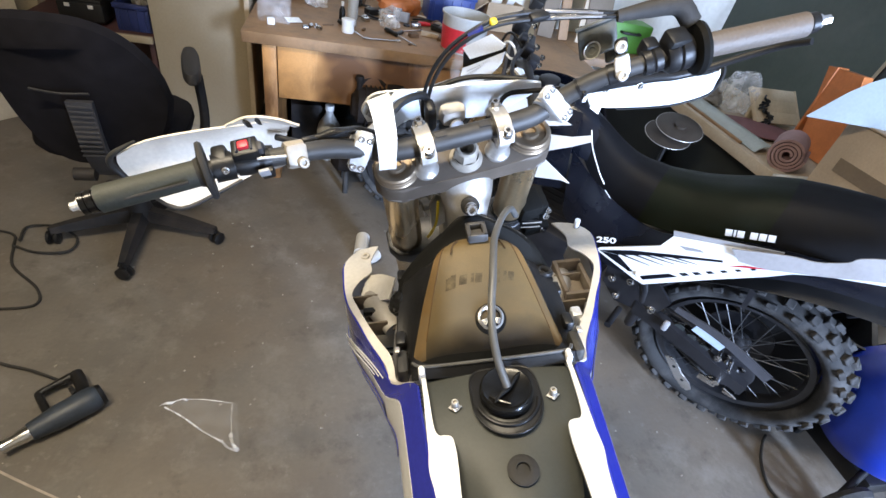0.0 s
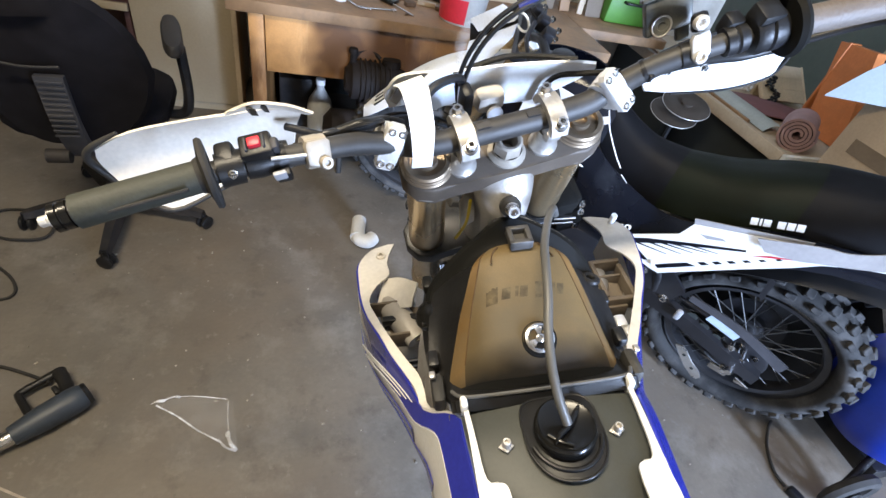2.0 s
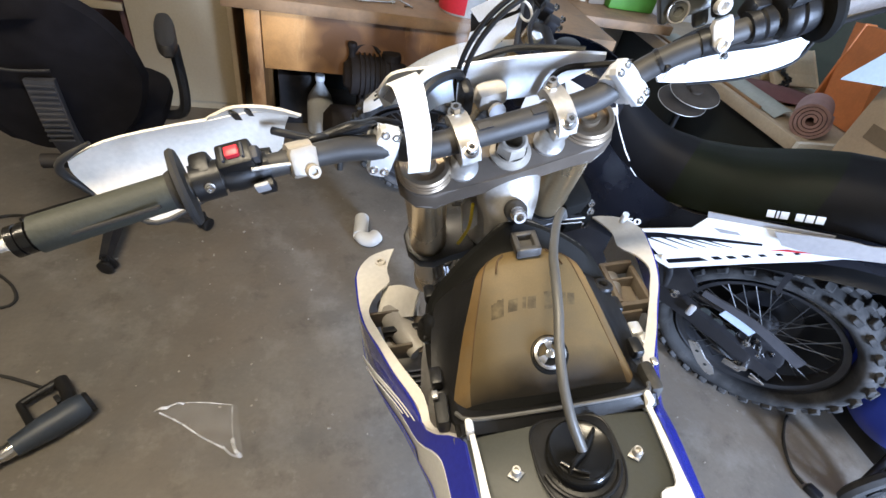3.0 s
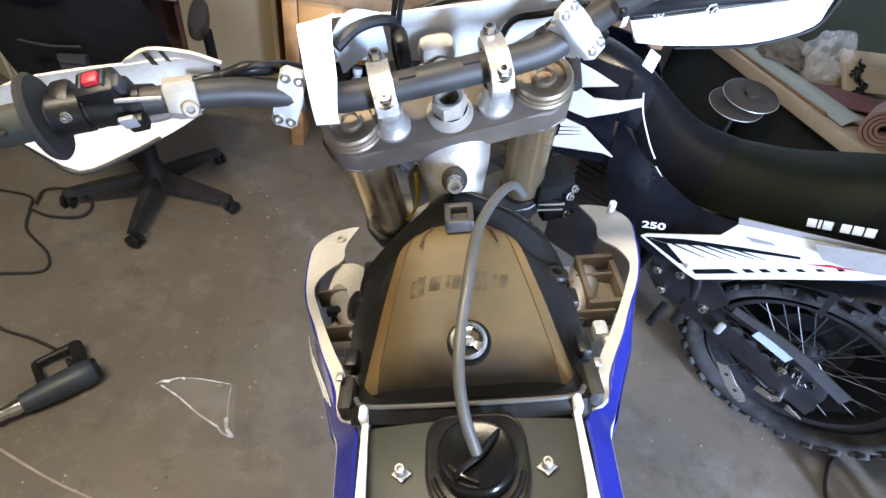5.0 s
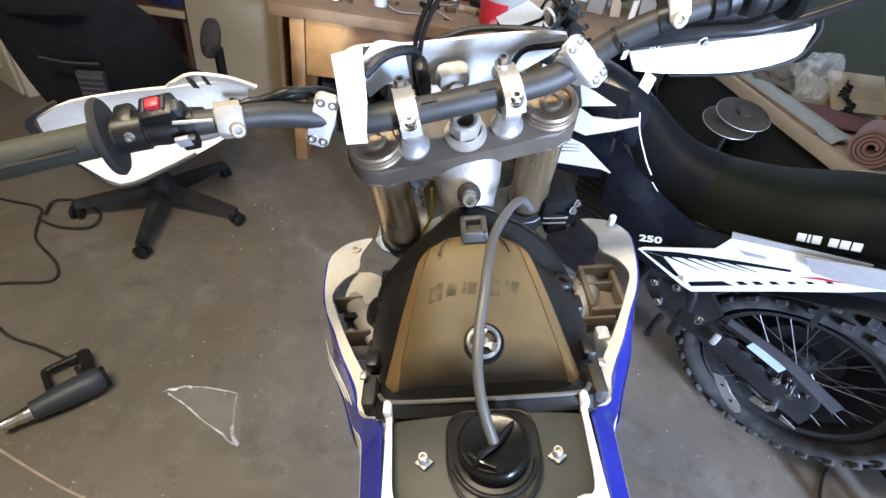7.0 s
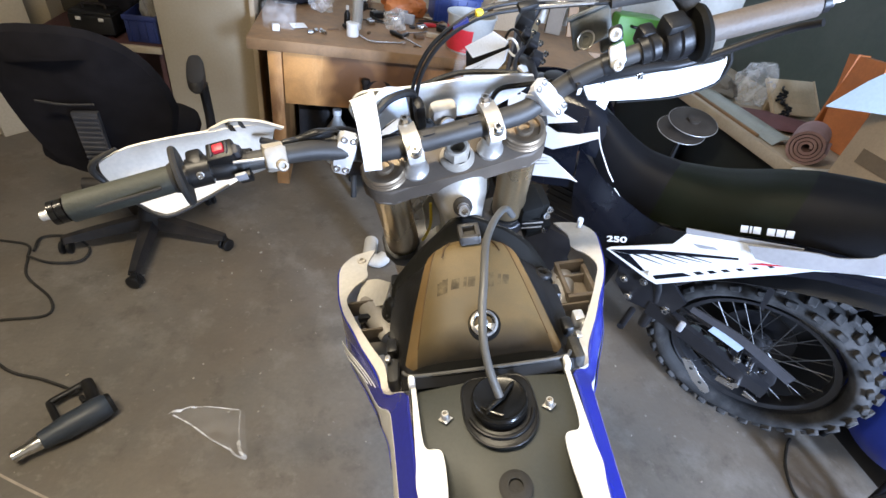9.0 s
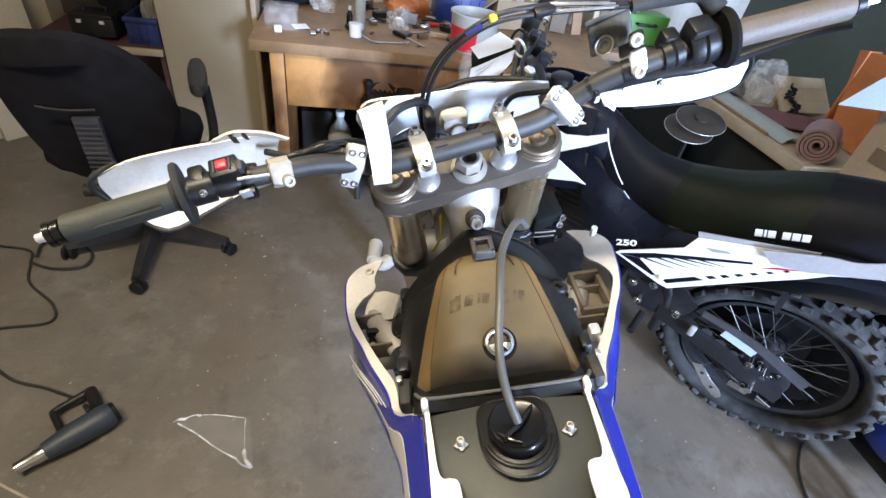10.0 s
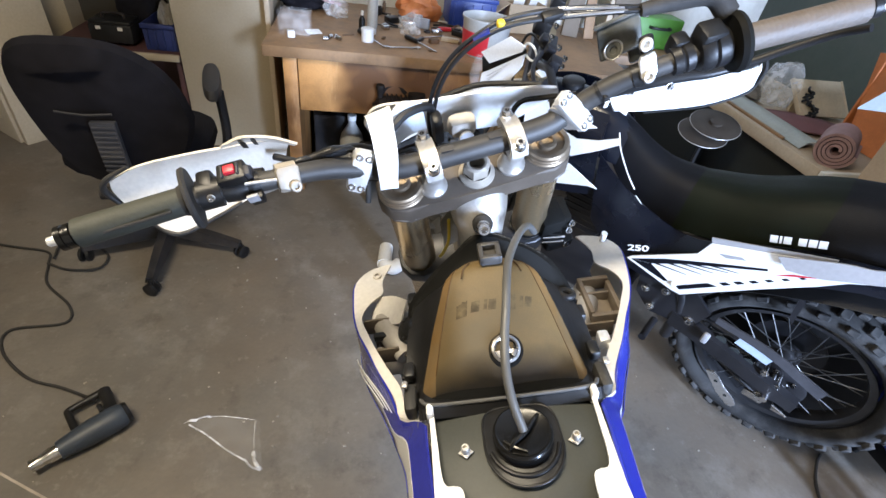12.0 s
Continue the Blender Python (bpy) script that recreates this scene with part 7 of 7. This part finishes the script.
DUSTY_BOARD = surface("dusty_brown_board", (0.17, 0.13, 0.09), 0.7, var=0.18, scale=5, bump=0.15, grain=70, dirt=(0.09, 0.07, 0.05), dirt_amount=0.5, dirt_scale=5)
for k, (p, w, a, mat) in enumerate(((1.33, .10, 5, DUSTY_BOARD), (1.45, .06, -5, BENCH_WOOD), (1.545, .035, 4, PALE_WOOD), (1.66, .16, -4, DUSTY_BOARD))):
    solid("board_offcut", rbox(BM(), (0, 0, .27), (w, .02, .54), .003), mat, ROOM @ pose(p, 3.02 - .012 * k, .7405, -14, a, 0), "wooden board offcut leaning on the wall", "board", "leaning boards")
t = thing("green_case", at(1.83, 3.0), "bright green plastic case at the end of the bench", "case")
part("body", rbox(BM(), (0, 0, .085), (.30, .16, .17), .012), GREEN, t)
part("handle", tube(BM(), [(-.06, -.08, .12), (-.05, -.11, .12), (.05, -.11, .12), (.06, -.08, .12)], .008, 8), BLACK_PLASTIC, t)

# under the bench
t = thing("plastic_jug", at(.07, 2.66, 0), "milky plastic jug standing under the bench", "jug")
part("body", lathe(BM(), [(0, 0), (.062, 0), (.066, .006), (.066, .16), (.058, .20), (.028, .25), (.020, .265), (.020, .29), (0, .29)], None, 28), MILKY, t)
part("cap", lathe(BM(), [(0, .285), (.024, .285), (.024, .312), (0, .314)], None, 20), WHITE_PLASTIC, t)
solid("storage_box", rbox(BM(), (0, 0, .14), (.22, .30, .28), .012), CHAIR_PLASTIC, at(-.04, 2.86, 0, 4), "dark grey plastic storage box under the bench", "box")


SOOTY = surface("sooty_brown_black", (0.014, 0.011, 0.010), 0.7, var=0.3, scale=14, bump=0.2, dirt=(0.03, 0.022, 0.018), dirt_amount=0.5, dirt_scale=9, spec=0.2)


def compressor():
    t = thing("air_compressor", at(.29, 2.36, 0, 3), "black dusty air compressor standing against the bench apron", "compressor")
    bm = BM()
    lathe(bm, [(0, -.21), (.06, -.205), (.10, -.17), (.105, .17), (.06, .205), (0, .21)], pose(0, 0, .20, 0, 90), 28)
    part("tank", bm, SOOTY, t)
    bm = BM()
    lathe(bm, [(0, -.14), (.05, -.138), (.062, -.12), (.085, -.11), (.090, -.02), (.082, .0), (.088, .02), (.088, .09), (.066, .12), (.06, .14), (0, .14)], pose(.02, 0, .46, 0, 90), 24)
    rbox(bm, (.06, 0, .33), (.22, .11, .08), .01)
    lathe(bm, [(0, 0), (.04, 0), (.045, .01), (.04, .035), (0, .04)], pose(.09, 0, .535), 18)
    tube(bm, [(-.10, .02, .50), (-.06, .03, .575), (.0, .03, .59), (.04, .02, .56)], .012, 8)
    motor = part("motor", bm, SOOTY, t)
    for k in range(7):
        part("cooling_fin", lathe(BM(), [(.05, -.003), (.098, -.003), (.098, .003), (.05, .003), (.05, -.003)], pose(-.05 + .022 * k, 0, .46, 0, 90), 24), SOOTY, motor)
    part("knob", lathe(rod(BM(), (-.085, 0, .50), (-.085, 0, .585), .014), [(0, 0), (.018, .004), (.022, .016), (.018, .028), (0, .03)], pose(-.085, 0, .575), 16), SOOTY, t)
    for x in (-.13, .13):
        for y in (-.08, .08):
            part("foot", rod(BM(), (x, y * .7, .12), (x, y, 0), .014), RUBBER, t)


compressor()
# on the low shelf
NAVY_BOX = surface("dark_blue_crate", (0.015, 0.025, 0.10), 0.5, var=0.15, scale=10, bump=0.06)
crate("blue_shelf_crate", -.90, 2.99, .506, .15, .26, .13, NAVY_BOX, "dark blue plastic crate on the low shelf", 4)
crumpled("white_rag", -.90, 3.02, .53, (.045, .06, .09), GREY_RAG, "crumpled grey rag in the blue crate", "rag", 21)
crumpled("dark_bag", -1.06, 3.12, .506, (.12, .08, .20), BLACK_CLOTH, "dark bag on the low shelf", "bag", 27)
t = thing("black_toolbox", at(-1.13, 2.94, .506), "black toolbox with two pale latches", "toolbox")
part("body", rbox(BM(), (0, 0, .06), (.20, .15, .09), .012), BLACK_PLASTIC, t)
part("lid", rbox(BM(), (0, .004, .108), (.19, .14, .022), .008), BLACK_PLASTIC, t)
part("handle", tube(BM(), [(-.05, 0, .115), (-.045, 0, .14), (.045, 0, .14), (.05, 0, .115)], .007, 8), SOOTY, t)
for x in (-.05, .05):
    part("latch", rbox(BM(), (x, -.078, .088), (.022, .008, .016), .002), DULL_WHITE, t)

# ---- the low side bench on the right ----
sb_ = thing("side_bench", ROOM, "low side bench of rough boards over a panel coloured as shade", "bench")
part("top", block((2.02, 1.645, .615), (2.74, 3.28, .64), .003), PALE_WOOD, sb_, "dusty pale wooden boards")
part("front_board", block((1.985, 1.645, .60), (2.017, 3.28, .655), .003), PALE_WOOD, sb_, "pale wooden edge board")
part("end_board", block((1.985, 1.622, .585), (2.74, 1.643, .652), .003), WALL_WHITE, sb_, "dirty white painted end board")
part("rail", block((2.030, 1.94, .642), (2.046, 2.95, .660), .002), BENCH_WOOD, sb_)
# panel and legs coloured dark as the shade below the boards
part("panel", block((2.06, 1.66, 0), (2.08, 3.26, .612), .002), VOID_SHADE, sb_, "dark panel standing in for the shade under the bench")
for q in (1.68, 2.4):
    part("leg", block((2.0, q - .02, 0), (2.05, q + .02, .598), .002), VOID_SHADE, sb_)
bm = BM()
sheet(bm, [[(-.055, -.27, .0), (-.052, .1, .002), (-.050, .7, 0)], [(-.02, -.27, .028), (-.02, .1, .030), (-.02, .7, .028)], [(.025, -.27, .034), (.022, .1, .034), (.02, .7, .032)], [(.062, -.27, .018), (.056, .1, .018), (.05, .7, .015)]], .003, 3, 3)
solid("plastic_channel", bm, surface("pale_green_grey_plastic", (0.34, 0.365, 0.33), 0.45, var=0.08, scale=8, bump=0.05), ROOM @ pose(2.118, 2.13, .6435), "pale grey-green plastic channel lying on the side bench", "channel")


def rolled_mat(p, q, z, r0, r1, length, turn, tag):
    bm = BM()
    turns = 4
    n = 90
    line = []
    for k in range(n + 1):
        a = 6.2831853 * turns * k / n
        r = r0 + (r1 - r0) * k / n
        line.append(Vector((r * math.cos(a), 0, r * math.sin(a))))
    rows = [[p_ + Vector((0, y, 0)) for p_ in line] for y in (-length / 2, length / 2)]
    sheet(bm, rows, .0115, 1, 1)
    solid("rolled_mat", bm, MAROON, at(p, q, z, turn), tag, "mat")


rolled_mat(2.148, 1.775, .641 + .072, .010, .070, .20, -50, "rolled maroon rubber mat on the side bench")
MAROON_CLOTH = surface("dark_maroon_mat", (0.17, 0.070, 0.068), 0.7, var=0.2, scale=9, bump=0.2, dirt=(0.10, 0.045, 0.045), dirt_amount=0.5, dirt_scale=8)
bm = BM()
sheet(bm, [[(-.14, -.22, .0), (-.05, -.24, .012), (.10, -.2, .004)], [(-.15, 0, .02), (0, 0, .035), (.14, .02, .012)], [(-.12, .24, .0), (.0, .25, .015), (.14, .22, .004)]], .006, 4, 4)
solid("folded_mat", bm, MAROON_CLOTH, at(2.36, 2.12, .647, 70), "folded maroon rubber mat lying on the side bench", "mat")
TRAY = ROOM @ pose(2.49, 2.29, .736, 42, 0, 3)
t = thing("wooden_tray", TRAY, "pale wooden slatted tray tilted on the side bench", "tray")
LIGHT_WOOD = surface("light_wood", (0.56, 0.45, 0.30), 0.6, var=0.14, scale=6, bump=0.12, grain=80)
part("base", rbox(BM(), (0, 0, -.010), (.30, .20, .008), .002), LIGHT_WOOD, t)
for x in (-.155, .155):
    part("side", rbox(BM(), (x, 0, -.004), (.010, .21, .024), .002), LIGHT_WOOD, t)
for y in (-.068, .0, .068):
    part("slat", rbox(BM(), (0, y, .0), (.296, .0672, .010), .001), LIGHT_WOOD, t)
part("prop", rbox(BM(), (2.49, 2.345, .706), (.20, .02, .130), .003, TRAY.inverted() @ ROOM), LIGHT_WOOD, t)
t = thing("dark_twig_of_wire", TRAY @ pose(-.10, -.01, .006), "tangle of dark wire on the wooden tray", "wire")
for k in range(9):
    a = k * 1.3
    part("strand", tube(BM(), [(.02 * math.cos(a), .06 - .02 * k, .012), (.03 * math.sin(a), .04 - .02 * k, .02), (.05 * math.cos(a + 1), .02 - .02 * k, .01)], .006, 6), BLACK_METAL, t)
crumpled("clear_parts_bag", 2.33, 2.42, .645, (.08, .12, .12), BAG, "large crumpled clear plastic bag", "bag", 33)
crumpled("brown_rag", 2.20, 2.55, .645, (.10, .12, .06), GREY_RAG, "crumpled brown rag beside the clear bag", "rag", 39)
# orange folder case, leaning panel
t = thing("orange_case", ROOM, "orange plastic case standing on the side bench", "case")
edge_plane = Matrix(((0, 0, 1, 2.40), (1, 0, 0, 0), (0, 1, 0, 0), (0, 0, 0, 1)))
part("shell", plate(BM(), [(2.07, 1.03), (1.96, .645), (1.74, .645), (1.88, 1.045)], .06, edge_plane, .006), ORANGE, t)
part("spine", rbox(BM(), (2.43, 2.022, .84), (.07, .012, .40), .004, None), ORANGE, t)
part("clasp", rbox(BM(), (2.396, 1.85, .93), (.012, .04, .03), .003), BLACK_PLASTIC, t)
t = thing("leaning_panel", ROOM @ pose(2.60, 1.86, .642, 0, 8, -8), "black rubber sheet leaning on the green wall", "panel")
part("sheet", rbox(BM(), (0, 0, .42), (.02, .40, .84), .004), BLACK_PLASTIC, t)
part("edge", rbox(BM(), (-.013, .19, .42), (.004, .02, .82), .001), CREAM, t, "pale tape edge")
# carton with a pale sheet on top
t = thing("large_carton", at(2.31, 1.31, 0), "large brown carton standing at the end of the side bench", "box")
part("body", rbox(BM(), (0, 0, .485), (.62, .40, .97), .004), CARTON, t)
part("print", rbox(BM(), (-.3115, .02, .815), (.002, .23, .055), 0), CARTON_DARK, t, "dark printed band")
part("flap", rbox(BM(), (-.29, 0, .976), (.05, .40, .006), .001, pose(0, 0, 0, 0, 0, 0)), CARTON, t)
bm = BM()
sheet(bm, [[(1.785, 1.505, .962), (1.93, 1.44, .975), (2.25, 1.36, .985)], [(1.787, 1.507, .966), (1.95, 1.50, 1.11), (2.22, 1.47, 1.24)]], .004, 3, 2)
solid("pale_sheet", bm, PALE_SHEET, ROOM, "pale blue plastic sheet propped on the carton", "sheet")


def brake_disc_stand():
    t = thing("disc_stand", at(1.775, 2.10, -.0), "steel brake discs stacked on a spindle stand", "stand")
    part("spindle", rod(BM(), (0, 0, .02), (0, 0, .64), .010), BLACK_METAL, t)
    part("base", lathe(BM(), [(0, 0), (.14, 0), (.14, .012), (.03, .03), (0, .03)], None, 32), BLACK_METAL, t)
    DISC = surface("dull_disc_steel", (0.045, 0.036, 0.028), 0.5, var=0.2, scale=14, bump=0.1, spec=0.15)
    for z, o in ((.580, -.012), (.635, .012)):
        part("disc", lathe(BM(), [(.02, 0), (.114, 0), (.118, .003), (.114, .006), (.02, .006), (.02, 0)], pose(o, -o, z, 13, -7), 44), DISC, t)
        # pale ring that draws the glint round each disc
        part("disc_glint", ring(BM(), .117, .0016, pose(o, -o, z, 13, -7) @ Matrix.Translation((0, 0, .003)), 48, 6), CAST_ALU, t, "bright ring imitating the glint on the disc edge")
    part("hub", lathe(BM(), [(0, 0), (.03, 0), (.03, .012), (.02, .014), (0, .014)], pose(.012, -.012, .642, 13, -7), 24), DISC, t)


brake_disc_stand()

# ---- on the floor ----
def heat_gun():
    t = thing("heat_gun", pose(-.905, .735, .0, 0, 0, 60), "blue-grey electric heat gun lying on the floor", "heat gun")
    # x runs back from the nozzle's end to the motor, y to the handle
    bm = BM()
    lathe(bm, [(0, .0), (.030, .0), (.036, .01), (.038, .03), (.036, .10), (.030, .14), (.026, .17), (0, .17)], pose(.075, 0, .038, 0, -90), 24)
    part("body", bm, GUN_BLUE, t)
    bm = BM()
    lathe(bm, [(.0, .16), (.021, .16), (.021, .19), (.017, .20), (.017, .235), (.013, .235), (.013, .19), (0, .19)], pose(.075, 0, .038, 0, -90), 20)
    part("nozzle", bm, STEEL, t, "bright steel nozzle")
    part("rear_vent", lathe(BM(), [(0, 0), (.031, 0), (.033, .004), (.030, .012), (0, .012)], pose(.073, 0, .038, 0, 90), 24), BLACK_PLASTIC, t)
    bm = BM()
    tube(bm, [(.045, .03, .034), (.055, .07, .032), (.06, .125, .030)], [.02, .017, .018], 12)
    tube(bm, [(.055, .125, .028), (.0, .124, .028), (-.034, .122, .028), (-.040, .114, .028), (-.042, .08, .028), (-.044, .03, .030)], [.013, .010, .010, .010, .010, .011], 10, 2)
    part("handle", bm, BLACK_PLASTIC, t)
    part("trigger", rbox(BM(), (.030, .065, .034), (.014, .028, .018), .004), BLACK_PLASTIC, t)


heat_gun()
bm = BM()
tube(bm, [(-.986, .815, .028), (-1.03, .826, .012), (-1.125, .836, .006), (-1.25, .838, .006), (-1.40, .90, .006), (-1.45, .98, .006), (-1.316, 1.058, .006), (-1.364, 1.13, .006), (-1.52, 1.20, .006), (-1.60, 1.29, .006), (-1.66, 1.35, .006), (-1.80, 1.335, .006), (-2.1, 1.30, .006)], .0048, 8, 6)
tube(bm, [(-1.60, 1.29, .012), (-1.50, 1.285, .012), (-1.41, 1.33, .012), (-1.44, 1.41, .012), (-1.56, 1.44, .012), (-1.64, 1.40, .012), (-1.60, 1.32, .014)], .0048, 8, 6)
solid("power_cable", bm, RUBBER, Matrix(), "black power cable coiled on the floor", "cable")
bm = BM()
tube(bm, [(1.36, 1.30, .006), (1.332, 1.26, .006), (1.296, 1.177, .006), (1.287, 1.094, .006), (1.303, 1.045, .008)], .005, 8, 6)
t = thing("mains_lead", Matrix(), "black mains lead with a plug on the floor", "cable")
part("lead", bm, RUBBER, t)
part("plug", rbox(BM(), (0, 0, .014), (.05, .034, .026), .008, pose(1.322, 1.02, 0, 0, 0, -50)), BLACK_PLASTIC, t)
for o in (-.009, .009):
    part("pin", rod(BM(), (.025, o, .014), (.043, o, .014), .003, None, 8), STEEL, t).matrix_local = pose(1.322, 1.02, 0, 0, 0, -50)
# clear wrapper
bm = BM()
rows = []
for k in range(9):
    f = k / 8
    a = Vector((-.70, .835, 0)).lerp(Vector((-.445, .762, 0)), f)
    b = Vector((-.67, .868, 0)).lerp(Vector((-.50, .900, 0)), min(1, f * 1.6))
    if f > .62:
        b = Vector((-.50, .900, 0)).lerp(Vector((-.42, .768, 0)), (f - .62) / .38)
    rows.append([a.lerp(b, j / 5) + Vector((0, 0, .004 + .012 * abs(noise.noise(Vector((k * .7, j * .9, 4)))))) for j in range(6)])
sheet(bm, rows, .0004, 2, 2)
wrap = thing("plastic_wrapper", Matrix(), "crumpled clear plastic wrapper on the floor", "wrapper")
part("film", bm, FILM, wrap)
FOLD = clear_film("white_fold", solid_part=0.24, rough=0.3)
for pts, wide in (([(-.705, .832, .006), (-.690, .838, .014), (-.672, .846, .010)], .009), ([(-.685, .842, .008), (-.655, .864, .012), (-.640, .868, .006)], .006), ([(-.655, .866, .008), (-.60, .884, .006), (-.515, .897, .005)], .0025), ([(-.69, .828, .008), (-.62, .812, .009), (-.55, .789, .006), (-.475, .770, .010)], .004), ([(-.510, .893, .005), (-.480, .83, .006), (-.45, .785, .012)], .0025), ([(-.468, .800, .008), (-.442, .770, .014), (-.418, .758, .006)], .008), ([(-.480, .775, .008), (-.45, .758, .010), (-.42, .757, .006)], .005)):
    fb = BM()
    sheet(fb, [[Vector(p) - Vector((.3, .5, 0)) * wide for p in pts], [Vector(p) + Vector((.3, .5, .4)) * wide for p in pts]], .0006, 3, 2)
    part("fold", fb, FOLD, wrap)
# pipe fitting
t = thing("pipe_fitting", pose(-.352, 1.735, .032, 0, 0, 12), "white plastic pipe elbow lying on the floor", "pipe fitting")
part("socket_end", lathe(BM(), [(.024, -.02), (.031, -.02), (.031, .10), (.027, .10), (.024, -.02)], pose(0, 0, 0, -90, 0, 0), 24), WHITE_PLASTIC, t)
part("branch", tube(BM(), [(0, -.005, 0), (.012, -.030, 0), (.045, -.036, 0), (.066, -.010, 0)], [.029, .030, .031, .031], 16), WHITE_PLASTIC, t)
# floor joint, chips
bm = BM()
sheet(bm, [[(-1.15, .590, .0006), (-.92, .553, .0006), (-.75, .531, .0006), (-.60, .522, .0006), (-.3, .50, .0006)], [(-1.15, .584, .0006), (-.92, .547, .0006), (-.75, .526, .0006), (-.60, .518, .0006), (-.3, .496, .0006)]], .0005, 4, 1)
structure("floor_joint", bm, surface("pale_joint", (0.36, 0.31, 0.25), 0.8, var=0.2, scale=20, bump=0.2), "pale filled joint in the concrete", Matrix())
bm = BM()
random.seed(5)
for k in range(150):
    x, y = random.uniform(-1.3, 1.2), random.uniform(.45, 2.0)
    s = random.uniform(.002, .006)
    rbox(bm, (0, 0, s * .3), (s * random.uniform(.8, 2), s, s * .6), 0, pose(x, y, 0, 0, 0, random.uniform(0, 180)))
solid("floor_grit", bm, surface("grit", (0.30, 0.27, 0.22), 0.9, var=0.5, scale=40, bump=0.2), Matrix(), "scattered grit and chips on the concrete", "grit", kind="stuff")


def blue_compressor():
    t = thing("wheeled_compressor", at(1.68, .66, 0), "blue steel air tank on black spoked wheels", "compressor")
    # the tank lies along x
    bm = BM()
    lathe(bm, [(0, -.10), (.10, -.085), (.18, -.04), (.215, .03), (.22, .10), (.22, .36), (.224, .365), (.224, .38), (.22, .385), (.22, .70), (.20, .76), (.0, .80)], pose(.13, 0, .34, 0, 90), 48)
    part("tank", bm, BLUE_DRUM, t, "blue painted steel tank")
    part("band", lathe(BM(), [(.221, .13), (.226, .13), (.226, .15), (.221, .15)], pose(.13, 0, .34, 0, 90), 48), BLACK_PLASTIC, t)
    # box added below the tank to stop light reaching the floor
    part("shadow_box", rbox(BM(), (.46, .0, .095), (.62, .26, .07), .012), BLACK_PLASTIC, t, "black box added under the tank to shadow the floor")
    for x in (.025, .62):
        m = pose(x, -.16, .095, 90)
        tyre = part("wheel", ring(BM(), .074, .021, m, 32), RUBBER, t, "black rubber wheel")
        part("hub", lathe(BM(), [(0, -.02), (.024, -.02), (.024, .02), (.012, .026), (0, .026)], m, 20), BLACK_PLASTIC, tyre)
        for k in range(6):
            a = 6.2831853 * k / 6
            part("spoke", rod(BM(), m @ Vector((.02 * math.cos(a), .02 * math.sin(a), 0)), m @ Vector((.06 * math.cos(a), .06 * math.sin(a), 0)), .006, None, 8), BLACK_PLASTIC, tyre)
        part("strut", rod(BM(), (x, -.14, .095), (x + .14, -.08, .17), .012), BLACK_PLASTIC, t)
        part("foot", rod(BM(), (x + .16, .12, .16), (x + .16, .14, 0), .014), BLACK_PLASTIC, t)


blue_compressor()

# black bin added between bike and carton, hides lit floor seen through the wheel
bin_ = thing("filler_bin", pose(0.8575, 1.5469, 0, 0, 0, 61) @ pose(.290, -.330, 0), "open black bin added to darken the view through the wheel", "bin")
bm = BM()
shell = [[(x * f, y * f2, z) for x, y in ((-.15, -.30), (.15, -.30), (.15, .30), (-.15, .30))] for z, f, f2 in ((0, .86, .92), (.44, 1, 1), (.45, 1.05, 1.03), (.455, 1.05, 1.03), (.455, .96, .97), (.02, .82, .89))]
loft(bm, [[Vector(q) for q in row] for row in shell])
part("body", bm, BLACK_PLASTIC, bin_)
for y in (-.30, .30):
    part("handle", rbox(BM(), (0, y * 1.03, .40), (.12, .016, .03), .005), BLACK_PLASTIC, bin_)
